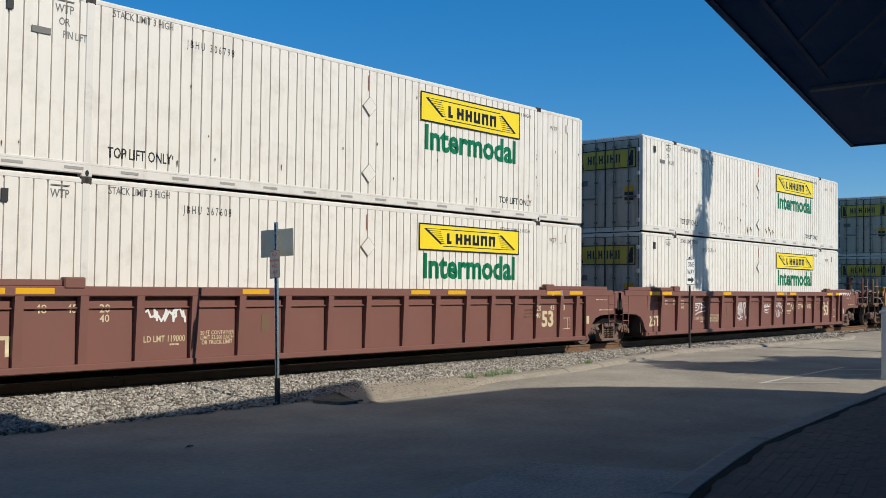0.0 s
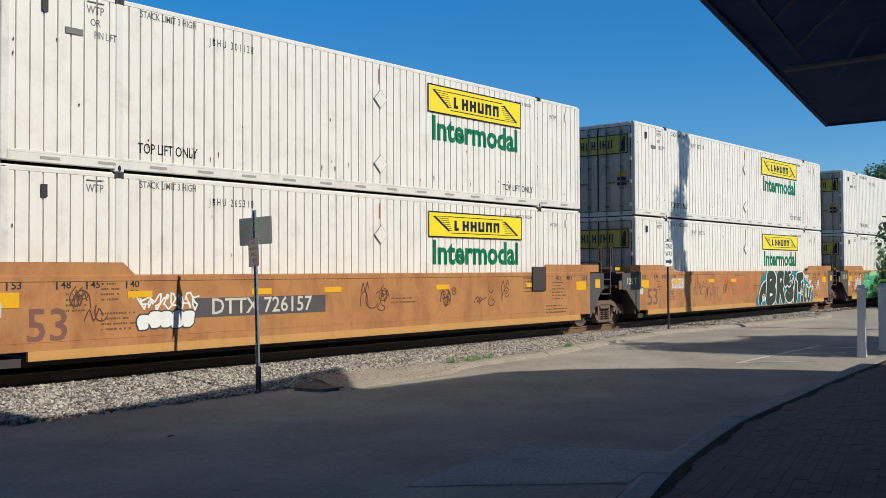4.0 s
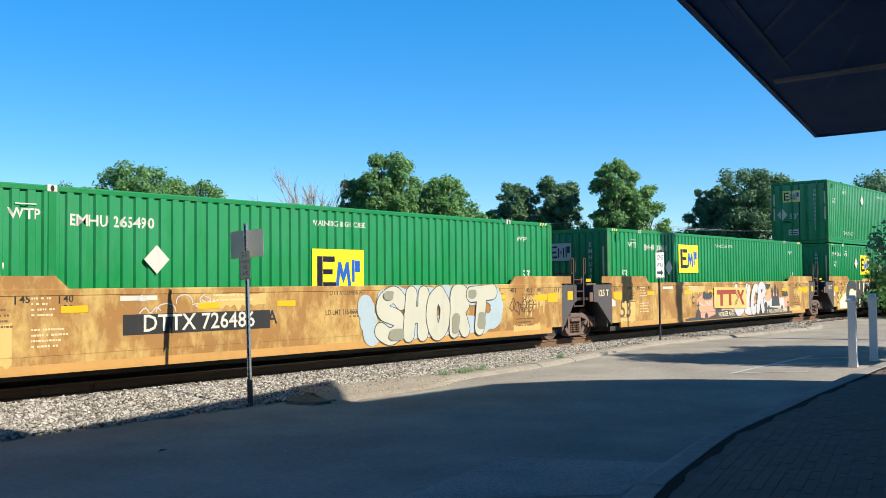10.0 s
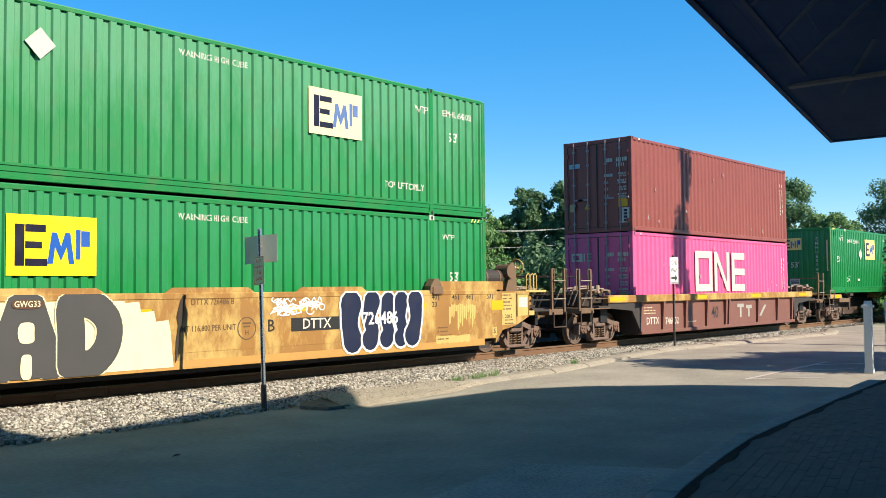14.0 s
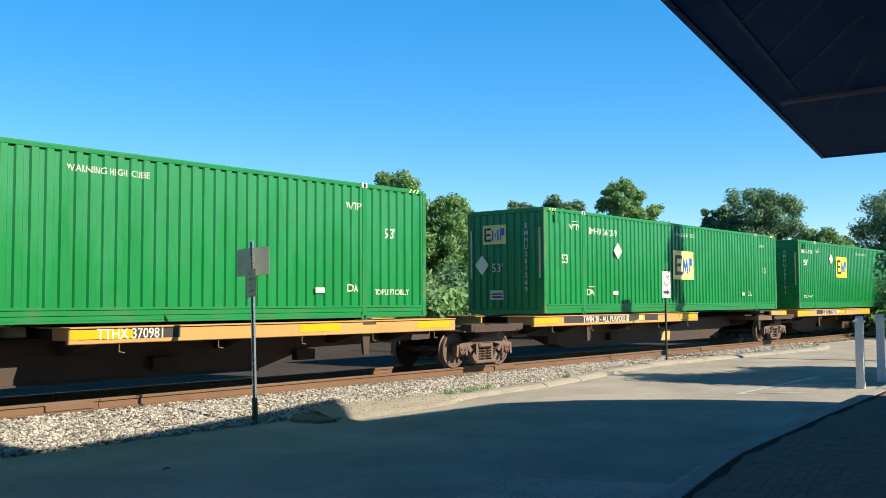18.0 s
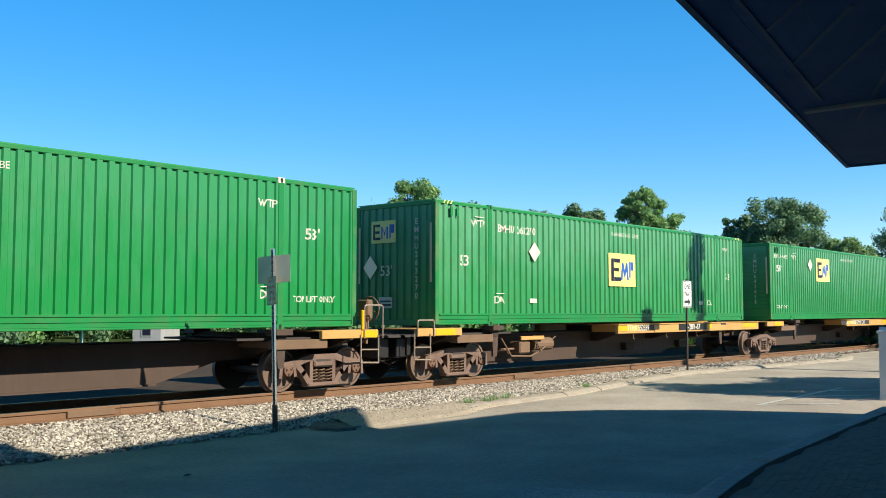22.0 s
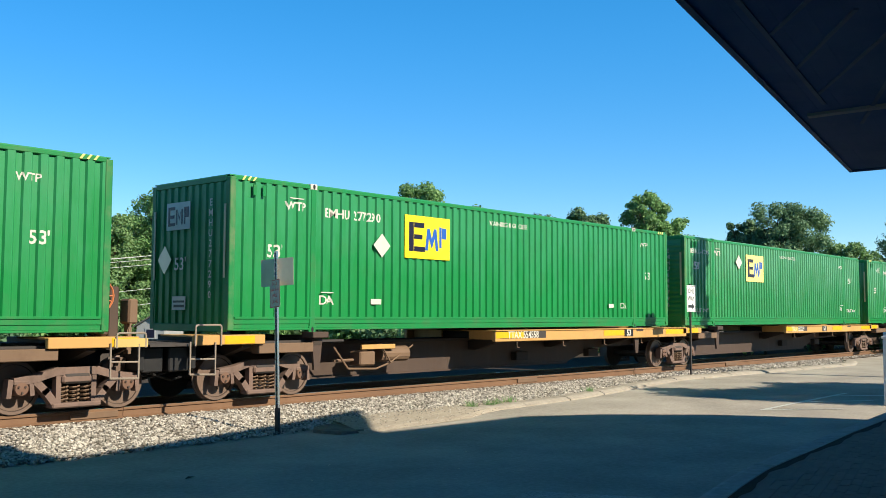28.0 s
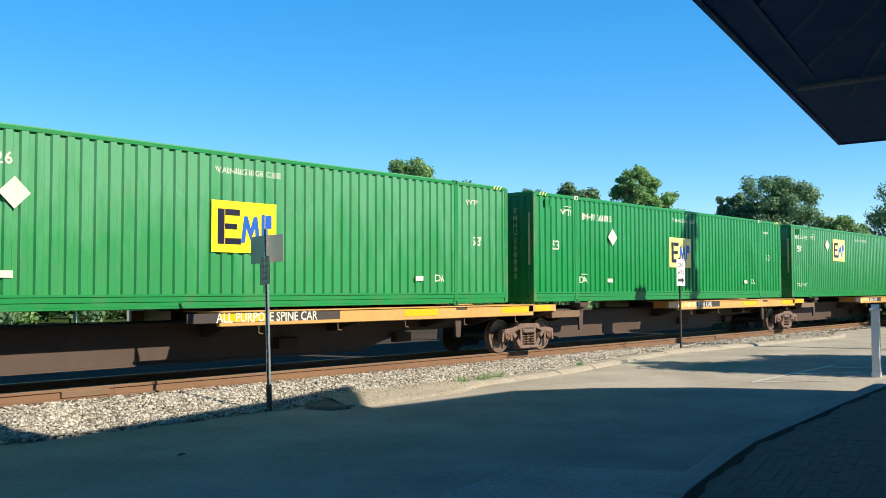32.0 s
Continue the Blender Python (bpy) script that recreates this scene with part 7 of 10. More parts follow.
def spine_unit(u, side, truck_x, free_left=False, free_right=False, trailing=None, words="", word2="", gear=False):
    """Skeleton spine unit: a deep centre beam with side support rails; side: where the long rail lies."""
    L = 16.154
    root = rail_unit("spine_car", "brown skeleton spine car with orange-tan side rail, dusty trucks", u, "spine cars of the train")
    mb = MB()
    mb.prism([(-1.3, 0.95), (L + 1.3, 0.95), (L + 1.3, 0.70), (L - 2.6, 0.64), (L - 4.0, 0.26), (2.5, 0.26), (1.3, 0.64), (-1.3, 0.70)], -0.26, 0.26, "y")
    part("centre_beam", mb, FRAME_BROWN, root, "deep rusty fish-belly centre beam")
    part("beam_cap", MB().box(-1.3, L + 1.3, -0.46, 0.46, 0.95, 1.02, 0.01), SOOT, root, "beam top flange")
    part("lower_flange", MB().box(2.5, L - 4.0, -0.32, 0.32, 0.235, 0.27), FRAME_BROWN, root, "lower flange")
    for x in (0.35, 2.03, L - 2.03, L - 0.35) + ((5.2, 8.4) if side == "L" else (8.0, 11.2)):
        mb = MB().prism([(-1.40, 1.16), (1.40, 1.16), (1.40, 0.98), (0.5, 0.72), (-0.5, 0.72), (-1.40, 0.98)], x - 0.09, x + 0.09, "x")
        part("cross_arm", mb, SOOT, root, "tapered cross arm")
    for x in (2.03, L - 2.03):
        for s in (-1, 1):
            mb = MB().box(x - 0.2, x + 0.2, *sorted((s * 1.15, s * 1.5)), 1.12, 1.235, 0.01).prism([(x - 0.13, 1.12), (x + 0.13, 1.12), (x + 0.07, 0.5), (x - 0.07, 0.5)], *sorted((s * 1.33, s * 1.39)), "y")
            part("container_pedestal", mb, FRAME_BROWN, root, "container pedestal with locking head")
    a, b = (-0.78, 8.7) if side == "L" else (L - 8.7, L + 0.78)
    for s in (-1, 1):
        mb = MB().box(a, b, *sorted((s * HALF, s * (HALF - 0.10))), 0.94, 1.19, 0.012).box(a, b, *sorted((s * (HALF + 0.03), s * 0.42)), 1.19, 1.215, 0.006)
        for k in range(7):
            xk = a + 0.3 + k * (b - a - 0.6) / 6
            mb.box(xk - 0.03, xk + 0.03, *sorted((s * (HALF - 0.1), s * 0.45)), 0.98, 1.19)
        rail = part("side_rail", mb, TAN_RAIL, root, "orange-tan side rail")
        if s < 0:
            y = -HALF
            for x in (a + 0.62, b - 0.7, (a + b) / 2 + 0.6):
                part("reflector", MB().box(x - 0.6, x + 0.5, y - 0.006, y, 1.02, 1.17), YELLOW, rail, "yellow reflective strip")
            if words:
                xw = (a + b) / 2 - 0.7 if side == "L" else a + 1.1
                wd = 0.085 * len(words)
                part("word_panel", MB().box(xw - wd, xw + wd, y - 0.003, y, 1.01, 1.18), DARK_CAR, rail, "dark lettering panel")
                letter(root, words, 0.25, xw, 1.09, y - 0.007, PRINT_W, 0.85, bold=0.02)
            if word2:
                xw = {"1-28/1-57": L - 4.2}.get(word2, 13.5 if u < 310 else 11.3)
                wd = 0.10 * len(word2) + 0.04
                part("word_panel", MB().box(xw - wd, xw + wd, y - 0.008, y - 0.004, 0.99, 1.18), BLACK, rail, "black lettering panel")
                letter(root, word2, 0.24, xw, 1.085, y - 0.011, PRINT_W, bold=0.03)
            for k in range(5):
                x = a + 0.9 + k * (b - a - 1.6) / 4
                mb = MB().tube([(x, y + 0.05, 1.0), (x, y + 0.05, 0.80), (x + 0.1, y + 0.05, 0.78)], 0.012, 5)
                part("tie_hook", mb, RUSTY, root)
    for xk in (a + 2.2, a + 5.6):
        part("beam_gusset", MB().box(xk, xk + 0.5, -0.44, -0.26, 0.40, 0.62, 0.01), SOOT, root, "sooty bracket on the beam")
    c, d = (L - 2.9, L + 0.4) if side == "L" else (-0.4, 2.9)
    part("walkway_plate", MB().box(c, d, -1.2, 1.2, 1.03, 1.07), DARK_CAR, root, "end plate")
    e0, e1 = (L - 1.1, L + 0.44) if side == "L" else (-0.82, 0.69)
    er = part("end_rail", MB().box(e0, e1, -HALF, -HALF + 0.1, 1.03, 1.20, 0.01).box(e0, e1, -HALF + 0.1, -0.42, 1.17, 1.20, 0.006), TAN_RAIL, root, "short tan end rail")
    ex = (L - 0.05, L + 0.40) if side == "L" else (-0.2, 0.45)
    part("reflector", MB().box(*ex, -HALF - 0.006, -HALF, 1.045, 1.185), YELLOW, er, "yellow reflective strip")
    pb = L - 1.55 if side == "L" else 1.25
    part("bolster_block", MB().box(pb - 0.65, pb + 0.65, -HALF + 0.06, -HALF + 0.3, 0.85, 1.03, 0.012).box(pb - 0.65, pb + 0.65, -HALF + 0.3, -0.3, 0.88, 1.0), RUSTY, root, "tan bolster end block")
    # brake gear half way along
    if gear:
        mb = MB().cyl((4.3, -0.75, 0.72), (5.15, -0.75, 0.72), 0.17, n=14).box(3.6, 4.05, -0.95, -0.6, 0.50, 0.8, 0.03).cyl((3.55, -0.78, 0.62), (3.0, -0.78, 0.62), 0.03, n=8)
        mb.tube([(2.9, -0.9, 0.9), (3.3, -0.9, 0.45), (4.1, -0.9, 0.42), (4.6, -0.9, 0.55)], 0.022).tube([(4.2, -0.95, 0.95), (4.5, -0.95, 0.55), (5.3, -0.85, 0.9)], 0.018)
        part("brake_gear", mb, RUSTY, root, "air tank, cylinder and brake pipes")
        part("gear_guard", MB().box(3.6, 4.6, -1.0, -0.94, 0.84, 0.94, 0.01), TAN_RAIL, root, "tan guard bar over the brake gear")
    if words.startswith("TWIN"):
        part("touch_up", MB().prism([(8.46, 0.275), (9.06, 0.275), (9.14, 0.62), (8.70, 0.62), (8.56, 0.45)], -0.266, -0.262, "y"), OVERSPRAY, root, "yellow touch-up paint on the beam")
        mk = MB()
        for k in (0, 0.36):
            mk.box(b - 1.35 + k, b - 1.05 + k, -HALF - 0.004, -HALF, 1.11, 1.15).box(b - 1.24 + k, b - 1.16 + k, -HALF - 0.004, -HALF, 0.99, 1.11)
        mk.prism([(b - 0.62, 1.15), (b - 0.54, 1.15), (b - 0.32, 0.99), (b - 0.40, 0.99)], -HALF - 0.004, -HALF, "y")
        part("rail_mark", mk, STENCIL, root, "brown block shapes on the rail")
    if truck_x < -1.5:
        mb = MB().box(truck_x - 1.1, truck_x + 1.2, -1.3, 1.3, 0.86, 0.90, 0.01).box(truck_x - 0.35, truck_x + 0.35, -1.2, 1.2, 0.72, 0.98, 0.02).box(truck_x - 0.9, truck_x + 0.8, -1.46, -1.40, 0.86, 1.04, 0.01)
        mb.box(truck_x - 1.0, truck_x - 0.45, -1.45, -1.1, 0.88, 1.06, 0.012).box(truck_x + 0.5, truck_x + 1.1, -1.45, -1.1, 0.90, 1.05, 0.012)
        part("joint_platform", mb, FRAME_BROWN, root, "rusty platform over the shared truck")
    truck(root, truck_x)
    if trailing is not None:
        truck(root, trailing)
    if free_left:
        end_platform(root, -1, -0.6, RUSTY, False, 0)
        side_steps(root, -0.82, -0.29, 1.38, GRAB)
    if free_right:
        end_platform(root, 1, L + 0.6, RUSTY, False, 0)
        tall = trailing == 15.75
        side_steps(root, L + 0.02, L + 0.54, 1.26 if tall else 1.70, GRAB)
        if tall:
            part("end_plate", MB().box(L - 0.02, L + 0.58, -HALF - 0.03, -HALF - 0.01, 1.03, 1.17, 0.004), OVERSPRAY, root, "pale stencilled end plate")
        else:
            part("yellow_post", MB().box(L - 0.05, L + 0.01, -HALF - 0.03, -HALF + 0.03, 1.2, 1.60, 0.008), YELLOW, root, "yellow painted post")
        o = (L + 0.62, -1.05, 1.62) if not tall else (L - 0.12, -1.18, 1.86)
        mb = MB()
        for k in range(16):
            p, q = 2 * math.pi * k / 16, 2 * math.pi * (k + 1) / 16
            rim = [(o[0] + (0.25 * math.cos(a_) if tall else 0), o[1] + (0 if tall else 0.27 * math.cos(a_)), o[2] + 0.26 * math.sin(a_)) for a_ in (p, q)]
            mb.tube(rim, 0.017, 5)
            if k % 3 == 0:
                mb.tube([o, rim[0]], 0.012, 5)
        part("brake_wheel", mb, FADED_RED if tall else RUSTY, root, "spoked hand brake wheel")
        if tall:
            part("brake_post", MB().box(L + 0.1, L + 0.28, -1.1, -0.95, 1.0, 2.02, 0.02).box(L - 0.2, L + 0.1, -1.12, -0.9, 1.2, 1.7, 0.04), FRAME_BROWN, root, "brown brake post with gear case")
        mb = MB().box(L + 0.40, L + 0.58, -1.2, -0.9, 1.40, 1.82, 0.03).box(L + 0.44, L + 0.52, -1.1, -1.0, 0.9, 1.45).tube([(L + 0.48, -1.15, 1.45), (L + 0.30, -1.3, 1.0), (L + 0.1, -1.2, 0.85)], 0.018)
        part("brake_stand", mb, RUSTY, root, "brake stand with gear case and chain")
    return root


Z_UP, Z_LOW = 4.585 + 1.58 - 2.905, 0.355
WHITES = [(6.585, "306798", "267608", True), (25.973, "273321", "269169", True), (49.344, "301128", "265310", True), (68.596, "232539", "295235", True), (87.754, "305018", "333788", False)]
for i, (u, n1, n2, word) in enumerate(WHITES):
    white_box(u, Z_LOW, False, n2, word)
    white_box(u, Z_UP, True, n1)
CAR_1 = brown_unit(6.585, "shared", "shared")
CAR_2 = brown_unit(25.973, "shared", "free")
TAN = "orange-tan smooth-sided well car with graffiti and yellow reflectors"
CAR_3 = tan_unit(49.344, ORANGE, "free", "shared", "DTTX 726157", None, 1, TAN, 4.85, 0.97)
CAR_4 = tan_unit(68.596, ORANGE, "shared", "shared", "", None, 2, TAN)
CAR_5 = tan_unit(87.754, ORANGE, "shared", "free", "DTTX 726157", None, 3, TAN, 11.6, 0.95)
GOLD = "weathered yellow-tan smooth-sided well car with graffiti"
CAR_6 = tan_unit(111.361, YELLOW_CAR, "free", "shared", "DTTX 726486", None, 4, GOLD, 4.65, 0.95)
CAR_7 = tan_unit(130.46, YELLOW_CAR, "shared", "shared", "", None, 5, GOLD)
CAR_8 = tan_unit(150.074, YELLOW_CAR, "shared", "free", "", None, 6, GOLD)
Z_S = 1.62 + 1.58 - 2.905
green_box(111.361, Z_S, "265490", "corr", 7.45, 1.08, False, None, 3.86, False)
green_box(130.46, Z_S, "300060", "corr", 4.6, 1.58, False, None, 3.86, False)
green_box(150.074, Z_LOW, "273863", "corr", 4.47, 1.49, False, None, 3.8, False, False, 2.02)
green_box(150.074, Z_UP, "645051", "door", 10.48, 1.46, True, GREEN_B, 4.97, False, True, 2.2)
forty_unit(173.47)


def trailing_end(root, L=16.154):
    """Brake gear, reservoir and stencilled plates on the last end of the yellow set."""
    y = -HALF
    part("stencil_plate", MB().box(L + 0.34, L + 0.90, y - 0.003, y + 0.004, 0.70, 1.48), OVERSPRAY, root, "pale panel with dark stencilled lines")
    stencil_block(root, L + 0.37, 1.41, 0.52, 5, y - 0.003, STENCIL, 41)
    letter(root, "L 200-S", 0.13, L + 0.55, 0.90, y - 0.004, PRINT_K)
    stencil_block(root, L + 0.45, 0.80, 0.42, 2, y - 0.003, STENCIL, 42)
    plate = part("service_plate", MB().box(L + 0.94, L + 1.45, y - 0.012, y + 0.004, 0.90, 1.46, 0.004), OVERSPRAY, root, "framed pale service plate")
    part("notice_panel", MB().box(L + 1.02, L + 1.36, y - 0.016, y - 0.010, 1.12, 1.36), PRINT_W, plate, "white faded notice")
    for q in ((L + 0.94, L + 1.45, 1.44, 1.475), (L + 0.94, L + 0.97, 0.90, 1.44), (L + 1.42, L + 1.45, 0.90, 1.44)):
        part("plate_edge", MB().box(q[0], q[1], y - 0.026, y - 0.012, q[2], q[3]), YELLOW_CAR, plate)
    part("stencil_square", MB().box(L - 0.05, L + 0.13, y - 0.003, y, 0.46, 0.66).box(L - 0.02, L + 0.10, y - 0.005, y - 0.003, 0.49, 0.63), OVERSPRAY, root, "pale stencilled square")
    letter(root, "5", 0.16, L + 0.04, 0.56, y - 0.008, PRINT_K)
    letter(root, "20", 0.17, L - 2.15, 1.24, y - 0.003, PRINT_K)
    stencil_block(root, L - 2.05, 0.70, 0.62, 4, y, STENCIL, 43)
    part("support_bracket", MB().prism([(L - 2.32, 1.50), (L - 1.88, 1.50), (L - 1.93, 1.66), (L - 2.02, 1.82), (L - 2.16, 1.82), (L - 2.30, 1.66)], y - 0.03, y + 0.16, "y").box(L - 2.24, L - 1.90, y - 0.06, y, 1.47, 1.64, 0.012), RUSTY, root, "rusty container support bracket")
    tank = MB().cyl((L + 0.02, -1.0, 1.86), (L + 0.86, -1.0, 1.86), 0.19, n=18)
    tank.cyl((L + 0.86, -1.0, 1.86), (L + 0.95, -1.0, 1.86), 0.19, 0.12, n=18).cyl((L + 0.02, -1.0, 1.86), (L - 0.07, -1.0, 1.86), 0.19, 0.12, n=18)
    reservoir = part("air_reservoir", tank, DARK_CAR, root, "sooty cylindrical air reservoir")
    for x in (L + 0.18, L + 0.70):
        part("strap", MB().box(x - 0.03, x + 0.03, -1.2, -0.8, 1.50, 1.70, 0.01).cyl((x - 0.025, -1.0, 1.86), (x + 0.025, -1.0, 1.86), 0.20, n=18), RUSTY, reservoir, "rusty strap")
    part("gear_plate", MB().prism([(L + 0.86, 1.50), (L + 1.34, 1.50), (L + 1.30, 2.05), (L + 1.22, 2.24), (L + 1.08, 2.22), (L + 1.0, 1.86)], -1.22, -1.12, "y").cyl((L + 1.0, -1.30, 2.02), (L + 1.0, -0.9, 2.02), 0.17, n=16), RUSTY, root, "rusty brake gear housing")
    o = (L + 1.42, -1.15, 2.12)
    wheel = MB()
    for i in range(20):
        a, b = 2 * math.pi * i / 20, 2 * math.pi * (i + 1) / 20
        wheel.tube([(o[0], o[1] + 0.21 * math.cos(a), o[2] + 0.21 * math.sin(a)), (o[0], o[1] + 0.21 * math.cos(b), o[2] + 0.21 * math.sin(b))], 0.017, 6)
    for i in range(5):
        a = 2 * math.pi * i / 5
        wheel.tube([o, (o[0], o[1] + 0.21 * math.cos(a), o[2] + 0.21 * math.sin(a))], 0.012, 5)
    wheel.cyl((o[0] - 0.14, o[1], o[2]), (o[0] + 0.04, o[1], o[2]), 0.04)
    part("brake_wheel", wheel, OVERSPRAY, root, "dirty yellow spoked hand brake wheel")
    for x in (L + 1.50, L + 1.68, L + 1.80):
        part("grab_iron", MB().tube([(x, -1.40, 1.5), (x, -1.40, 1.92), (x + 0.10, -1.40, 1.96), (x + 0.14, -1.40, 1.90), (x + 0.14, -1.40, 1.5)], 0.016, 6), OVERSPRAY, root, "pale yellow grab iron")
    part("crosswalk", MB().box(L + 1.42, L + 2.32, -1.45, 1.2, 1.48, 1.54, 0.01).box(L + 1.46, L + 1.75, -1.47, -1.2, 0.90, 1.02, 0.01), OVERSPRAY, root, "dirty yellow crosswalk and step")
    part("valve_box", MB().box(L + 1.5, L + 1.72, -1.40, -1.15, 1.06, 1.38, 0.02), YELLOW_CAR, root, "yellow valve box")


trailing_end(CAR_8)


def leading_end(root, mat):
    """Hatch, latch, stencilled plate and step-over plates on the leading end of a smooth-sided set."""
    y = -HALF
    plate = part("hatch", MB().box(-1.75, -1.07, y - 0.010, y + 0.004, 0.91, 1.51, 0.004), mat, root, "raised hatch plate")
    for q in ((-1.75, -1.07, 1.505, 1.525), (-1.75, -1.07, 0.895, 0.912), (-1.765, -1.748, 0.90, 1.52), (-1.072, -1.055, 0.90, 1.52)):
        part("hatch_edge", MB().box(q[0], q[1], y - 0.013, y, q[2], q[3]), STENCIL, plate)
    part("latch_box", MB().box(-1.46, -1.20, y - 0.03, y - 0.008, 1.27, 1.40, 0.008), RUSTY, plate, "small latch box")
    part("latch_plate", MB().box(-2.0, -1.84, y + 0.01, y + 0.05, 1.36, 1.58, 0.01).box(-1.97, -1.87, y + 0.004, y + 0.012, 1.42, 1.52), mat, root, "holed corner plate")
    if mat is YELLOW_CAR:
        part("reflector", MB().box(-1.74, -1.30, y - 0.016, y - 0.010, 1.03, 1.24), YELLOW, plate, "orange reflective panel")
        part("stencil_plate", MB().box(-1.03, -0.60, y - 0.003, y + 0.004, 0.90, 1.46), OVERSPRAY, root, "pale panel with dark stencilled lines")
        stencil_block(root, -1.0, 1.40, 0.38, 6, y - 0.003, STENCIL, 61)
        part("touch_up", MB().box(0.22, 0.75, y - 0.003, y, 1.05, 1.45), OVERSPRAY, root, "pale yellow painted square")
    tag = part("white_tag", MB().box(-0.28, -0.06, y - 0.008, y - 0.002, 0.93, 1.15), PRINT_W, root, "white tag in a pale ring")
    part("tag_print", MB().box(-0.20, -0.14, y - 0.010, y - 0.008, 0.98, 1.10), STENCIL, tag)
    for a, b in ((-1.92, -1.28), (-1.02, -0.62)):
        part("step_over_plate", MB().box(a, b, y + 0.01, y + 0.45, 1.735, 1.775, 0.008), GRAB, root, "worn pale step-over plate")
        for xx in (a + 0.08, b - 0.2):
            part("plate_bracket", MB().box(xx, xx + 0.12, y + 0.02, y + 0.05, 1.50, 1.735), mat, root)
    part("hose", MB().tube([(-2.55, y + 0.1, 1.28), (-2.25, y + 0.04, 1.22), (-2.0, y + 0.02, 1.0), (-1.82, y + 0.02, 0.86)], 0.024, 6), PIPE, root, "pale bent brake hose")


leading_end(CAR_3, ORANGE)
leading_end(CAR_6, YELLOW_CAR)


def end_print(r, x, p0, p1, z0, z1, mat, seed, split=True):
    """Rows of small characters, too fine to read, as bars on a door end."""
    rng = random.Random(seed)
    mb, p = MB(), p0
    if not split:
        mb.box(x - 0.004, x, p0, p1, z0, z1)
        return part("print_line", mb, mat, r, "printed mark")
    while p < p1 - 0.02:
        q = min(p1, p + rng.uniform(0.03, 0.055))
        mb.box(x - 0.004, x, p, q, z0, z1)
        p = q + rng.choice((0.014, 0.014, 0.04))
    return part("print_line", mb, mat, r, "small white printed line")


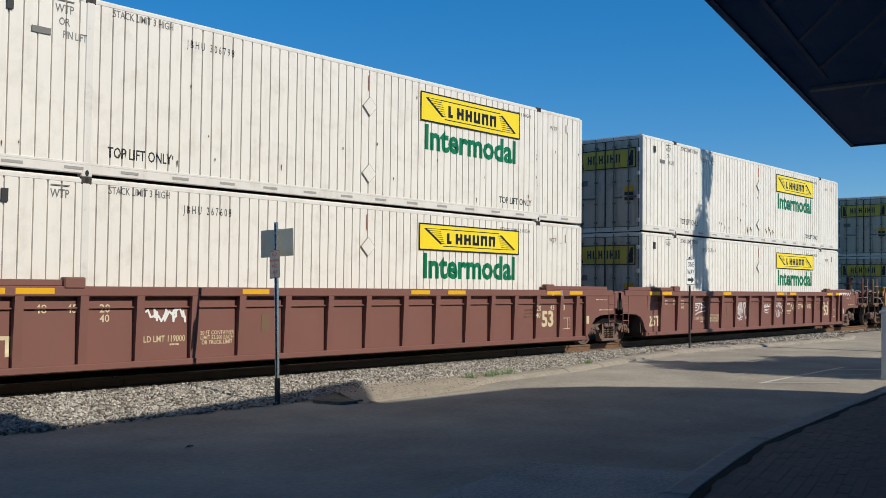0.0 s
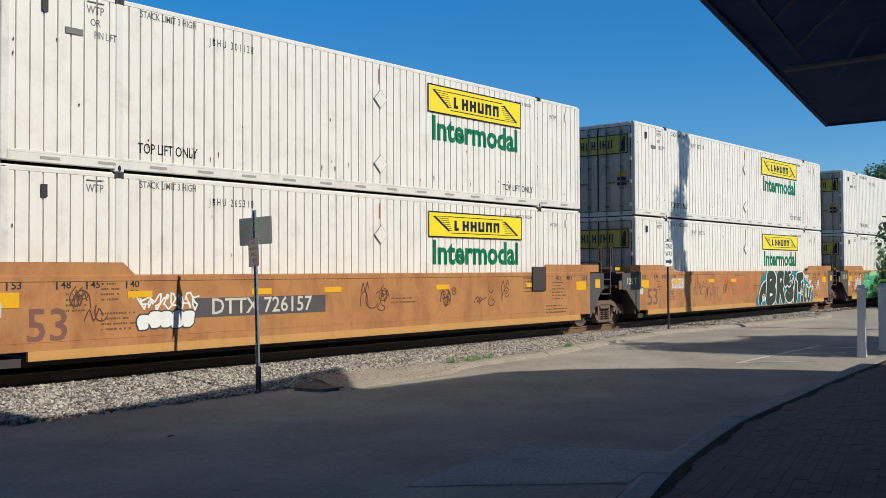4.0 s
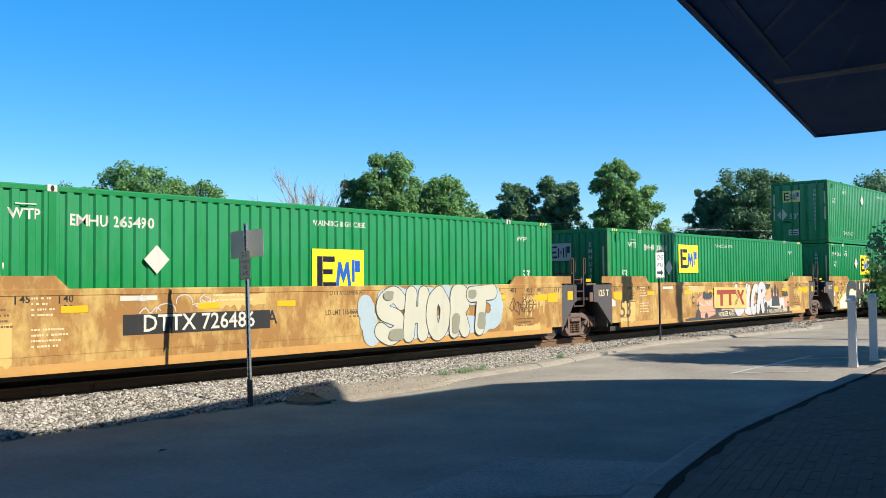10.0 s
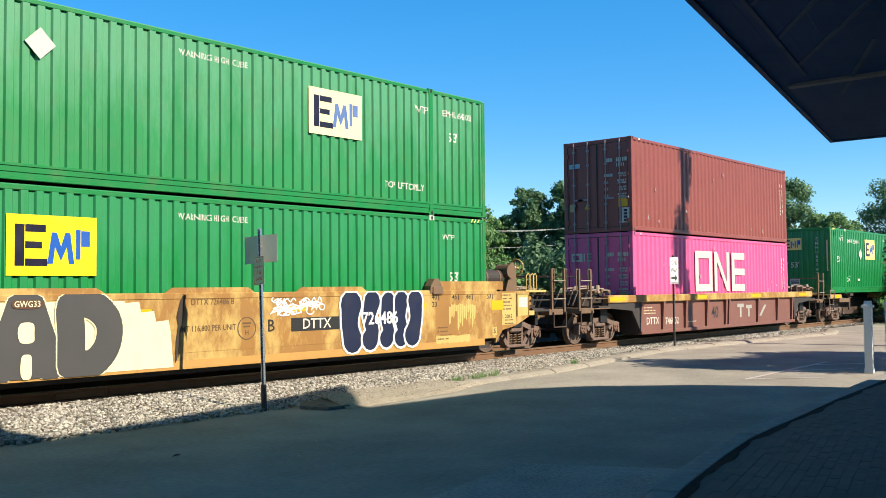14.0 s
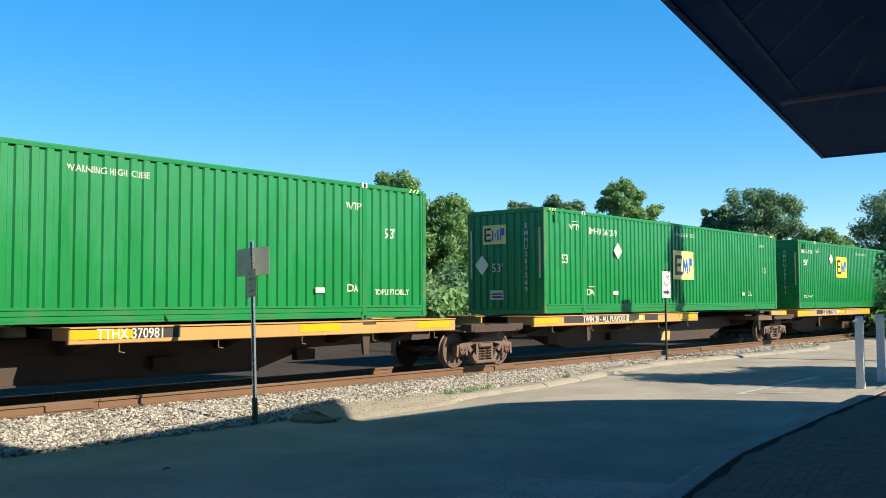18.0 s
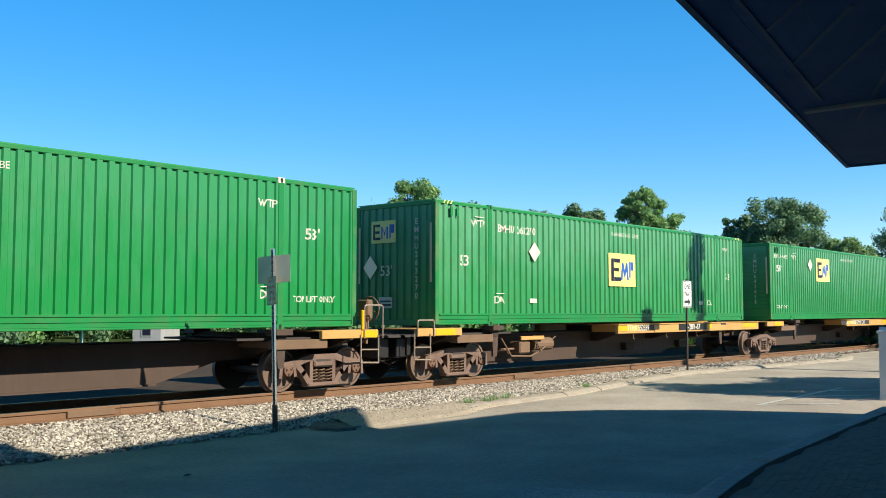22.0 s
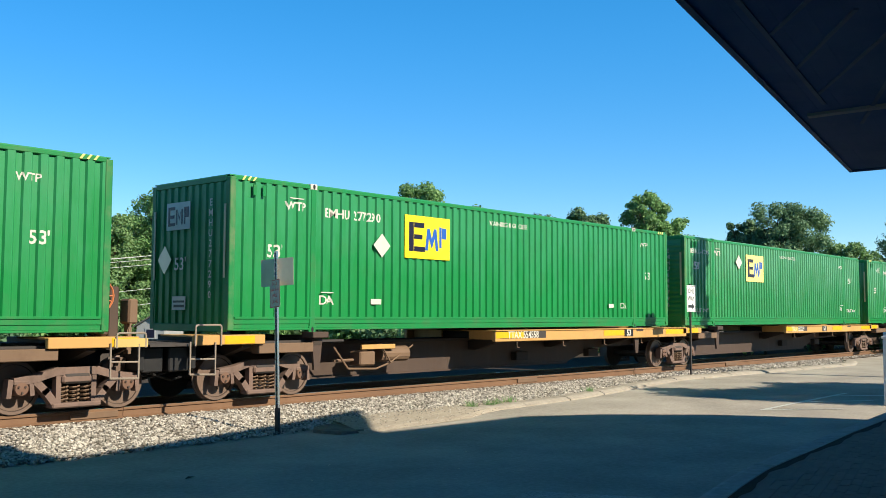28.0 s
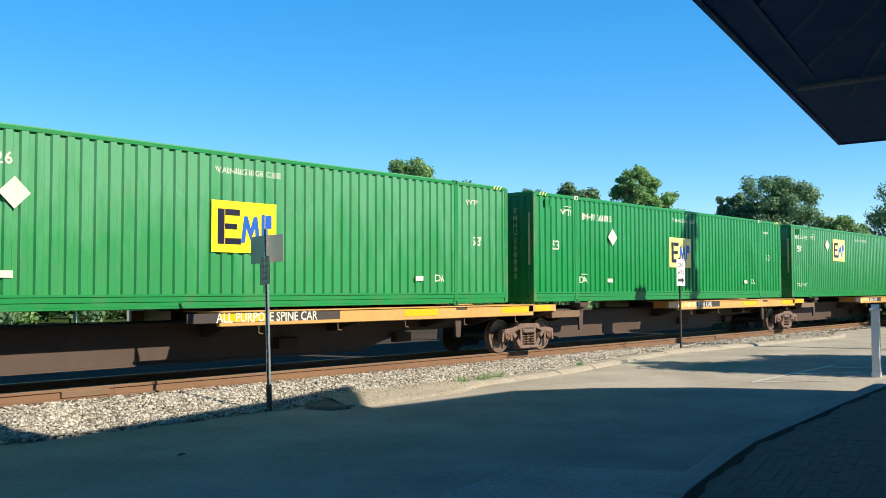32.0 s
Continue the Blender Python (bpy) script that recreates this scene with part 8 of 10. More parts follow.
def forty_box(zb, skin, label):
    L, W, H = 12.192, 2.438, 2.896
    r = container("shipping_container", label, 173.47, zb, L, W, H, skin, skin, STYLE_O, "door", 0.17)
    y = -W / 2 - 0.003
    rng = random.Random(len(label))
    for x in (5.45, 5.65):
        z = 2.3
        while z > 1.15:
            h = rng.uniform(0.09, 0.16)
            slab(r, "number_print", PRINT_W, x, x + 0.05, z - h, z, y)
            z -= h + rng.choice((0.02, 0.02, 0.10))
    for k in range(9):
        x, z = rng.uniform(-5.7, 5.6), rng.choice((rng.uniform(0.25, 0.6), rng.uniform(0.5, 2.6)))
        part("scrape", MB().prism([(x, z), (x + rng.uniform(0.03, 0.12), z - 0.02), (x + 0.05, z + rng.uniform(0.05, 0.22))], y - 0.001, y, "y"), PRINT_W if k < 3 else ROD_PALE, r, "small scraped patch")
    for x in (4.6, 4.4):
        slab(r, "number_print", PRINT_W, -L / 2 + 0.35 + (5 - x) * 0.2, -L / 2 + 0.40 + (5 - x) * 0.2, H - 0.09, H - 0.03, y)
    if skin is PINK:
        a, z0, h = 4.1 - L / 2, 1.05, 1.36
        g = MB()
        w = 1.28
        for q in ((a, a + w, z0, z0 + 0.24), (a, a + w, z0 + h - 0.24, z0 + h), (a, a + 0.24, z0 + 0.24, z0 + h - 0.24), (a + w - 0.24, a + w, z0 + 0.24, z0 + h - 0.24)):
            g.box(q[0], q[1], y - 0.004, y, q[2], q[3])
        b = a + 1.45
        g.box(b, b + 0.22, y - 0.004, y, z0, z0 + h).box(b + 0.98, b + 1.2, y - 0.004, y, z0, z0 + h)
        g.prism([(b + 0.22, z0 + h), (b + 0.98, z0 + 0.30), (b + 0.98, z0), (b + 0.22, z0 + h - 0.34)], y - 0.004, y, "y")
        c = b + 1.4
        for k in (0, 0.56, 1.12):
            g.box(c, c + 1.1, y - 0.004, y, z0 + k, z0 + k + 0.24)
        g.box(c, c + 0.24, y - 0.005, y - 0.001, z0, z0 + h)
        part("logo_wordmark", g, PRINT_W, r, "large white block shapes")
    x = -L / 2 - 0.008
    end_print(r, x, -0.56, -0.29, H - 0.74, H - 0.62, PRINT_W, 1)
    end_print(r, x, -1.06, -0.69, H - 0.74, H - 0.62, PRINT_W, 2)
    end_print(r, x, -0.96, -0.69, H - 0.90, H - 0.79, PRINT_W, 3)
    for k in range(4):
        z = H - 1.15 - 0.21 * k
        end_print(r, x, -0.56 + 0.16 * (k > 0), -0.26, z - 0.04, z + 0.05, PRINT_W, 10 + k)
        end_print(r, x, -1.03, -0.72, z + 0.015, z + 0.065, PRINT_W, 20 + k)
        end_print(r, x, -1.03, -0.74, z - 0.06, z - 0.01, PRINT_W, 30 + k)
    if skin is PINK:
        for a, b, c, d in ((0.58, 0.64, 0.62, 0.88), (0.30, 0.36, 0.62, 0.88), (0.36, 0.58, 0.62, 0.68), (0.36, 0.58, 0.82, 0.88)):
            end_print(r, x, a + 0.32, b + 0.32, H - d, H - c, PRINT_W, 0, False)
        for a in (0.32, 0.46, 0.56):
            end_print(r, x, a, a + 0.06, H - 0.88, H - 0.62, PRINT_W, 0, False)
        for c in (0.62, 0.72, 0.82):
            end_print(r, x, 0.24, 0.32, H - c - 0.06, H - c, PRINT_W, 0, False)
    else:
        end_print(r, x, 0.61, 1.0, H - 0.84, H - 0.70, PRINT_ICE, 0, False)
        end_print(r, x, 0.81, 1.0, H - 2.20, H - 1.96, PRINT_TAN, 0, False)
        part("warning_triangle", MB().prism([(0.26, H - 2.15), (0.46, H - 2.15), (0.36, H - 1.94)], x - 0.004, x, "x"), YELLOW, r, "yellow warning triangle")
    part("warning_plate", MB().box(x - 0.004, x, -1.07, -0.75, H - 2.13, H - 1.80), YELLOW, r, "yellow warning plate")
    part("sticker", MB().box(x - 0.004, x, -1.12, -0.86, H - 2.62, H - 2.16), PRINT_W, r, "white sticker with blue lettering bars")
    for k in range(4):
        part("sticker_print", MB().box(x - 0.007, x - 0.004, -1.05, -0.93, H - 2.28 - 0.1 * k, H - 2.21 - 0.1 * k), SPRAY_NAVY, r, "blue bar")
    return r


forty_box(0.38, PINK, "bright magenta 40-foot container with large white block shapes")
forty_box(0.38 + 2.896, MAROON, "maroon corrugated 40-foot container stacked on a magenta one")

SPINES = [  # u, rail side, number, end, logo at, logo z, pale, faded, placard at, words
    (190.412, "R", "650878", "corr", 4.70, 1.58, True, False, 3.97, "TTHX 370981"),
    (211.30, "L", "261269", "corr", 7.37, 1.07, True, False, 3.83, "TWIN 28 - ALL PURPOSE SPINE CAR"),
    (229.892, "L", "685791", "ribs", 4.61, 1.40, False, False, 3.92, "2-28/157   TTHX 370981"),
    (248.472, "R", "263270", "corr", 7.30, 1.06, True, True, 3.75, "TTHX 552359"),
    (267.0, "R", "643655", "ribs", 4.60, 1.56, True, True, 3.92, "ALL PURPOSE SPINE CAR"),
    (287.659, "L", "300102", "corr", 4.55, 1.60, False, False, 3.85, "TTHX 552359"),
    (306.124, "R", "277290", "corr", 4.55, 1.58, False, False, 3.85, "TTAX 554558"),
    (323.385, "R", "649796", "ribs", 4.50, 1.56, True, True, 3.90, "TTAX 552009"),
    (340.632, "R", "269926", "corr", 7.40, 1.05, False, True, 3.85, "ALL PURPOSE SPINE CAR"),
    (357.869, "R", "268885", "corr", 7.23, 1.05, True, False, 3.83, "ALL PURPOSE SPINE CAR"),
    (375.10, "R", "650418", "ribs", 4.60, 1.55, True, True, 3.90, "ALL PURPOSE SPINE CAR"),
    (392.35, "R", "270114", "corr", 4.60, 1.55, False, False, 3.90, "ALL PURPOSE SPINE CAR")]
Z_SP = 2.55 + 1.58 - 2.905
LEAD = {0: 1.05, 1: -2.3, 2: -2.15, 3: 1.0, 4: -0.2, 5: -2.1, 6: 1.0, 7: -0.1, 8: -0.05, 9: 0.05, 10: -0.1, 11: -0.1}
TRAIL = {2: 15.45, 5: 15.75}
for i, (u, side, num, end, lx, lz, pale, faded, dx, words) in enumerate(SPINES):
    green_box(u, Z_SP, num, end, lx, lz, pale, GREEN_B if faded else None, dx, end != "ribs", end == "ribs", 2.2 if end == "ribs" else (1.85 if lz < 1.3 else 1.80))
    spine_unit(u, side, LEAD[i], i in (0, 3, 6), i in (2, 5), TRAIL.get(i), words, {3: "1-28/1-57", 6: "53", 7: "53"}.get(i, ""), i in (3, 6))


# ---- sprayed pictures on the car sides: flat shapes on the steel ----
def layer(root, name, mat, polys, y, label=""):
    """One coat: a set of outlines (x, z) at depth y."""
    mb = MB()
    for k, q in enumerate(polys):
        mb.poly([(x, y - 0.00002 * k, z) for x, z in q])
    me = mb.mesh(name, mat)
    bm = bmesh.new()
    bm.from_mesh(me)
    bmesh.ops.triangulate(bm, faces=bm.faces)
    for f in bm.faces:
        f.normal_update()
        if f.normal.y > 0:
            f.normal_flip()
    bm.to_mesh(me)
    bm.free()
    return part(name, me, mat, root, label)


def ribbon(pts, w):
    """A stroke of width w along points, as small quads."""
    out = []
    for p, q in zip(pts, pts[1:]):
        p, q = Vector(p), Vector(q)
        d = q - p
        if d.length < 1e-6:
            continue
        d.normalize()
        n = Vector((-d.y, d.x)) * w / 2
        e = d * w * 0.3
        out.append([tuple(p - e + n), tuple(p - e - n), tuple(q + e - n), tuple(q + e + n)])
    return out


def glyph(rng, x0, x1, z0, z1, lump=0.14, lean=0.0, n=22):
    """A fat rounded shape filling a cell."""
    cx, cz, a, b = (x0 + x1) / 2, (z0 + z1) / 2, (x1 - x0) / 2, (z1 - z0) / 2
    ph = [rng.uniform(0, 6.28) for _ in range(3)]
    pts = []
    for i in range(n):
        t = 2 * math.pi * i / n
        k = 1 + lump * math.sin(2 * t + ph[0]) * 0.5 + lump * math.sin(3 * t + ph[1]) * 0.8 + lump * math.sin(5 * t + ph[2]) * 0.5
        c, s = math.cos(t), math.sin(t)
        x = a * k * math.copysign(abs(c) ** 0.6, c)
        z = b * math.copysign(abs(s) ** 0.6, s) * (0.92 + 0.08 * k)
        pts.append((cx + x + lean * z, cz + z))
    return pts


def grow(poly, d):
    cx = sum(p[0] for p in poly) / len(poly)
    cz = sum(p[1] for p in poly) / len(poly)
    out = []
    for x, z in poly:
        v = Vector((x - cx, z - cz))
        v += v.normalized() * d
        out.append((cx + v.x, cz + v.y))
    return out


def clamp(polys, lo=0.29, hi=1.50):
    return [[(x, min(hi, max(lo, z))) for x, z in q] for q in polys]


def piece(root, seed, x0, x1, z0, z1, count, fill, outline, back=None, lean=0.0, y=-HALF - 0.004, edge=0.05, holes=True, lump=0.14, marks=None):
    """A row of fat outlined shapes, with an optional cloud behind."""
    rng = random.Random(seed)
    w = (x1 - x0) / count
    cells = [glyph(rng, x0 + w * i - 0.06 * w, x0 + w * (i + 1) + 0.08 * w, z0 + rng.uniform(0, 0.06), z1 - rng.uniform(0, 0.08), lump, lean) for i in range(count)]
    if back:
        cloud = []
        n = 40
        for i in range(n):
            t = 2 * math.pi * i / n
            k = 1.06 + 0.05 * abs(math.sin(n * t / 6 + rng.uniform(0, 0.6)))
            cloud.append(((x0 + x1) / 2 + (x1 - x0) * 0.56 * k * math.copysign(abs(math.cos(t)) ** 0.55, math.cos(t)), (z0 + z1) / 2 + (z1 - z0) * 0.50 * k * math.copysign(abs(math.sin(t)) ** 0.55, math.sin(t))))
        layer(root, "graffiti_cloud", back, clamp([cloud]), y + 0.001, "sprayed background cloud")
    layer(root, "graffiti_outline", outline, clamp([grow(c, edge) for c in cells]), y - 0.001, "sprayed outline")
    for k, c in enumerate(cells):
        layer(root, "graffiti_shape", fill, clamp([grow(c, -edge * 0.35)]), y - 0.004 - 0.0002 * k, "sprayed fat rounded shape")
    if holes:
        hs = []
        for i in range(count):
            cx = x0 + w * (i + 0.5) + rng.uniform(-0.1, 0.1) * w
            for cz in ((z0 * 0.32 + z1 * 0.68), (z0 * 0.70 + z1 * 0.30))[: 1 + rng.randrange(2)]:
                hs.append(glyph(rng, cx - 0.13 * w, cx + 0.13 * w, cz - 0.12 * (z1 - z0), cz + 0.10 * (z1 - z0), 0.2, lean, 12))
            hs += ribbon([(cx + 0.22 * w, z0 + 0.05), (cx + 0.16 * w, z0 + 0.35 * (z1 - z0)), (cx + 0.24 * w, z0 + 0.45 * (z1 - z0))], edge * 0.8)
        layer(root, "graffiti_gap", outline, clamp(hs), y - 0.007, "sprayed inner lines")
    if marks:
        rb = []
        for i in range(count * 2):
            cx, cz = rng.uniform(x0, x1), rng.uniform(z0 + 0.2, z1 - 0.15)
            pts = [(cx + (0.02 + 0.022 * k) * math.cos(0.7 * k), cz + (0.02 + 0.018 * k) * math.sin(0.7 * k)) for k in range(11)]
            rb += ribbon(pts, 0.03)
        layer(root, "graffiti_swirl", marks, clamp(rb), y - 0.009, "sprayed swirls")


SKELETONS = ([(0.5, 0.5), (0.65, 0.6), (0.5, 0.75), (0.28, 0.55), (0.45, 0.22), (0.85, 0.35), (0.9, 0.8), (0.5, 1), (0.08, 0.75)],
             [(0.2, 1), (0.12, 0.5), (0.3, 0.05), (0.7, 0), (0.92, 0.3)],
             [(0.85, 1), (0.3, 0.72), (0.7, 0.5), (0.45, 0.3), (0.1, 0)],
             [(0, 0.2), (0.28, 0.9), (0.52, 0.2), (0.8, 0.95), (1, 0.5)],
             [(0.1, 1), (0.35, 0.6), (0.25, 0.1), (0.42, 0.5), (0.95, 0.85)],
             [(0.5, 1), (0.2, 0.5), (0.35, 0.05), (0.75, 0.1), (0.8, 0.5), (0.5, 0.7)],
             [(0.05, 0), (0.15, 0.7), (0.5, 1), (0.85, 0.7), (0.95, 0)])


def curve_through(pts, per=4):
    """A smooth line through points."""
    out = []
    n = len(pts)
    for i in range(n - 1):
        p0, p1, p2, p3 = (Vector(pts[max(0, min(n - 1, i + k))]) for k in (-1, 0, 1, 2))
        for k in range(per):
            t = k / per
            out.append(tuple(0.5 * ((2 * p1) + (p2 - p0) * t + (2 * p0 - 5 * p1 + 4 * p2 - p3) * t * t + (3 * p1 - p0 - 3 * p2 + p3) * t ** 3)))
    return out + [tuple(pts[-1])]


def fat_stroke(pts, widths):
    """Quads along a line with round dots at its points."""
    polys = []
    for (p, w), (q, v) in zip(zip(pts, widths), zip(pts[1:], widths[1:])):
        p_, q_ = Vector(p), Vector(q)
        d = q_ - p_
        if d.length < 1e-6:
            continue
        d.normalize()
        m = Vector((-d.y, d.x))
        polys.append([tuple(p_ + m * w / 2), tuple(p_ - m * w / 2), tuple(q_ - m * v / 2), tuple(q_ + m * v / 2)])
    for (x, z), w in zip(pts, widths):
        polys.append([(x + w / 2 * math.cos(0.5236 * k), z + w / 2 * math.sin(0.5236 * k)) for k in range(12)])
    return polys


def curls(root, seed, x0, x1, z0, z1, mat, w=0.014, count=9, y=-HALF - 0.004):
    """Thin faint loose curls of an old tag."""
    rng = random.Random(seed)
    rb = []
    for _ in range(count):
        sk = SKELETONS[rng.randrange(len(SKELETONS))]
        s, t = rng.uniform(0.18, 0.45) * min(1.0, (x1 - x0)), rng.uniform(0.25, 0.5) * (z1 - z0)
        a, b = rng.uniform(x0, x1 - s), rng.uniform(z0, z1 - t)
        rb += ribbon(curve_through([(a + s * p, b + t * q) for p, q in sk], 3), w)
    layer(root, "graffiti_tag", mat, clamp(rb), y, "thin looping tag")


def scribble(root, seed, x0, x1, z0, z1, mat, w=0.025, y=-HALF - 0.004, loops=7):
    """A quick looping tag."""
    rng = random.Random(seed)
    pts = []
    n = loops * 9
    a, b, c = rng.uniform(0.7, 1.3), rng.uniform(0, 6), rng.uniform(0.3, 0.5)
    hgt = [rng.uniform(0.35, 1.0) for _ in range(loops + 2)]
    for i in range(n + 1):
        t = i / n
        k = hgt[int(t * loops)]
        ph = 2 * math.pi * loops * t
        pts.append((x0 + (x1 - x0) * (t + 0.5 / loops * math.sin(ph * a + b)), z0 + (z1 - z0) * (0.5 + 0.5 * k * math.cos(ph)) + 0.05 * math.sin(3 * ph)))
    layer(root, "graffiti_tag", mat, clamp(ribbon(pts, w)), y, "sprayed looping tag")


LETTERS = {   # centre lines of sprayed capitals in a unit box; True: swung, False: angular
    "A": (False, [(0.0, 0.0), (0.42, 1.0), (0.58, 1.0), (1.0, 0.0)], [(0.25, 0.36), (0.75, 0.36)]),
    "B": (True, [(0.1, 0.0), (0.12, 0.5), (0.1, 1.0), (0.65, 1.0), (0.85, 0.78), (0.3, 0.52), (0.85, 0.40), (1.0, 0.2), (0.6, 0.0), (0.1, 0.0)]),
    "C": (True, [(1.0, 0.90), (0.7, 1.0), (0.3, 0.98), (0.02, 0.72), (0.0, 0.3), (0.3, 0.0), (0.7, 0.0), (1.0, 0.10)]),
    "D": (True, [(0.08, 0.0), (0.08, 0.5), (0.08, 1.0), (0.6, 0.98), (0.98, 0.7), (0.95, 0.3), (0.6, 0.02), (0.08, 0.0)]),
    "H": (False, [(0.0, 0.0), (0.06, 1.0)], [(1.0, 0.0), (0.94, 1.0)], [(0.0, 0.48), (1.0, 0.48)]),
    "K": (False, [(0.05, 0.0), (0.05, 1.0)], [(0.95, 1.0), (0.15, 0.45), (1.0, 0.0)]),
    "L": (False, [(0.15, 1.0), (0.05, 0.05), (1.0, 0.0)]),
    "M": (False, [(0.0, 0.0), (0.12, 1.0), (0.5, 0.35), (0.88, 1.0), (1.0, 0.0)]),
    "N": (True, [(0.05, 0.0), (0.1, 0.6), (0.2, 0.95), (0.6, 1.0), (0.9, 0.75), (0.95, 0.3), (1.0, 0.0)]),
    "O": (True, [(0.5, 1.0), (0.05, 0.8), (0.0, 0.35), (0.4, 0.0), (0.9, 0.15), (1.0, 0.65), (0.5, 1.0)]),
    "P": (True, [(0.1, 0.0), (0.12, 0.5), (0.1, 1.0), (0.7, 1.0), (0.95, 0.76), (0.7, 0.5), (0.15, 0.48)]),
    "R": (True, [(0.1, 0.0), (0.12, 0.5), (0.1, 1.0), (0.7, 1.0), (0.92, 0.76), (0.55, 0.52), (0.75, 0.25), (1.0, 0.0)]),
    "S": (True, [(1.0, 0.82), (0.6, 1.0), (0.1, 0.85), (0.1, 0.6), (0.85, 0.42), (0.95, 0.15), (0.5, 0.0), (0.0, 0.15)]),
    "T": (False, [(0.0, 0.94), (1.0, 1.0)], [(0.5, 0.97), (0.45, 0.0)]),
    "U": (True, [(0.0, 1.0), (0.05, 0.35), (0.4, 0.0), (0.85, 0.2), (1.0, 1.0)]),
    "Z": (False, [(0.1, 0.9), (1.0, 1.0), (0.0, 0.08), (0.95, 0.0)])}
SPRAY_Y = -HALF - 0.0135     # just clear of the top chord and sill


def fat_word(root, cells, fill, outline, fat, edge, y=SPRAY_Y, lean=0.0, squash=1.0, shine=None):
    """Fat sprayed capitals, each outlined over the one before; cells: (letter, x0, x1, z0, z1)."""
    for i, (ch, x0, x1, z0, z1) in enumerate(cells):
        swung, *strokes = LETTERS[ch]
        h = fat / 2
        lines = []
        for st in strokes:
            pts = [(x0 + h + (x1 - x0 - fat) * p + lean * (q - 0.5) * (z1 - z0), z0 + h * squash + (z1 - z0 - fat * squash) * q) for p, q in st]
            lines.append(curve_through(pts, 5) if swung else pts)
        yy = y - 0.004 * i
        layer(root, "graffiti_outline", outline, clamp([q for ln in lines for q in fat_stroke(ln, [fat + 2 * edge] * len(ln))], 0.27, 1.555), yy, "sprayed outline")
        layer(root, "graffiti_letter", fill, clamp([q for ln in lines for q in fat_stroke(ln, [fat] * len(ln))], 0.27, 1.555), yy - 0.002, "fat sprayed letter")
        if shine:
            ln = lines[0]
            a = max(0, len(ln) // 2 - 3)
            layer(root, "graffiti_shine", shine, clamp(ribbon([(p - fat * 0.22, q + fat * 0.18) for p, q in ln[a:a + 5]], 0.03)), yy - 0.003, "sprayed light line")


def cloud(root, mat, y, spine, width, label="sprayed background cloud"):
    """A cloud of overlapping dots along a line."""
    layer(root, "graffiti_cloud", mat, clamp(fat_stroke(curve_through(spine, 3), [width * (0.9 + 0.2 * math.sin(2.4 * k)) for k in range(3 * (len(spine) - 1) + 1)]), 0.27, 1.555), y, label)


def spiral(root, mat, x, z, r, y, turns=2.0, w=0.035):
    n = int(turns * 10)
    layer(root, "graffiti_swirl", mat, ribbon([(x + r * k / n * math.cos(6.283 * turns * k / n), z + r * k / n * math.sin(6.283 * turns * k / n)) for k in range(n + 1)], w), y, "sprayed spiral")


def star(root, mat, x, z, r, y):
    layer(root, "graffiti_star", mat, [[(x + r * (1 if k % 2 == 0 else 0.45) * math.sin(math.pi * k / 5 + 0.15), z + r * (1 if k % 2 == 0 else 0.45) * math.cos(math.pi * k / 5 + 0.15)) for k in range(10)]], y, "sprayed star")


def bat(x, z, w):
    """Outline of a bat with scalloped wings."""
    half = [(0, 0.12), (0.05, 0.24), (0.10, 0.14), (0.25, 0.26), (0.42, 0.22), (0.5, -0.10), (0.40, 0.0), (0.33, -0.12), (0.24, -0.02), (0.15, -0.14), (0.06, -0.08)]
    return [(x + p * w, z + q * w) for p, q in half] + [(x - p * w, z + q * w) for p, q in half[:0:-1]]


def gravestone(x, w, z0, z1, cross=False):
    out = [[(x, z0), (x + w, z0)] + [(x + w / 2 + w / 2 * math.cos(a), z1 - w / 2 + w / 2 * math.sin(a)) for a in (0, 0.52, 1.05, 1.57, 2.09, 2.62, 3.14)]]
    if cross:
        m = x + w / 2
        out += [[(m - 0.025, z1 - 0.02), (m + 0.025, z1 - 0.02), (m + 0.025, z1 + 0.26), (m - 0.025, z1 + 0.26)], [(m - 0.11, z1 + 0.11), (m + 0.11, z1 + 0.11), (m + 0.11, z1 + 0.16), (m - 0.11, z1 + 0.16)]]
    return out


def hand_tag(root, strokes, x0, x1, z0, z1, mat, w, y):
    """A tag in quick single strokes, drawn in a unit box."""
    rb = []
    for st in strokes:
        rb += ribbon(curve_through([(x0 + (x1 - x0) * p, z0 + (z1 - z0) * q) for p, q in st], 4), w)
    layer(root, "graffiti_tag", mat, clamp(rb), y, "thin white hand-sprayed tag")


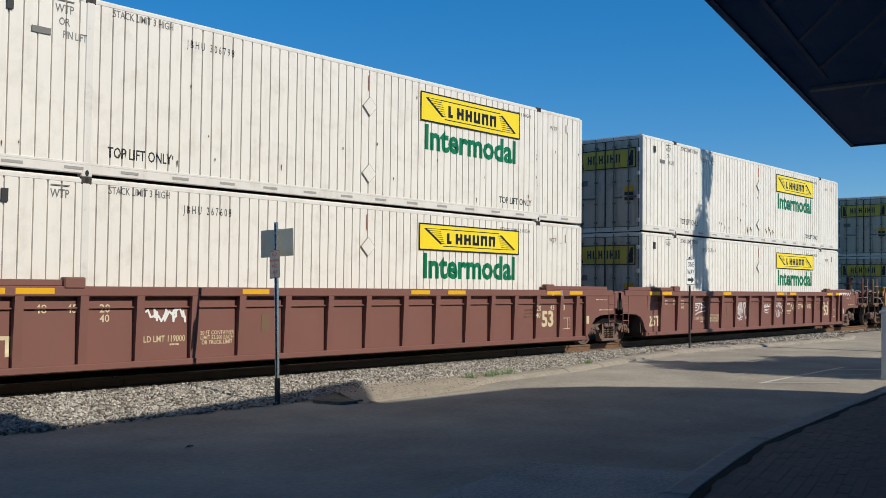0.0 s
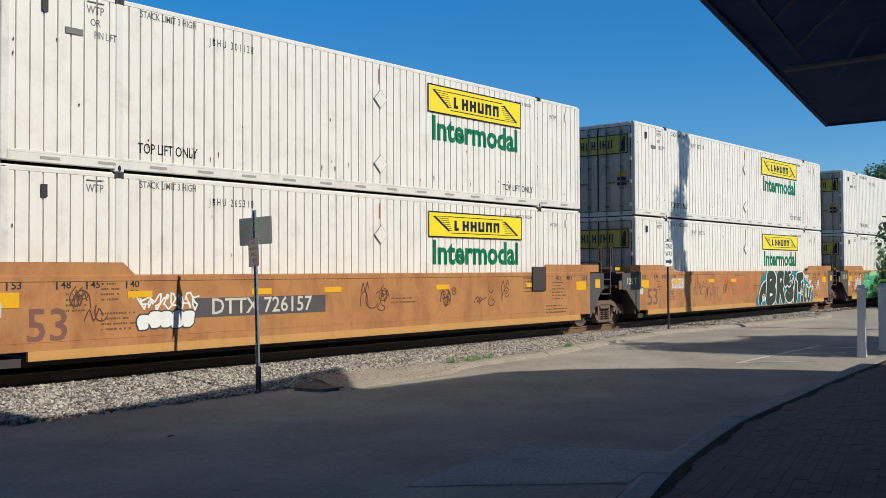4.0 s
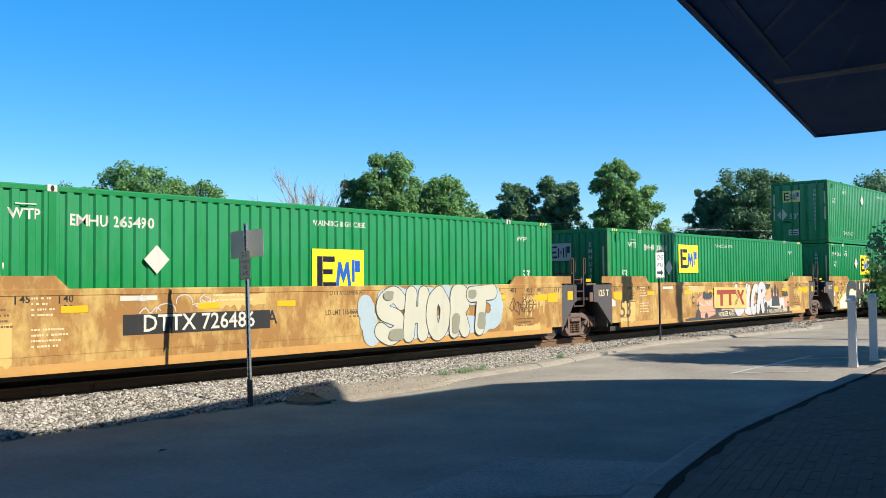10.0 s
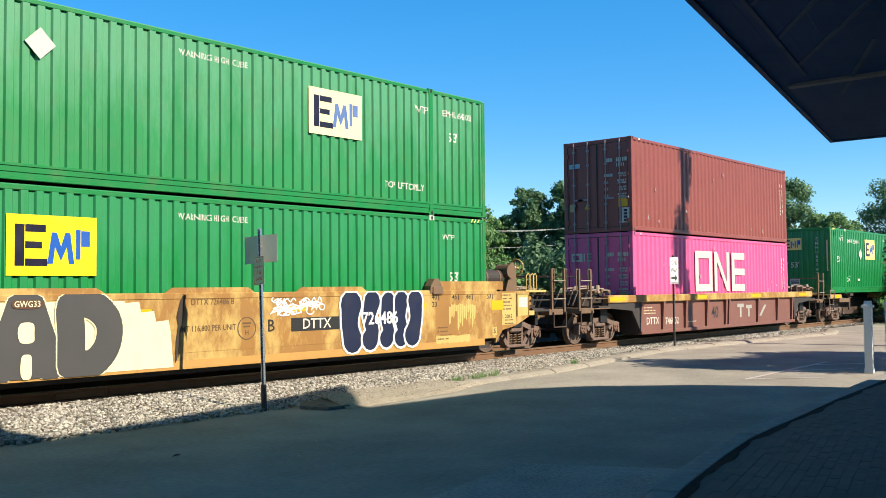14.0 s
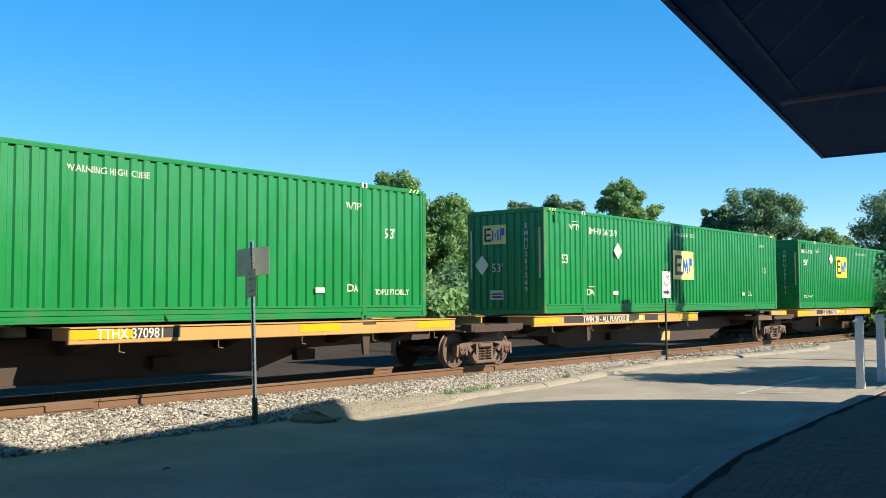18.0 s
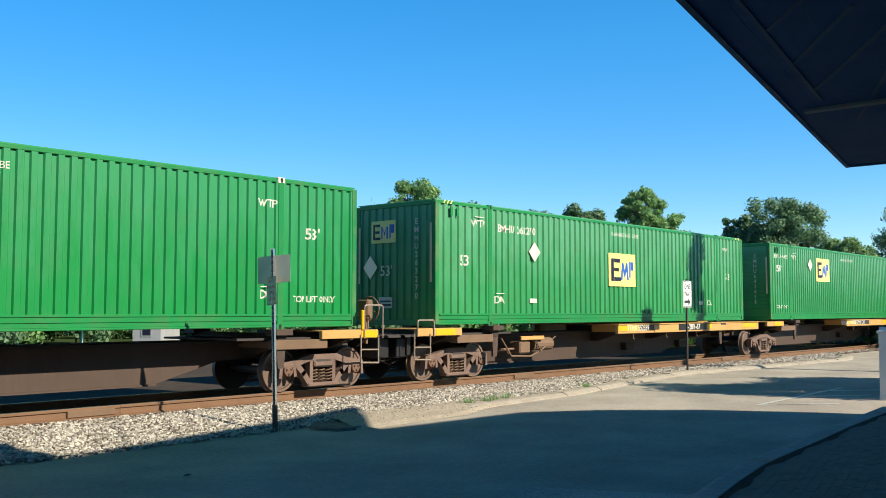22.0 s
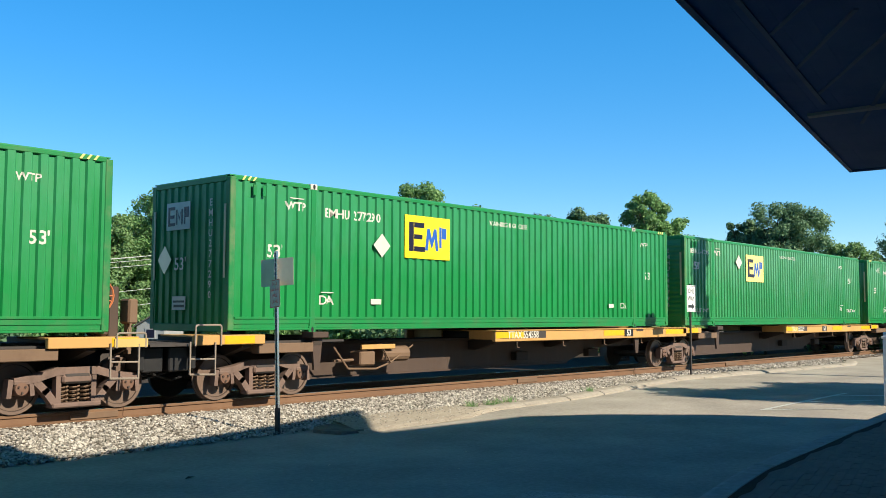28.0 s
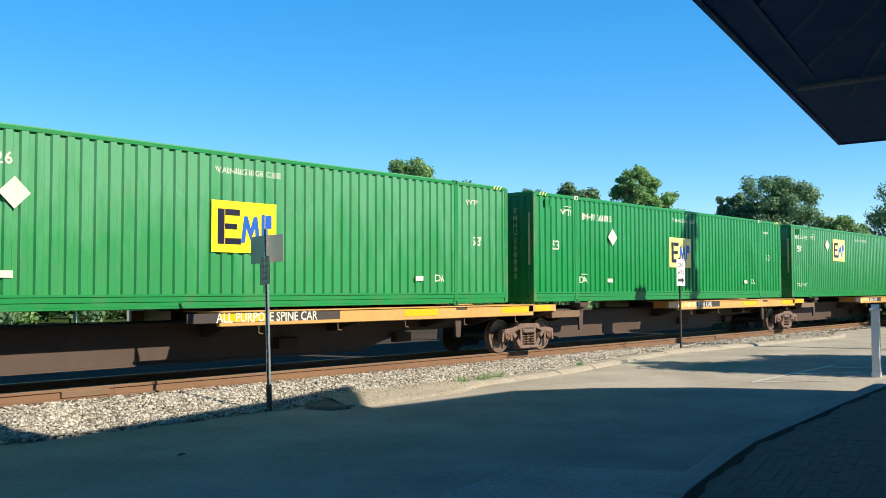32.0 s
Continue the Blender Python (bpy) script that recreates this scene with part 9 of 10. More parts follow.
def spray_brown():
    yb = -HALF + 0.113
    scribble(CAR_1, 1, 3.1, 3.8, 0.95, 1.15, SPRAY_WHITE, 0.035, yb, 5)
    hoop = [(0.30, 0.80), (0.12, 0.82), (0.0, 0.60), (0.08, 0.38), (0.28, 0.40), (0.36, 0.62), (0.30, 0.80)]
    hand_tag(CAR_2, [hoop, [(0.10, 0.60), (0.24, 0.62)], [(0.02, 0.95), (0.58, 1.0)], [(0.42, 0.96), (0.46, 0.40)], [(0.52, 0.95), (0.58, 0.25)], [(0.55, 0.90), (0.72, 0.72)], [(0.50, 0.58), (1.0, 0.66)], [(0.14, 0.02), (0.40, 0.22), (1.0, 0.36)]], 3.02, 4.02, 0.76, 1.14, SPRAY_WHITE, 0.032, yb)
    hand_tag(CAR_2, [[(0.05, 1.0), (0.10, 0.60), (0.0, 0.50)], [(0.14, 1.0), (0.20, 0.45), (0.02, 0.42)], [(0.0, 0.36), (0.16, 0.72), (0.20, 0.30)], [(0.26, 1.0), (0.30, 0.35), (0.44, 0.28), (0.50, 0.98)], [(0.32, 0.62), (0.50, 0.62)], [(0.40, 1.0), (0.42, 0.22)], [(0.55, 1.0), (0.58, 0.38), (0.74, 0.98)],
                         [(0.76, 0.45), (0.80, 0.92), (0.93, 0.95), (0.92, 0.74), (0.80, 0.62), (0.86, 0.26), (0.95, 0.10), (1.02, 0.22)], [(0.0, 0.20), (0.20, 0.12), (0.62, 0.22)], [(0.25, 0.0), (0.34, 0.08), (0.52, 0.06)]], 6.18, 6.92, 0.52, 1.15, SPRAY_WHITE, 0.028, yb)
    hand_tag(CAR_2, [[(0.0, 1.0), (0.06, 0.72), (0.14, 0.95), (0.2, 0.72), (0.28, 0.98)], [(0.36, 0.98), (0.36, 0.74), (0.5, 0.74), (0.5, 0.96)], [(0.58, 1.0), (0.58, 0.72), (0.95, 0.98)], [(0.0, 0.66), (0.9, 0.74)], [(0.08, 0.45), (0.7, 0.48)], [(0.0, 0.28), (0.3, 0.36), (0.64, 0.3)], [(0.1, 0.12), (0.4, 0.18), (0.62, 0.1)]], 8.42, 9.0, 0.70, 1.08, SPRAY_WHITE, 0.022, yb)
    hand_tag(CAR_2, [[(0.18, 0.98), (0.04, 0.86), (0.2, 0.76), (0.06, 0.66)], [(0.30, 1.0), (0.26, 0.70)], [(0.38, 0.66), (0.42, 1.0), (0.54, 0.68), (0.58, 1.0)], [(0.66, 1.0), (0.66, 0.64)], [(0.80, 0.95), (0.68, 0.80), (0.84, 0.62)], [(0.98, 0.82), (0.86, 0.66), (1.0, 0.48), (0.86, 0.30), (0.74, 0.36)], [(0.0, 0.0), (0.10, 0.52), (0.22, 0.10)], [(0.28, 0.54), (0.32, 0.08), (0.44, 0.14)], [(0.46, 0.50), (0.48, 0.06), (0.62, 0.26), (0.46, 0.50)]], 9.38, 10.08, 0.55, 1.13, SPRAY_WHITE, 0.026, yb)
    scribble(CAR_2, 30, 15.7, 17.0, 1.40, 1.56, SPRAY_WHITE, 0.035, -HALF - 0.006, 6)


def spray_orange():
    y = SPRAY_Y
    piece(CAR_3, 5, 2.2, 3.3, 0.60, 0.95, 5, SPRAY_WHITE, SPRAY_GREY, None, 0.1, edge=0.02, holes=False)
    scribble(CAR_3, 6, 2.2, 3.4, 0.95, 1.25, SPRAY_WHITE, 0.03)
    for k, (a, b, m) in enumerate(((0.9, 1.7, SPRAY_BROWN), (7.3, 8.3, SPRAY_BROWN), (9.8, 10.8, SPRAY_BROWN), (11.0, 12.6, SPRAY_BROWN))):
        curls(CAR_3, 40 + k, a, b, 0.75, 1.42, m, 0.02, 7)
    part("dark_plate", MB().box(13.5, 14.1, -HALF - 0.05, -HALF, 1.08, 1.70, 0.01), DARK_CAR, CAR_3, "dark square steel plate")
    # faded block mark, then the tall black piece with white edges on a teal cloud
    layer(CAR_4, "faded_mark", FADED_RED, [[(5.55, 1.16), (7.45, 1.10), (7.45, 1.32), (5.55, 1.38)], [(6.05, 0.62), (6.38, 0.62), (6.38, 1.16), (6.05, 1.16)], [(7.0, 0.60), (7.32, 0.60), (7.32, 1.12), (7.0, 1.12)],
                                           [(7.6, 1.34), (7.75, 1.34), (8.45, 0.66), (8.3, 0.66)], [(8.30, 1.34), (8.45, 1.34), (7.75, 0.66), (7.6, 0.66)]], -HALF - 0.0035, "faded red block shapes")
    cloud(CAR_4, SPRAY_TEAL, y + 0.001, [(8.75, 0.40), (8.95, 0.62), (9.15, 0.92), (9.35, 1.25), (9.8, 1.36), (10.6, 1.36), (11.5, 1.38), (12.4, 1.38), (13.0, 1.28), (13.5, 1.05), (13.9, 0.85), (14.2, 0.62), (14.25, 0.45)], 0.42)
    layer(CAR_4, "graffiti_cloud", SPRAY_TEAL, clamp([[(8.8, 0.29), (9.3, 1.1), (9.8, 1.45), (12.9, 1.42), (14.2, 0.6), (14.3, 0.29)]]), y + 0.0005, "sprayed background cloud")
    tail = curve_through([(9.75, 0.95), (9.35, 0.85), (9.02, 0.60), (8.92, 0.36)], 5)
    ws = [0.50, 0.50, 0.52, 0.54, 0.54, 0.54, 0.52, 0.50, 0.46, 0.42, 0.38, 0.34, 0.30, 0.26, 0.22, 0.20]
    layer(CAR_4, "graffiti_outline", SPRAY_WHITE, clamp(fat_stroke(tail, [w + 0.09 for w in ws]), 0.27), y, "sprayed white edge")
    layer(CAR_4, "graffiti_letter", SPRAY_BLACK, clamp(fat_stroke(tail, ws), 0.27), y - 0.002, "fat sprayed tail")
    fat_word(CAR_4, [("B", 9.45, 10.55, 0.31, 1.50), ("R", 10.45, 11.42, 0.31, 1.52), ("S", 11.40, 12.30, 0.36, 1.32), ("K", 11.25, 12.0, 0.98, 1.54), ("N", 12.25, 13.40, 0.30, 1.30), ("T", 12.5, 13.3, 0.72, 1.46)], SPRAY_BLACK, SPRAY_WHITE, 0.34, 0.05, y - 0.004, 0.12, 0.75)
    fat_word(CAR_4, [("U", 13.25, 13.75, 0.28, 0.98), ("U", 13.65, 14.1, 0.28, 0.88)], SPRAY_BLACK, SPRAY_WHITE, 0.17, 0.045, y - 0.030, 0.1)
    spiral(CAR_4, SPRAY_WHITE, 9.18, 0.58, 0.17, y - 0.034)
    spiral(CAR_4, SPRAY_WHITE, 13.05, 0.72, 0.17, y - 0.042)
    star(CAR_4, SPRAY_WHITE, 11.98, 1.30, 0.30, y - 0.034)
    star(CAR_4, SPRAY_BLACK, 11.98, 1.30, 0.21, y - 0.036)
    for k, (a, b, lo, hi, w) in enumerate(((13.35, 13.95, 1.22, 1.40, 0.028), (13.75, 14.3, 1.02, 1.18, 0.028), (14.15, 14.5, 0.72, 0.98, 0.028), (14.85, 15.3, 0.80, 1.15, 0.022))):
        scribble(CAR_4, 54 + k, a, b, lo, hi, SPRAY_WHITE, w, y, 4)
    curls(CAR_4, 50, 3.2, 4.6, 0.5, 1.45, SPRAY_BROWN, 0.013, 8)
    for k in range(3):
        scribble(CAR_4, 52 + k, 1.9, 2.75, 1.02 + 0.11 * k, 1.10 + 0.11 * k, SPRAY_WHITE, 0.012, loops=8)
    curls(CAR_4, 57, 4.3, 7.0, 0.45, 1.40, SPRAY_BROWN, 0.012, 10)
    stencil_block(CAR_4, 6.7, 1.40, 1.3, 1, -HALF, STENCIL, 71)
    # green piece with pale tops
    cloud(CAR_5, SPRAY_GREEN, y + 0.001, [(2.05, 0.48), (2.1, 0.85), (2.4, 1.12), (3.0, 1.20), (3.8, 1.2), (4.6, 1.2), (5.4, 1.15), (5.95, 1.0), (6.05, 0.75), (5.6, 0.6), (4.8, 0.5), (3.8, 0.48), (2.9, 0.5), (2.4, 0.6)], 0.56, "jade sprayed ground")
    layer(CAR_5, "graffiti_cloud", SPRAY_DGREEN, clamp([[(2.3, 0.35), (2.2, 0.9), (2.9, 1.25), (5.4, 1.25), (6.1, 0.9), (5.9, 0.40)]]), y - 0.0002, "dark green sprayed ground")
    fat_word(CAR_5, [("Z", 1.80, 3.15, 0.30, 1.18), ("T", 2.65, 4.05, 0.32, 1.50), ("O", 3.62, 4.65, 0.32, 1.40), ("N", 4.45, 5.45, 0.32, 1.30), ("K", 5.20, 6.35, 0.34, 1.25)], SPRAY_GREEN, SPRAY_DGREEN, 0.36, 0.028, y - 0.001, 0.15, 0.8, SPRAY_MINT)
    layer(CAR_5, "graffiti_fill", SPRAY_MINT, clamp([[(2.75, 1.30), (3.1, 1.52), (3.9, 1.52), (4.0, 1.30)], [(4.2, 1.2), (4.5, 1.36), (4.9, 1.28), (4.95, 1.16)]], 0.27, 1.53), y - 0.026, "pale mint tops")
    fat_word(CAR_5, [("P", 5.08, 5.45, 1.02, 1.46), ("T", 5.40, 5.76, 1.04, 1.48), ("S", 5.72, 6.08, 0.98, 1.44)], SPRAY_MINT, SPRAY_DGREEN, 0.11, 0.022, y - 0.028, 0.2)
    for k, (a, b, lo, hi) in enumerate(((3.8, 4.1, 0.40, 0.55), (4.35, 4.75, 0.45, 0.62), (4.9, 5.4, 0.42, 0.60), (5.55, 5.95, 0.70, 0.98))):
        scribble(CAR_5, 90 + k, a, b, lo, hi, SPRAY_MINT, 0.018, y - 0.030, 4)
    fat_word(CAR_5, [("S", 6.95, 7.65, 0.62, 1.42), ("M", 7.55, 8.45, 0.82, 1.46), ("A", 8.30, 9.10, 0.80, 1.46), ("S", 8.95, 9.65, 0.74, 1.46)], ORANGE, SPRAY_BROWN, 0.19, 0.03, y, 0.15)
    curls(CAR_5, 61, 10.1, 12.6, 1.16, 1.45, SPRAY_BROWN, 0.018, 12)
    letter(CAR_5, "FACE", 0.46, 10.45, 0.62, y, SPRAY_BROWN, 1.15, bold=0.012)
    scribble(CAR_5, 63, 0.85, 1.7, 0.60, 1.4, SPRAY_WHITE, 0.028, loops=8)
    scribble(CAR_5, 64, 6.35, 6.75, 0.45, 0.95, SPRAY_WHITE, 0.022, loops=4)


def spray_gold():
    y = SPRAY_Y
    cloud(CAR_6, SPRAY_ICE, y + 0.001, [(8.75, 1.15), (8.85, 0.80), (8.95, 0.55), (9.6, 0.62), (10.5, 0.6), (11.5, 0.6), (12.5, 0.62), (13.2, 0.7), (13.35, 1.0), (13.2, 1.3), (12.2, 1.3), (11.0, 1.3), (10.0, 1.3), (9.3, 1.28)], 0.50, "icy pale sprayed ground")
    fat_word(CAR_6, [("S", 9.05, 10.02, 0.31, 1.50), ("H", 9.95, 10.78, 0.34, 1.50), ("O", 10.70, 11.52, 0.34, 1.50), ("R", 11.48, 12.28, 0.36, 1.50), ("T", 12.10, 13.30, 0.38, 1.52)], SPRAY_PALE, SPRAY_GREY, 0.36, 0.022, y, 0.06, 0.8)
    layer(CAR_6, "graffiti_fill", SPRAY_OLIVE, clamp([glyph(random.Random(k), a, b, lo, hi, 0.1, 0.05, 16) for k, (a, b, lo, hi) in enumerate(((9.45, 9.95, 0.36, 0.62), (9.3, 9.6, 1.24, 1.44), (11.58, 11.86, 0.42, 0.90), (12.55, 12.85, 0.48, 0.90), (12.2, 12.5, 1.22, 1.44)))]), y - 0.0225, "grey-olive shading")
    scribble(CAR_6, 70, 13.9, 14.9, 0.8, 1.2, SPRAY_BROWN, 0.025, loops=5)
    letter(CAR_6, "A", 0.36, 6.25, 0.97, -HALF - 0.004, PRINT_K)
    letter(CAR_6, "LD LMT 116 800 PER UNIT", 0.15, 8.35, 1.02, -HALF - 0.004, STENCIL, 0.85)
    letter(CAR_6, "DTTX 726486 A", 0.15, 8.2, 1.42, -HALF - 0.004, STENCIL, 0.9)
    letter(CAR_8, "B", 0.32, 9.36, 0.92, -HALF - 0.004, PRINT_K)
    letter(CAR_7, "C", 0.36, 5.2, 0.95, -HALF - 0.004, PRINT_K)
    # evening graveyard picture
    rng = random.Random(21)
    sunset = [(5.6, 0.32)] + [(5.5 + 8.4 * i / 14, 1.02 + 0.16 * math.sin(i * 1.3) + rng.uniform(-0.06, 0.06)) for i in range(15)] + [(14.0, 0.32)]
    layer(CAR_7, "graffiti_cloud", SPRAY_PINK, clamp([sunset]), -HALF - 0.003, "pink sprayed evening sky")
    glow = [(11.0, 0.55)] + [(11.0 + 2.4 * i / 8, 0.86 + 0.10 * math.sin(i * 1.9)) for i in range(9)] + [(13.5, 0.5)]
    layer(CAR_7, "graffiti_cloud", SPRAY_SILVER, clamp([glow]), -HALF - 0.0045, "pale sprayed glow")
    hill = [(4.6, 0.28)] + [(4.6 + 9.6 * i / 24, 0.34 + 0.05 * math.sin(i * 0.9) + (0.20 * math.sin(math.pi * (i - 4) / 7) if 4 < i < 11 else 0) + (0.26 * math.sin(math.pi * (i - 15) / 7) if 15 < i < 22 else 0)) for i in range(25)] + [(14.3, 0.28)]
    stones = gravestone(5.42, 0.34, 0.34, 0.64, True) + gravestone(6.1, 0.22, 0.34, 0.52) + gravestone(6.95, 0.50, 0.45, 0.86) + gravestone(11.35, 0.32, 0.40, 0.78) + gravestone(11.75, 0.14, 0.45, 0.65) + gravestone(13.1, 0.16, 0.45, 0.62) + gravestone(13.75, 0.20, 0.36, 0.58, True)
    castle = [[(12.10, 0.60), (12.95, 0.60), (12.85, 0.98), (12.20, 0.98)]]
    for tx, tw, th in ((12.18, 0.14, 1.14), (12.50, 0.18, 1.26), (12.78, 0.14, 1.12)):
        castle += [[(tx - tw / 2, 0.9), (tx + tw / 2, 0.9), (tx + tw / 2, th), (tx - tw / 2, th)], [(tx - tw * 0.75, th), (tx + tw * 0.75, th), (tx, th + 0.24)]]
    castle += [[(12.485, 1.46), (12.515, 1.46), (12.515, 1.56), (12.485, 1.56)]]
    layer(CAR_7, "graffiti_hill", SPRAY_GREY, clamp([hill] + stones + castle + [bat(6.32, 1.04, 0.80), bat(11.55, 1.36, 0.95), bat(13.55, 1.02, 0.60)], 0.28, 1.555), SPRAY_Y + 0.004, "dark hill, gravestones, castle and bats")
    fat_word(CAR_7, [("U", 8.45, 9.75, 0.32, 1.50), ("L", 9.55, 10.25, 0.32, 1.46), ("C", 10.05, 10.75, 0.34, 1.48), ("R", 10.60, 11.45, 0.34, 1.52)], SPRAY_SILVER, SPRAY_GREY, 0.30, 0.026, SPRAY_Y, 0.2)
    letter(CAR_7, "HALLOWEEN", 0.24, 6.2, 0.82, SPRAY_Y, SPRAY_CREAM, 0.75, bold=-0.01)
    letter(CAR_7, "MONSTER MASH...", 0.24, 7.9, 0.42, SPRAY_Y - 0.006, SPRAY_CREAM, 0.75, bold=0.006)
    letter(CAR_7, "...IT WAS A GRAVEYARD SMASH", 0.19, 12.6, 0.40, SPRAY_Y - 0.006, SPRAY_CREAM, 0.82, bold=0.006)
    layer(CAR_7, "logo_panel", LOGO_FADED, [[(6.8, 0.66), (9.6, 0.58), (9.6, 1.34), (6.8, 1.38)]], -HALF - 0.034, "yellow painted panel")
    mk = [[(7.02, 1.12), (8.62, 1.12), (8.62, 1.28), (7.02, 1.28)], [(7.30, 0.72), (7.52, 0.72), (7.52, 1.14), (7.30, 1.14)], [(8.02, 0.72), (8.24, 0.72), (8.24, 1.14), (8.02, 1.14)],
          [(8.72, 1.26), (8.92, 1.26), (9.42, 0.72), (9.22, 0.72)], [(9.2, 1.26), (9.42, 1.26), (9.14, 0.96), (9.06, 1.06)]]
    layer(CAR_7, "logo_wordmark", SPRAY_RED, mk, -HALF - 0.037, "red block shapes")
    layer(CAR_7, "logo_stripe", SPRAY_BROWN, ribbon([(8.52, 1.26), (8.78, 1.0), (8.52, 0.72)], 0.03) + ribbon([(8.62, 1.26), (8.88, 1.0), (8.62, 0.72)], 0.03), -HALF - 0.0375, "dark chevron lines")
    # grey capitals on ragged cream
    ragged = [(0.62, 0.30)] + [(0.62 + 0.19 * i + 0.10 * (i % 2), 0.62 + 0.08 * i + 0.10 * (i % 2)) for i in range(8)] + [(2.2, 1.44), (6.3, 1.44)] + [(6.35 + 0.14 * i + 0.10 * (i % 2), 1.40 - 0.08 * i + 0.10 * (i % 2)) for i in range(7)] + [(7.25, 0.30)]
    layer(CAR_8, "graffiti_cloud", SPRAY_CREAM, clamp([ragged]), SPRAY_Y + 0.002, "cream sprayed ground with ragged edges")
    fat_word(CAR_8, [("C", 1.60, 3.12, 0.28, 1.56), ("H", 3.04, 4.16, 0.28, 1.56), ("A", 4.06, 5.30, 0.28, 1.56), ("D", 5.12, 6.28, 0.28, 1.56)], SPRAY_GREY, SPRAY_CREAM, 0.46, 0.022, SPRAY_Y, 0.0, 0.72)
    layer(CAR_8, "graffiti_fill", SPRAY_BROWN, [glyph(random.Random(4), 4.46, 4.94, 1.34, 1.48, 0.05)], SPRAY_Y - 0.020, "small dark plaque")
    layer(CAR_8, "graffiti_fill", SPRAY_GREY, [[(4.22, 0.29), (5.14, 0.29), (4.86, 1.2), (4.50, 1.2)]], SPRAY_Y - 0.0105, "grey sprayed fill")
    layer(CAR_8, "graffiti_gap", SPRAY_CREAM, [glyph(random.Random(5), 4.56, 4.82, 0.82, 1.14, 0.05), glyph(random.Random(6), 4.60, 4.78, 0.28, 0.66, 0.05)], SPRAY_Y - 0.0215, "cream gaps in the letter")
    letter(CAR_8, "GWG33", 0.13, 4.70, 1.41, SPRAY_Y - 0.024, SPRAY_CREAM, 0.9)
    fat = [[(11.42, 1.28), (11.38, 0.9), (11.46, 0.56)], [(12.02, 1.34), (11.94, 1.05), (12.02, 0.75), (11.96, 0.56)], [(12.50, 1.32), (12.44, 0.98), (12.52, 0.66), (12.44, 0.56)], [(12.90, 1.34), (12.86, 1.0), (12.94, 0.7), (12.88, 0.56)], [(13.34, 1.34), (13.36, 0.95), (13.24, 0.6)]]
    wide = [[0.58, 0.46, 0.52], [0.46, 0.36, 0.42, 0.46], [0.42, 0.34, 0.36, 0.40], [0.42, 0.34, 0.36, 0.40], [0.46, 0.42, 0.48]]
    for k, (ln, ws) in enumerate(zip(fat, wide)):
        ln, n = curve_through(ln, 5), len(ln)
        ws = [ws[0] + (ws[-1] - ws[0]) * j / (len(ln) - 1) - 0.10 * math.sin(math.pi * j / (len(ln) - 1)) for j in range(len(ln))]
        layer(CAR_8, "graffiti_outline", SPRAY_WHITE, clamp([q for q in fat_stroke(ln, [w + 0.10 for w in ws])], 0.27, 1.555), SPRAY_Y - 0.003 * k, "white sprayed outline")
        layer(CAR_8, "graffiti_shape", SPRAY_NAVY, clamp(fat_stroke(ln, ws), 0.29, 1.53), SPRAY_Y - 0.003 * k - 0.0015, "navy sprayed fat shape")
    curls(CAR_8, 81, 9.25, 10.75, 1.10, 1.46, SPRAY_WHITE, 0.024, 30)
    letter(CAR_8, "DTTX 726486 B", 0.16, 8.06, 1.395, -HALF - 0.004, STENCIL, 0.85)
    letter(CAR_8, "LMT 116,800 PER UNIT", 0.145, 7.95, 0.93, -HALF - 0.004, STENCIL, 0.85)
    ring_ = [(8.80 + 0.20 * math.cos(6.283 * k / 24), 0.90 + 0.20 * math.sin(6.283 * k / 24)) for k in range(25)]
    layer(CAR_8, "stencil_ring", STENCIL, ribbon(ring_, 0.022), -HALF - 0.004, "stencilled ring")
    letter(CAR_8, "H", 0.13, 8.80, 0.82, -HALF - 0.004, STENCIL)
    slab(CAR_8, "stencil_bar", STENCIL, 8.70, 8.90, 0.98, 1.01, -HALF - 0.001)
    slab(CAR_8, "stencil_bar", STENCIL, 8.73, 8.87, 0.92, 0.95, -HALF - 0.001)
    # Cast shadow of the sign post, painted onto this car's side.
    strip = [(7.42, 1.50), (7.47, 1.52), (7.44, 1.10), (7.37, 0.80), (7.32, 0.42), (7.28, 0.36), (7.30, 0.75), (7.34, 1.0), (7.31, 1.15), (7.37, 1.38)]
    layer(CAR_8, "post_shadow_strip", SOOT, [strip], SPRAY_Y, "painted shadow of the sign post on the car side")
    curls(CAR_6, 83, 3.2, 5.2, 1.10, 1.45, SPRAY_SILVER, 0.02, 8)
    part("number_panel", MB().box(9.85, 11.1, -HALF - 0.003, -HALF, 0.80, 1.06), PRINT_K, CAR_8, "dark lettering panel")
    letter(CAR_8, "DTTX", 0.28, 10.5, 0.93, -HALF - 0.007, PRINT_W)
    letter(CAR_8, "726486", 0.36, 12.25, 0.98, SPRAY_Y - 0.018, SPRAY_WHITE, bold=0.02)
    for k, x in enumerate((4.1, 7.1, 10.0)):
        part("guide_plate", MB().prism([(x, 1.56), (x + 1.9, 1.56), (x + 1.75, 1.65), (x + 0.15, 1.65)], -HALF + 0.02, -HALF + 0.05, "y"), YELLOW_CAR, CAR_8, "low guide plate")


spray_brown()
spray_orange()
spray_gold()


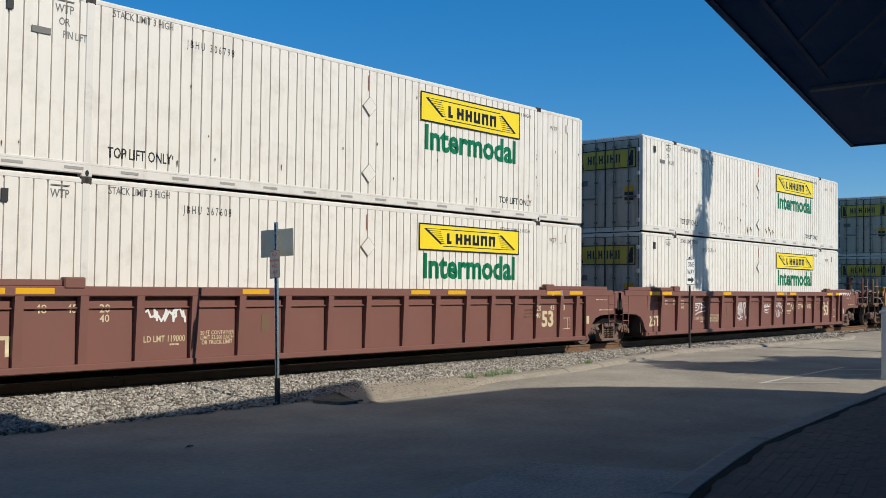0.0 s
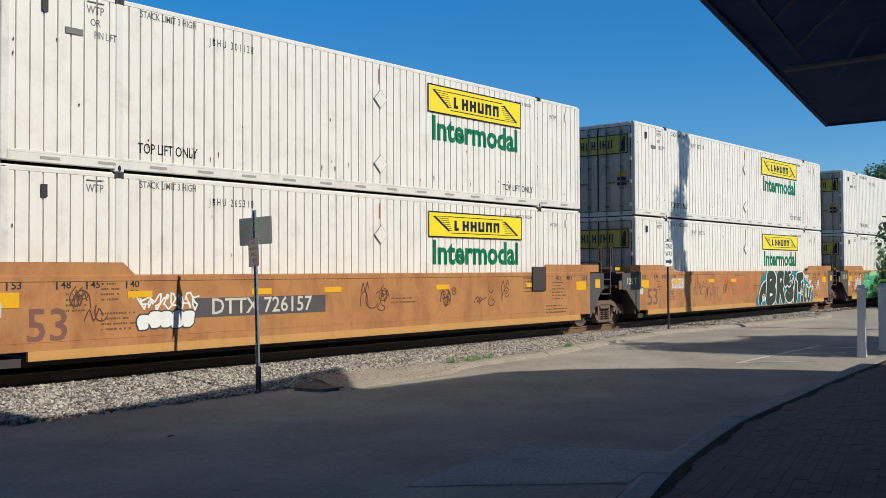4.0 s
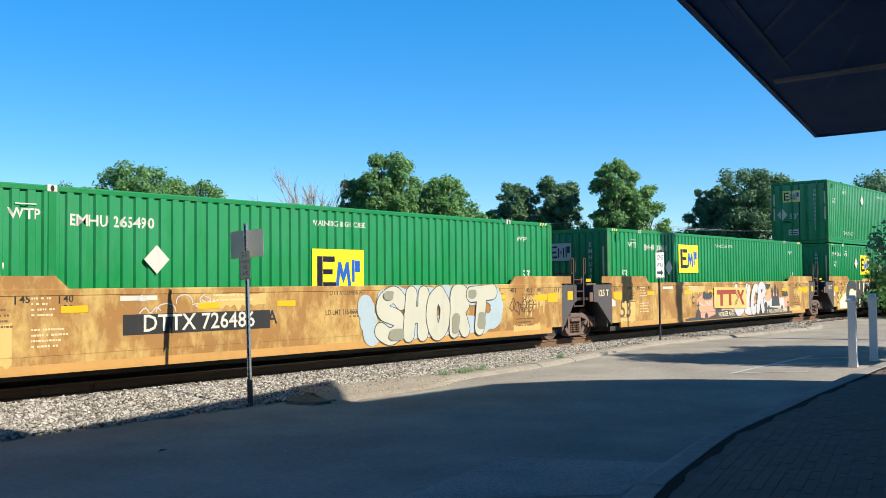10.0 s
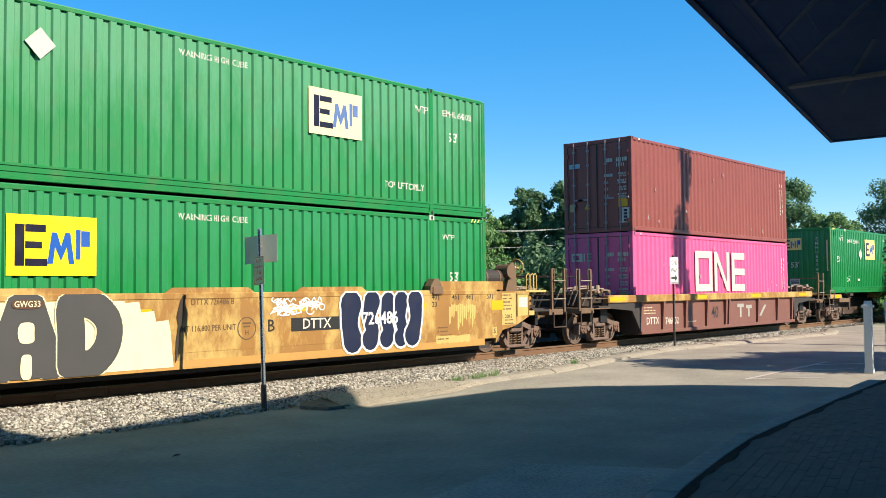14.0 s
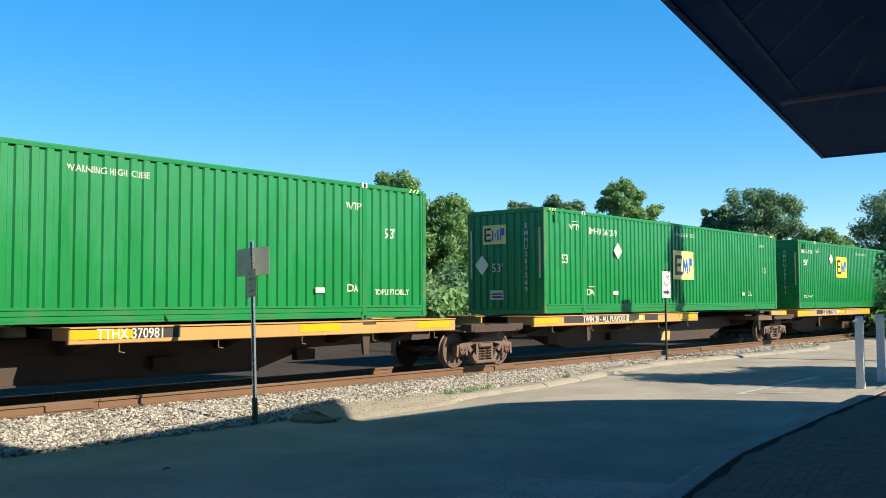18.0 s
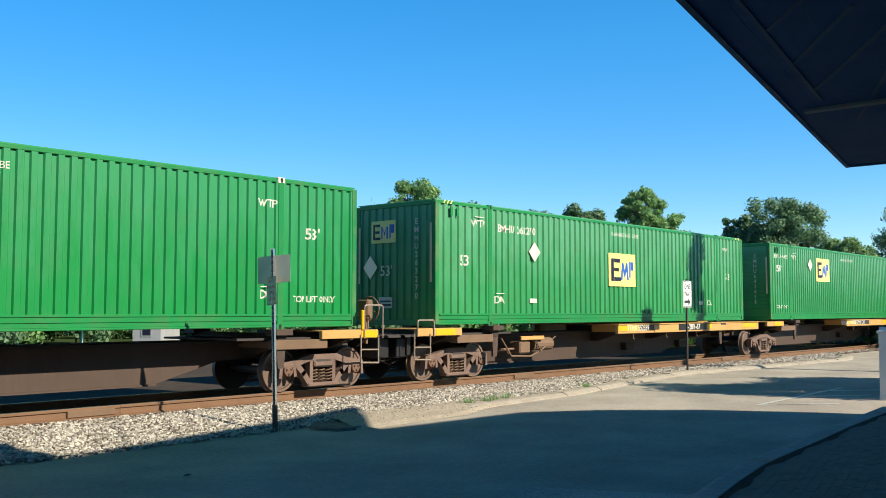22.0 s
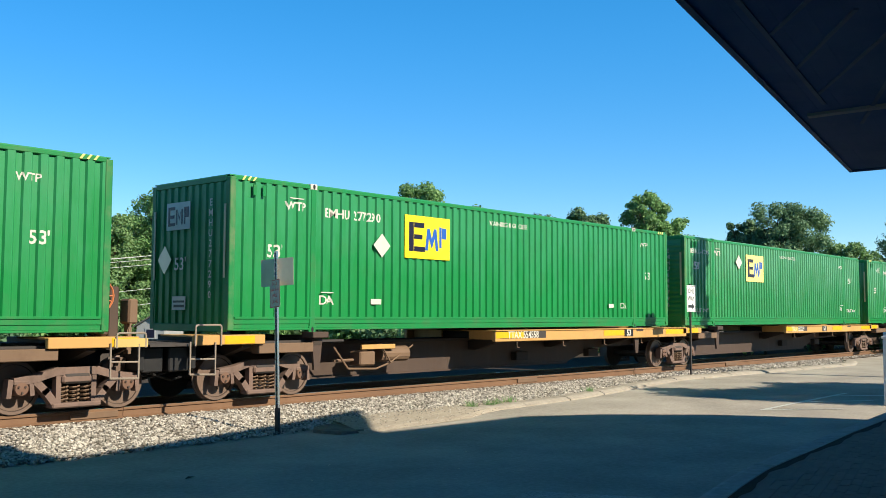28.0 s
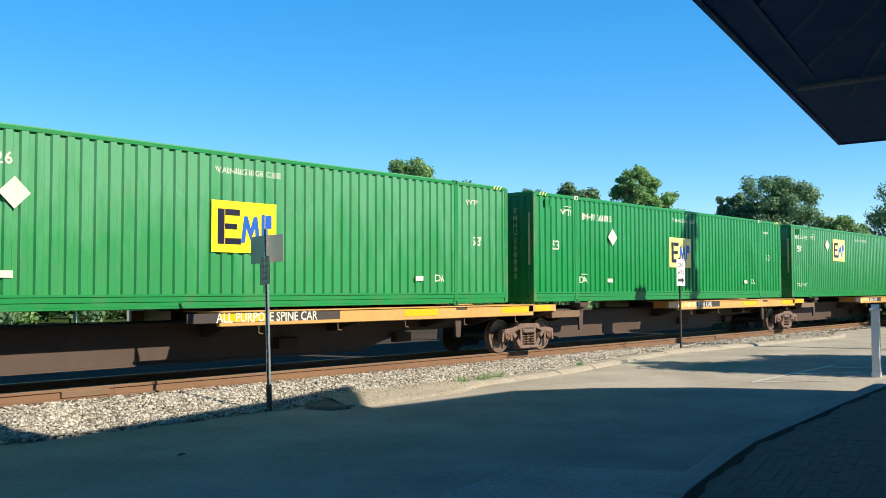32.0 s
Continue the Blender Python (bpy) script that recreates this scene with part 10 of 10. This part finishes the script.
# ---- signs, bollards, lamp, poles, wires ----
def parking_sign():
    root = thing("sign_post", "galvanised post with no-parking sign and a bare sign back", "road sign", pose(9.869, 12.31, 0, -4.8, 2.0) @ pose(0, 0, 0, 0, 0, 21), "street signs")
    part("post", MB().prism([(-0.028, -0.024), (0.027, -0.024), (0.027, 0.024), (-0.028, 0.024), (-0.028, 0.017), (0.019, 0.017), (0.019, -0.017), (-0.028, -0.017)], -0.1, 2.97, "z"), GALV, root, "galvanised steel channel post")
    # Added dark sleeve imitates the shadow on the foot of the post.
    part("shaded_foot", MB().box(-0.031, 0.031, -0.036, 0.036, -0.1, 0.42, 0.006), DARK_CAR, root, "dark sleeve standing in for the post's shaded foot")
    plate = part("sign_plate", MB().box(0.027, 0.031, -0.305, 0.305, 2.40, 2.855, 0.0015), SIGN_BACK, root, "bare grey back of a sign")
    for z in (2.48, 2.78):
        part("bolt", MB().cyl((0.02, 0, z), (-0.034, 0, z), 0.009, n=8), GALV, plate)
    s = part("sign_panel", MB().box(-0.033, -0.029, -0.152, 0.152, 2.04, 2.50, 0.0015), SIGN_SHADED, root, "white no-parking fire lane sign, greyed for shade", pose(0, 0, 0, 0, 0, -27))
    b = MB()
    for q in ((-0.145, 0.145, 2.047, 2.055), (-0.145, 0.145, 2.485, 2.493), (-0.145, -0.137, 2.055, 2.485), (0.137, 0.145, 2.055, 2.485)):
        b.box(-0.0345, -0.033, *q)
    part("sign_border", b, RED, s, "thin red border")
    for k, (wd, sz) in enumerate((("NO", 0.085), ("PARKING", 0.060), ("FIRE", 0.075), ("LANE", 0.075))):
        letter(root, wd, sz, 0, 0, 0, RED).matrix_basis = pose(0, 0, 0, 0, 0, -27) @ pose(-0.0350, 0, 2.43 - 0.098 * k, 0, 0, -90)


def one_way_sign():
    root = thing("sign_post", "black and white one-way sign on a thin dark post", "road sign", pose(25.72, 13.22, gz(25.72), 0, 0, 4), "street signs")
    part("post", MB().box(-0.03, 0.03, -0.025, 0.025, -0.1, 2.72, 0.008), DARK_CAR, root, "rusty dark post")
    s = part("sign_panel", MB().box(-0.305, 0.305, -0.033, -0.029, 1.90, 2.67, 0.0015), SIGN_WHITE, root, "white one-way sign")
    b = MB()
    for q in ((-0.29, 0.29, 1.915, 1.93), (-0.29, 0.29, 2.64, 2.655), (-0.29, -0.275, 1.93, 2.64), (0.275, 0.29, 1.93, 2.64)):
        b.box(q[0], q[1], -0.0345, -0.033, q[2], q[3])
    part("sign_border", b, PRINT_K, s, "thin black border")
    letter(root, "ONE", 0.21, 0, 2.50, -0.0352, PRINT_K)
    letter(root, "WAY", 0.21, 0, 2.28, -0.0352, PRINT_K)
    part("arrow", MB().prism([(-0.22, 2.02), (0.05, 2.02), (0.05, 1.96), (0.23, 2.06), (0.05, 2.16), (0.05, 2.10), (-0.22, 2.10)], -0.0352, -0.033, "y"), PRINT_K, s, "black arrow")


parking_sign()
one_way_sign()


def bollard(x, y):
    root = thing("bollard", "white square painted post with moulded cap", "bollard", pose(x, y, gz(x), 0, 0, 10), "white bollards")
    part("post", MB().box(-0.08, 0.08, -0.08, 0.08, 0, 1.36, 0.01), WHITE_POST, root)
    part("base_trim", MB().box(-0.090, 0.090, -0.090, 0.090, 0, 0.10, 0.008), WHITE_POST, root)
    cap = MB().box(-0.11, 0.11, -0.11, 0.11, 1.36, 1.42, 0.012)
    cap.prism([(-0.09, 1.42), (0.09, 1.42), (0.03, 1.50), (-0.03, 1.50)], -0.07, 0.07, "y")
    part("cap", cap, WHITE_POST, root)


bollard(20.93, 6.34)
bollard(22.60, 6.40)


def street_lamp(x, y):
    root = thing("street_lamp", "dark green lamp post with a white globe lantern", "street lamp", pose(x, y, gz(x) - 0.06), "")
    part("pole", MB().lathe([(0, 0.16), (0.12, 0.16), (0.2, 0.10), (0.7, 0.08), (0.8, 0.05), (2.75, 0.04), (2.85, 0.09)], (0, 0, 0), "z", 14), LAMP_GREEN, root, "", None, True)
    part("globe", MB().lathe([(2.85, 0.10), (2.95, 0.17), (3.15, 0.21), (3.35, 0.17), (3.42, 0.08)], (0, 0, 0), "z", 16), GLOBE, root, "milky white globe", None, True)
    part("cap", MB().lathe([(3.38, 0.20), (3.48, 0.14), (3.56, 0.04), (3.64, 0.015)], (0, 0, 0), "z", 14), LAMP_GREEN, root, "dark finial cap", None, True)


lx, ly = polar(62.0, 50)
street_lamp(lx, ly)


def utility_pole(az, dist, top, label="weathered wooden utility pole with crossarm"):
    x, y = polar(az, dist)
    root = thing("utility_pole", label, "utility pole", pose(x, y, gz(x) - 0.06, 0, 0, az), "utility poles")
    part("pole", MB().cyl((0, 0, -0.2), (0, 0, top), 0.15, 0.10, 10), POLE, root, "", None, True)
    part("crossarm", MB().box(-0.06, 0.06, -1.1, 1.1, top - 0.55, top - 0.43), POLE, root, "wooden crossarm")
    for yy in (-1.0, -0.35, 0.35, 1.0):
        part("insulator", MB().lathe([(top - 0.43, 0.03), (top - 0.35, 0.06), (top - 0.27, 0.05), (top - 0.22, 0.02)], (0, yy, 0), "z", 8), GLOBE, root, "pale insulator")
    return Vector((x, y, gz(x))), top


P1 = utility_pole(52.45, 70, 7.1)
P2 = utility_pole(29.77, 90, 7.9)
P3 = utility_pole(18.08, 95, 6.9)
P0 = utility_pole(75.0, 62, 4.6)


def cable(a, b, sag, label="pale overhead cable between poles"):
    a, b = Vector(a), Vector(b)
    pts = []
    for i in range(13):
        t = i / 12
        p = a.lerp(b, t)
        p.z -= sag * 4 * t * (1 - t)
        pts.append(tuple(p))
    tagged(new("overhead_cable", MB().tube(pts, 0.017, 5).mesh("overhead_cable", CABLE)), label, "cable", "overhead cables")


def wires(p, q, hs, sag):
    for h, dy in hs:
        d = (q[0] - p[0]).normalized()
        n = Vector((-d.y, d.x, 0)) * dy
        cable(p[0] + n + Vector((0, 0, p[1] - h)), q[0] + n + Vector((0, 0, q[1] - h)), sag)


wires(P0, P1, ((0.22, -1.0), (0.22, 1.0), (0.45, 0.35), (0.8, 0), (2.4, 0), (3.4, 0)), 0.6)
wires(P1, P2, ((0.22, -1.0), (0.22, 1.0), (1.6, 0)), 0.8)
wires(P2, P3, ((0.22, -1.0), (0.22, 1.0), (0.22, 0.35), (1.0, 0)), 0.7)

# small white outbuilding behind the line
sx, sy = polar(58.0, 58)
shed = thing("shed", "small grey gabled outbuilding with shingled roof", "shed", pose(sx, sy, gz(sx) - 0.06, 0, 0, -52), "")
part("wall", MB().prism([(-0.8, 0), (0.8, 0), (0.8, 1.15), (0, 1.6), (-0.8, 1.15)], -1.6, 1.6, "y"), WALL_W, shed, "grey boarded walls")
for s in (-1, 1):
    part("roof", MB().prism([(s * 0.95, 1.04), (s * 0.95, 1.12), (0, 1.70), (0, 1.62)], -1.75, 1.75, "y"), ROOFING, shed, "grey roof slope")
win = part("window", MB().box(-0.3, 0.3, -1.63, -1.6, 0.4, 1.0), WALL_W, shed, "small framed window")
part("pane", MB().box(-0.23, 0.23, -1.636, -1.63, 0.47, 0.93), NAVY, win, "dark glass pane")


# ---- greenery near the ground, bare tree, trees by the street ----
def shrub(x, y, h, w, mat, seed):
    rng = random.Random(seed)
    root = thing("shrub", "dense green shrub behind the railway", "shrub", pose(x, y, gz(x) - 0.06), "shrubs behind the line")
    blobs = [(rng.uniform(-0.32, 0.32) * w, rng.uniform(-0.32, 0.32) * w, h * rng.uniform(0.2, 0.78), w * rng.uniform(0.14, 0.24), h * rng.uniform(0.16, 0.24)) for _ in range(14)]
    part("stem", MB().cyl((0, 0, -0.1), (0, 0, h * 0.5), 0.06, 0.03, 6), BARK, root)
    part("foliage", leaf_crown(rng, blobs, 3200, 0.145).mesh("foliage", mat), mat, root)


rngs = random.Random(77)
for i in range(32):
    az = 12 + 60 * i / 31 + rngs.uniform(-0.8, 0.8)
    d = rngs.uniform(46, 60)
    hs = rngs.uniform(2.4, 4.4)
    if 46 < az < 72:
        d, hs = d + 8, hs * 0.75
    x, y = polar(az, d)
    shrub(x, y, hs, rngs.uniform(4, 6.5), (LEAF, LEAF_LIGHT, LEAF_DARK)[i % 3], 300 + i)


def bare_tree(az, dist, h, seed):
    rng = random.Random(seed)
    x, y = polar(az, dist)
    root = thing("tree", "bare grey leafless tree between green trees", "tree", pose(x, y, gz(x) - 0.06), "trees behind the line")
    mb = MB().cyl((0, 0, -0.1), (0.1, 0, h * 0.3), 0.22, 0.17, 8)

    def grow_(p, d, ln, r, lvl):
        e = p + d * ln
        mb.cyl(p, e, r, r * 0.6, 5, caps=False)
        if lvl == 0:
            return
        for _ in range(4 if lvl > 1 else 5):
            nd = (d + Vector((rng.gauss(0, 0.38), rng.gauss(0, 0.38), rng.uniform(-0.05, 0.35)))).normalized()
            grow_(p.lerp(e, rng.uniform(0.45, 1.0)), nd, ln * rng.uniform(0.55, 0.8), r * 0.55, lvl - 1)
    for _ in range(7):
        grow_(Vector((0.1, 0, h * rng.uniform(0.18, 0.3))), Vector((rng.gauss(0, 0.4), rng.gauss(0, 0.4), 1)).normalized(), h * 0.30, 0.09, 3)
    part("branch_crown", mb.mesh("branch_crown", TWIG), None, root, "bare grey branching limbs")


TWIG = paint("grey bare twig", (0.42, 0.38, 0.33), 0.9, dirty=0.3, relief=0)
bare_tree(47.5, 76, 12.4, 5)


def street_tree():
    """Tree by the street, mostly out of sight; its shade and a hanging branch show."""
    rng = random.Random(9)
    x, y = 24.8, 2.9
    root = thing("street_tree", "leafy street tree shading the pavement", "tree", pose(x, y, gz(x)), "")
    blobs = [(rng.uniform(-2.9, 3.0), rng.uniform(-1.5, 1.9), rng.uniform(3.1, 4.7), rng.uniform(0.5, 0.85), rng.uniform(0.45, 0.70)) for _ in range(34)]
    low = [(-2.05, 3.2, 2.62, 0.45, 0.40), (-1.6, 2.7, 3.0, 0.6, 0.42), (-1.8, 3.15, 2.2, 0.3, 0.26)]
    part("trunk", trunk_mesh(rng, 5.2, 0.14, [(b[0], b[1], b[2]) for b in blobs[::2] + low] + [(-2.1, 3.5, 2.7)]), BARK, root, "", None, True)
    part("crown", leaf_crown(rng, blobs, 14000, 0.11).mesh("crown", LEAF), None, root)
    part("hanging_branch", leaf_crown(rng, low, 760, 0.062).mesh("hanging_branch", LEAF_DARK), None, root, "thin hanging branch with sparse small leaves")


street_tree()


def shadow_pole():
    # Added out of view; its clumps shape the upright shadow on the containers.
    x, y = 31.09, 4.6
    root = thing("utility_pole", "unseen leafy pole placed to shadow the passing train", "utility pole", pose(x, y, gz(x)), "utility poles")
    rng = random.Random(4)
    part("pole", MB().cyl((0, 0, -0.2), (0, 0, 15.2), 0.16, 0.12, 10), POLE, root, "", None, True)
    blobs = [(rng.uniform(-0.12, 0.12), 0, z, rng.uniform(0.16, 0.24), 0.5) for z in (6.3, 7.1, 7.9, 8.7, 12.1, 12.9, 13.7, 14.5)]
    blobs += [(-0.42, 0, 9.9, 0.38, 0.7), (-0.38, 0, 9.2, 0.36, 0.6), (-0.1, 0, 10.5, 0.45, 0.7), (0.42, 0, 12.6, 0.22, 0.6), (0.3, 0, 11.9, 0.22, 0.5)]
    part("vine", leaf_crown(rng, blobs, 2600, 0.10).mesh("vine", LEAF_DARK), None, root, "leaf clumps shaping the pole's shadow")


shadow_pole()

# tufts of weeds along the kerb
rngw = random.Random(12)
for x, y in ((15.2, 12.25), (15.5, 12.3), (15.9, 12.28), (14.7, 12.3), (19.0, 12.35)):
    mb = MB()
    for _ in range(60):
        a = rngw.uniform(0, 6.28)
        r = rngw.uniform(0, 0.16)
        p = Vector((r * math.cos(a), r * math.sin(a), 0))
        tip = p + Vector((rngw.uniform(-0.08, 0.08), rngw.uniform(-0.08, 0.08), rngw.uniform(0.06, 0.18)))
        sd = Vector((rngw.uniform(-1, 1), rngw.uniform(-1, 1), 0)).normalized() * 0.008
        mb.add([tuple(p - sd), tuple(p + sd), tuple(tip)], [(0, 1, 2)])
    ob = new("weed_tuft", mb.mesh("weed_tuft", LEAF_LIGHT))
    ob.matrix_basis = pose(x, y, gz(x) + 0.06)
    tagged(ob, "small tuft of green weeds beside the kerb", "weed", "weeds along the kerb")
# fallen twigs and leaves on the road
for i, (x, y, r, s) in enumerate(((6.56, 9.8, 20, 0.10), (7.4, 8.6, 70, 0.03), (8.3, 9.3, 10, 0.03), (9.2, 7.9, 120, 0.025), (10.4, 8.8, 40, 0.03), (12.8, 6.6, 80, 0.03), (5.9, 8.2, 30, 0.03))):
    mb = MB().add([(-s, 0, 0.004), (-s * 0.2, -s * 0.35, 0.016), (s, 0, 0.006), (s * 0.1, s * 0.3, 0.02)], [(0, 1, 2, 3)])
    ob = new("fallen_leaf", mb.mesh("fallen_leaf", BARK if i == 0 else CREAM))
    ob.matrix_basis = pose(x, y, gz(x), 0, 0, r)
    tagged(ob, "dry fallen leaf lying on the asphalt", "leaf", "fallen leaves")

# ---- paving bricks ----
pave = bpy.data.objects["pavement"]
brick_me = fixed(MB().box(-0.1005, 0.1005, -0.0505, 0.0505, -0.05, 0, 0.003), "brick", BRICK)
rest = MB()
rngb = random.Random(31)
dv, nv = Vector((0.972, 0.235)), Vector((-0.235, 0.972))
near, far = [], []
for j in range(-4, 62):
    for i in range(-6, 80):
        p = Vector((4.2, 0.4)) + dv * ((i + 0.5 * (j % 2)) * 0.205) + nv * (j * 0.105)
        if p.y > curve_y(KERB_IN, p.x) - 0.54 or p.y < 0.22 * p.x or p.x > 19.5:
            continue
        (near if p.x < 10.3 and p.y > 0.285 * p.x - 0.1 else far).append(p)
near.sort(key=lambda p: p.x)
for p in near[:300]:
    part("brick", brick_me, BRICK, pave, "", pose(p.x, p.y, PAVE_Z + gz(p.x) + rngb.uniform(-0.003, 0.002), rngb.uniform(-0.2, 0.2), rngb.uniform(-0.2, 0.2), 13.6 + rngb.uniform(-0.8, 0.8)))
c0, s0 = 0.972, 0.235
for p in near[300:] + far:
    z = PAVE_Z + gz(p.x) + rngb.uniform(-0.003, 0.002)
    v = [(p.x + a * c0 - b * s0, p.y + a * s0 + b * c0, z + h) for h in (-0.05, 0) for a, b in ((-0.1005, -0.0505), (0.1005, -0.0505), (0.1005, 0.0505), (-0.1005, 0.0505))]
    rest.add(v, [(4, 5, 6, 7), (0, 1, 5, 4), (1, 2, 6, 5), (2, 3, 7, 6), (3, 0, 4, 7)])
tagged(part("paving_bricks", rest.mesh("paving_bricks", BRICK_REST), None, pave), "", "", "", "stuff")


# ---- what moves ----
def motions():
    times = [i * 1.0 for i in range(33)]
    for ob, u, z in MOVERS:
        walk(ob, [(t, pose(u - run_of(t), TRACK_Y, RAIL_Z + z)) for t in times])
    # one turning action for the leading, one for the trailing wheels, shared by all trucks
    acts = {}
    for w, e in WHEELS:
        if e not in acts:
            walk(w, [(i / 30, pose(e * 0.89, 0, 0.42, 0, -math.degrees(run_of(i / 30) / 0.42) % 360, 0)) for i in range(961)])
            acts[e] = w.animation_data
        else:
            w.rotation_mode = "QUATERNION"
            w.animation_data_create()
            w.animation_data.action = acts[e].action
            w.animation_data.action_slot = acts[e].action_slot


motions()
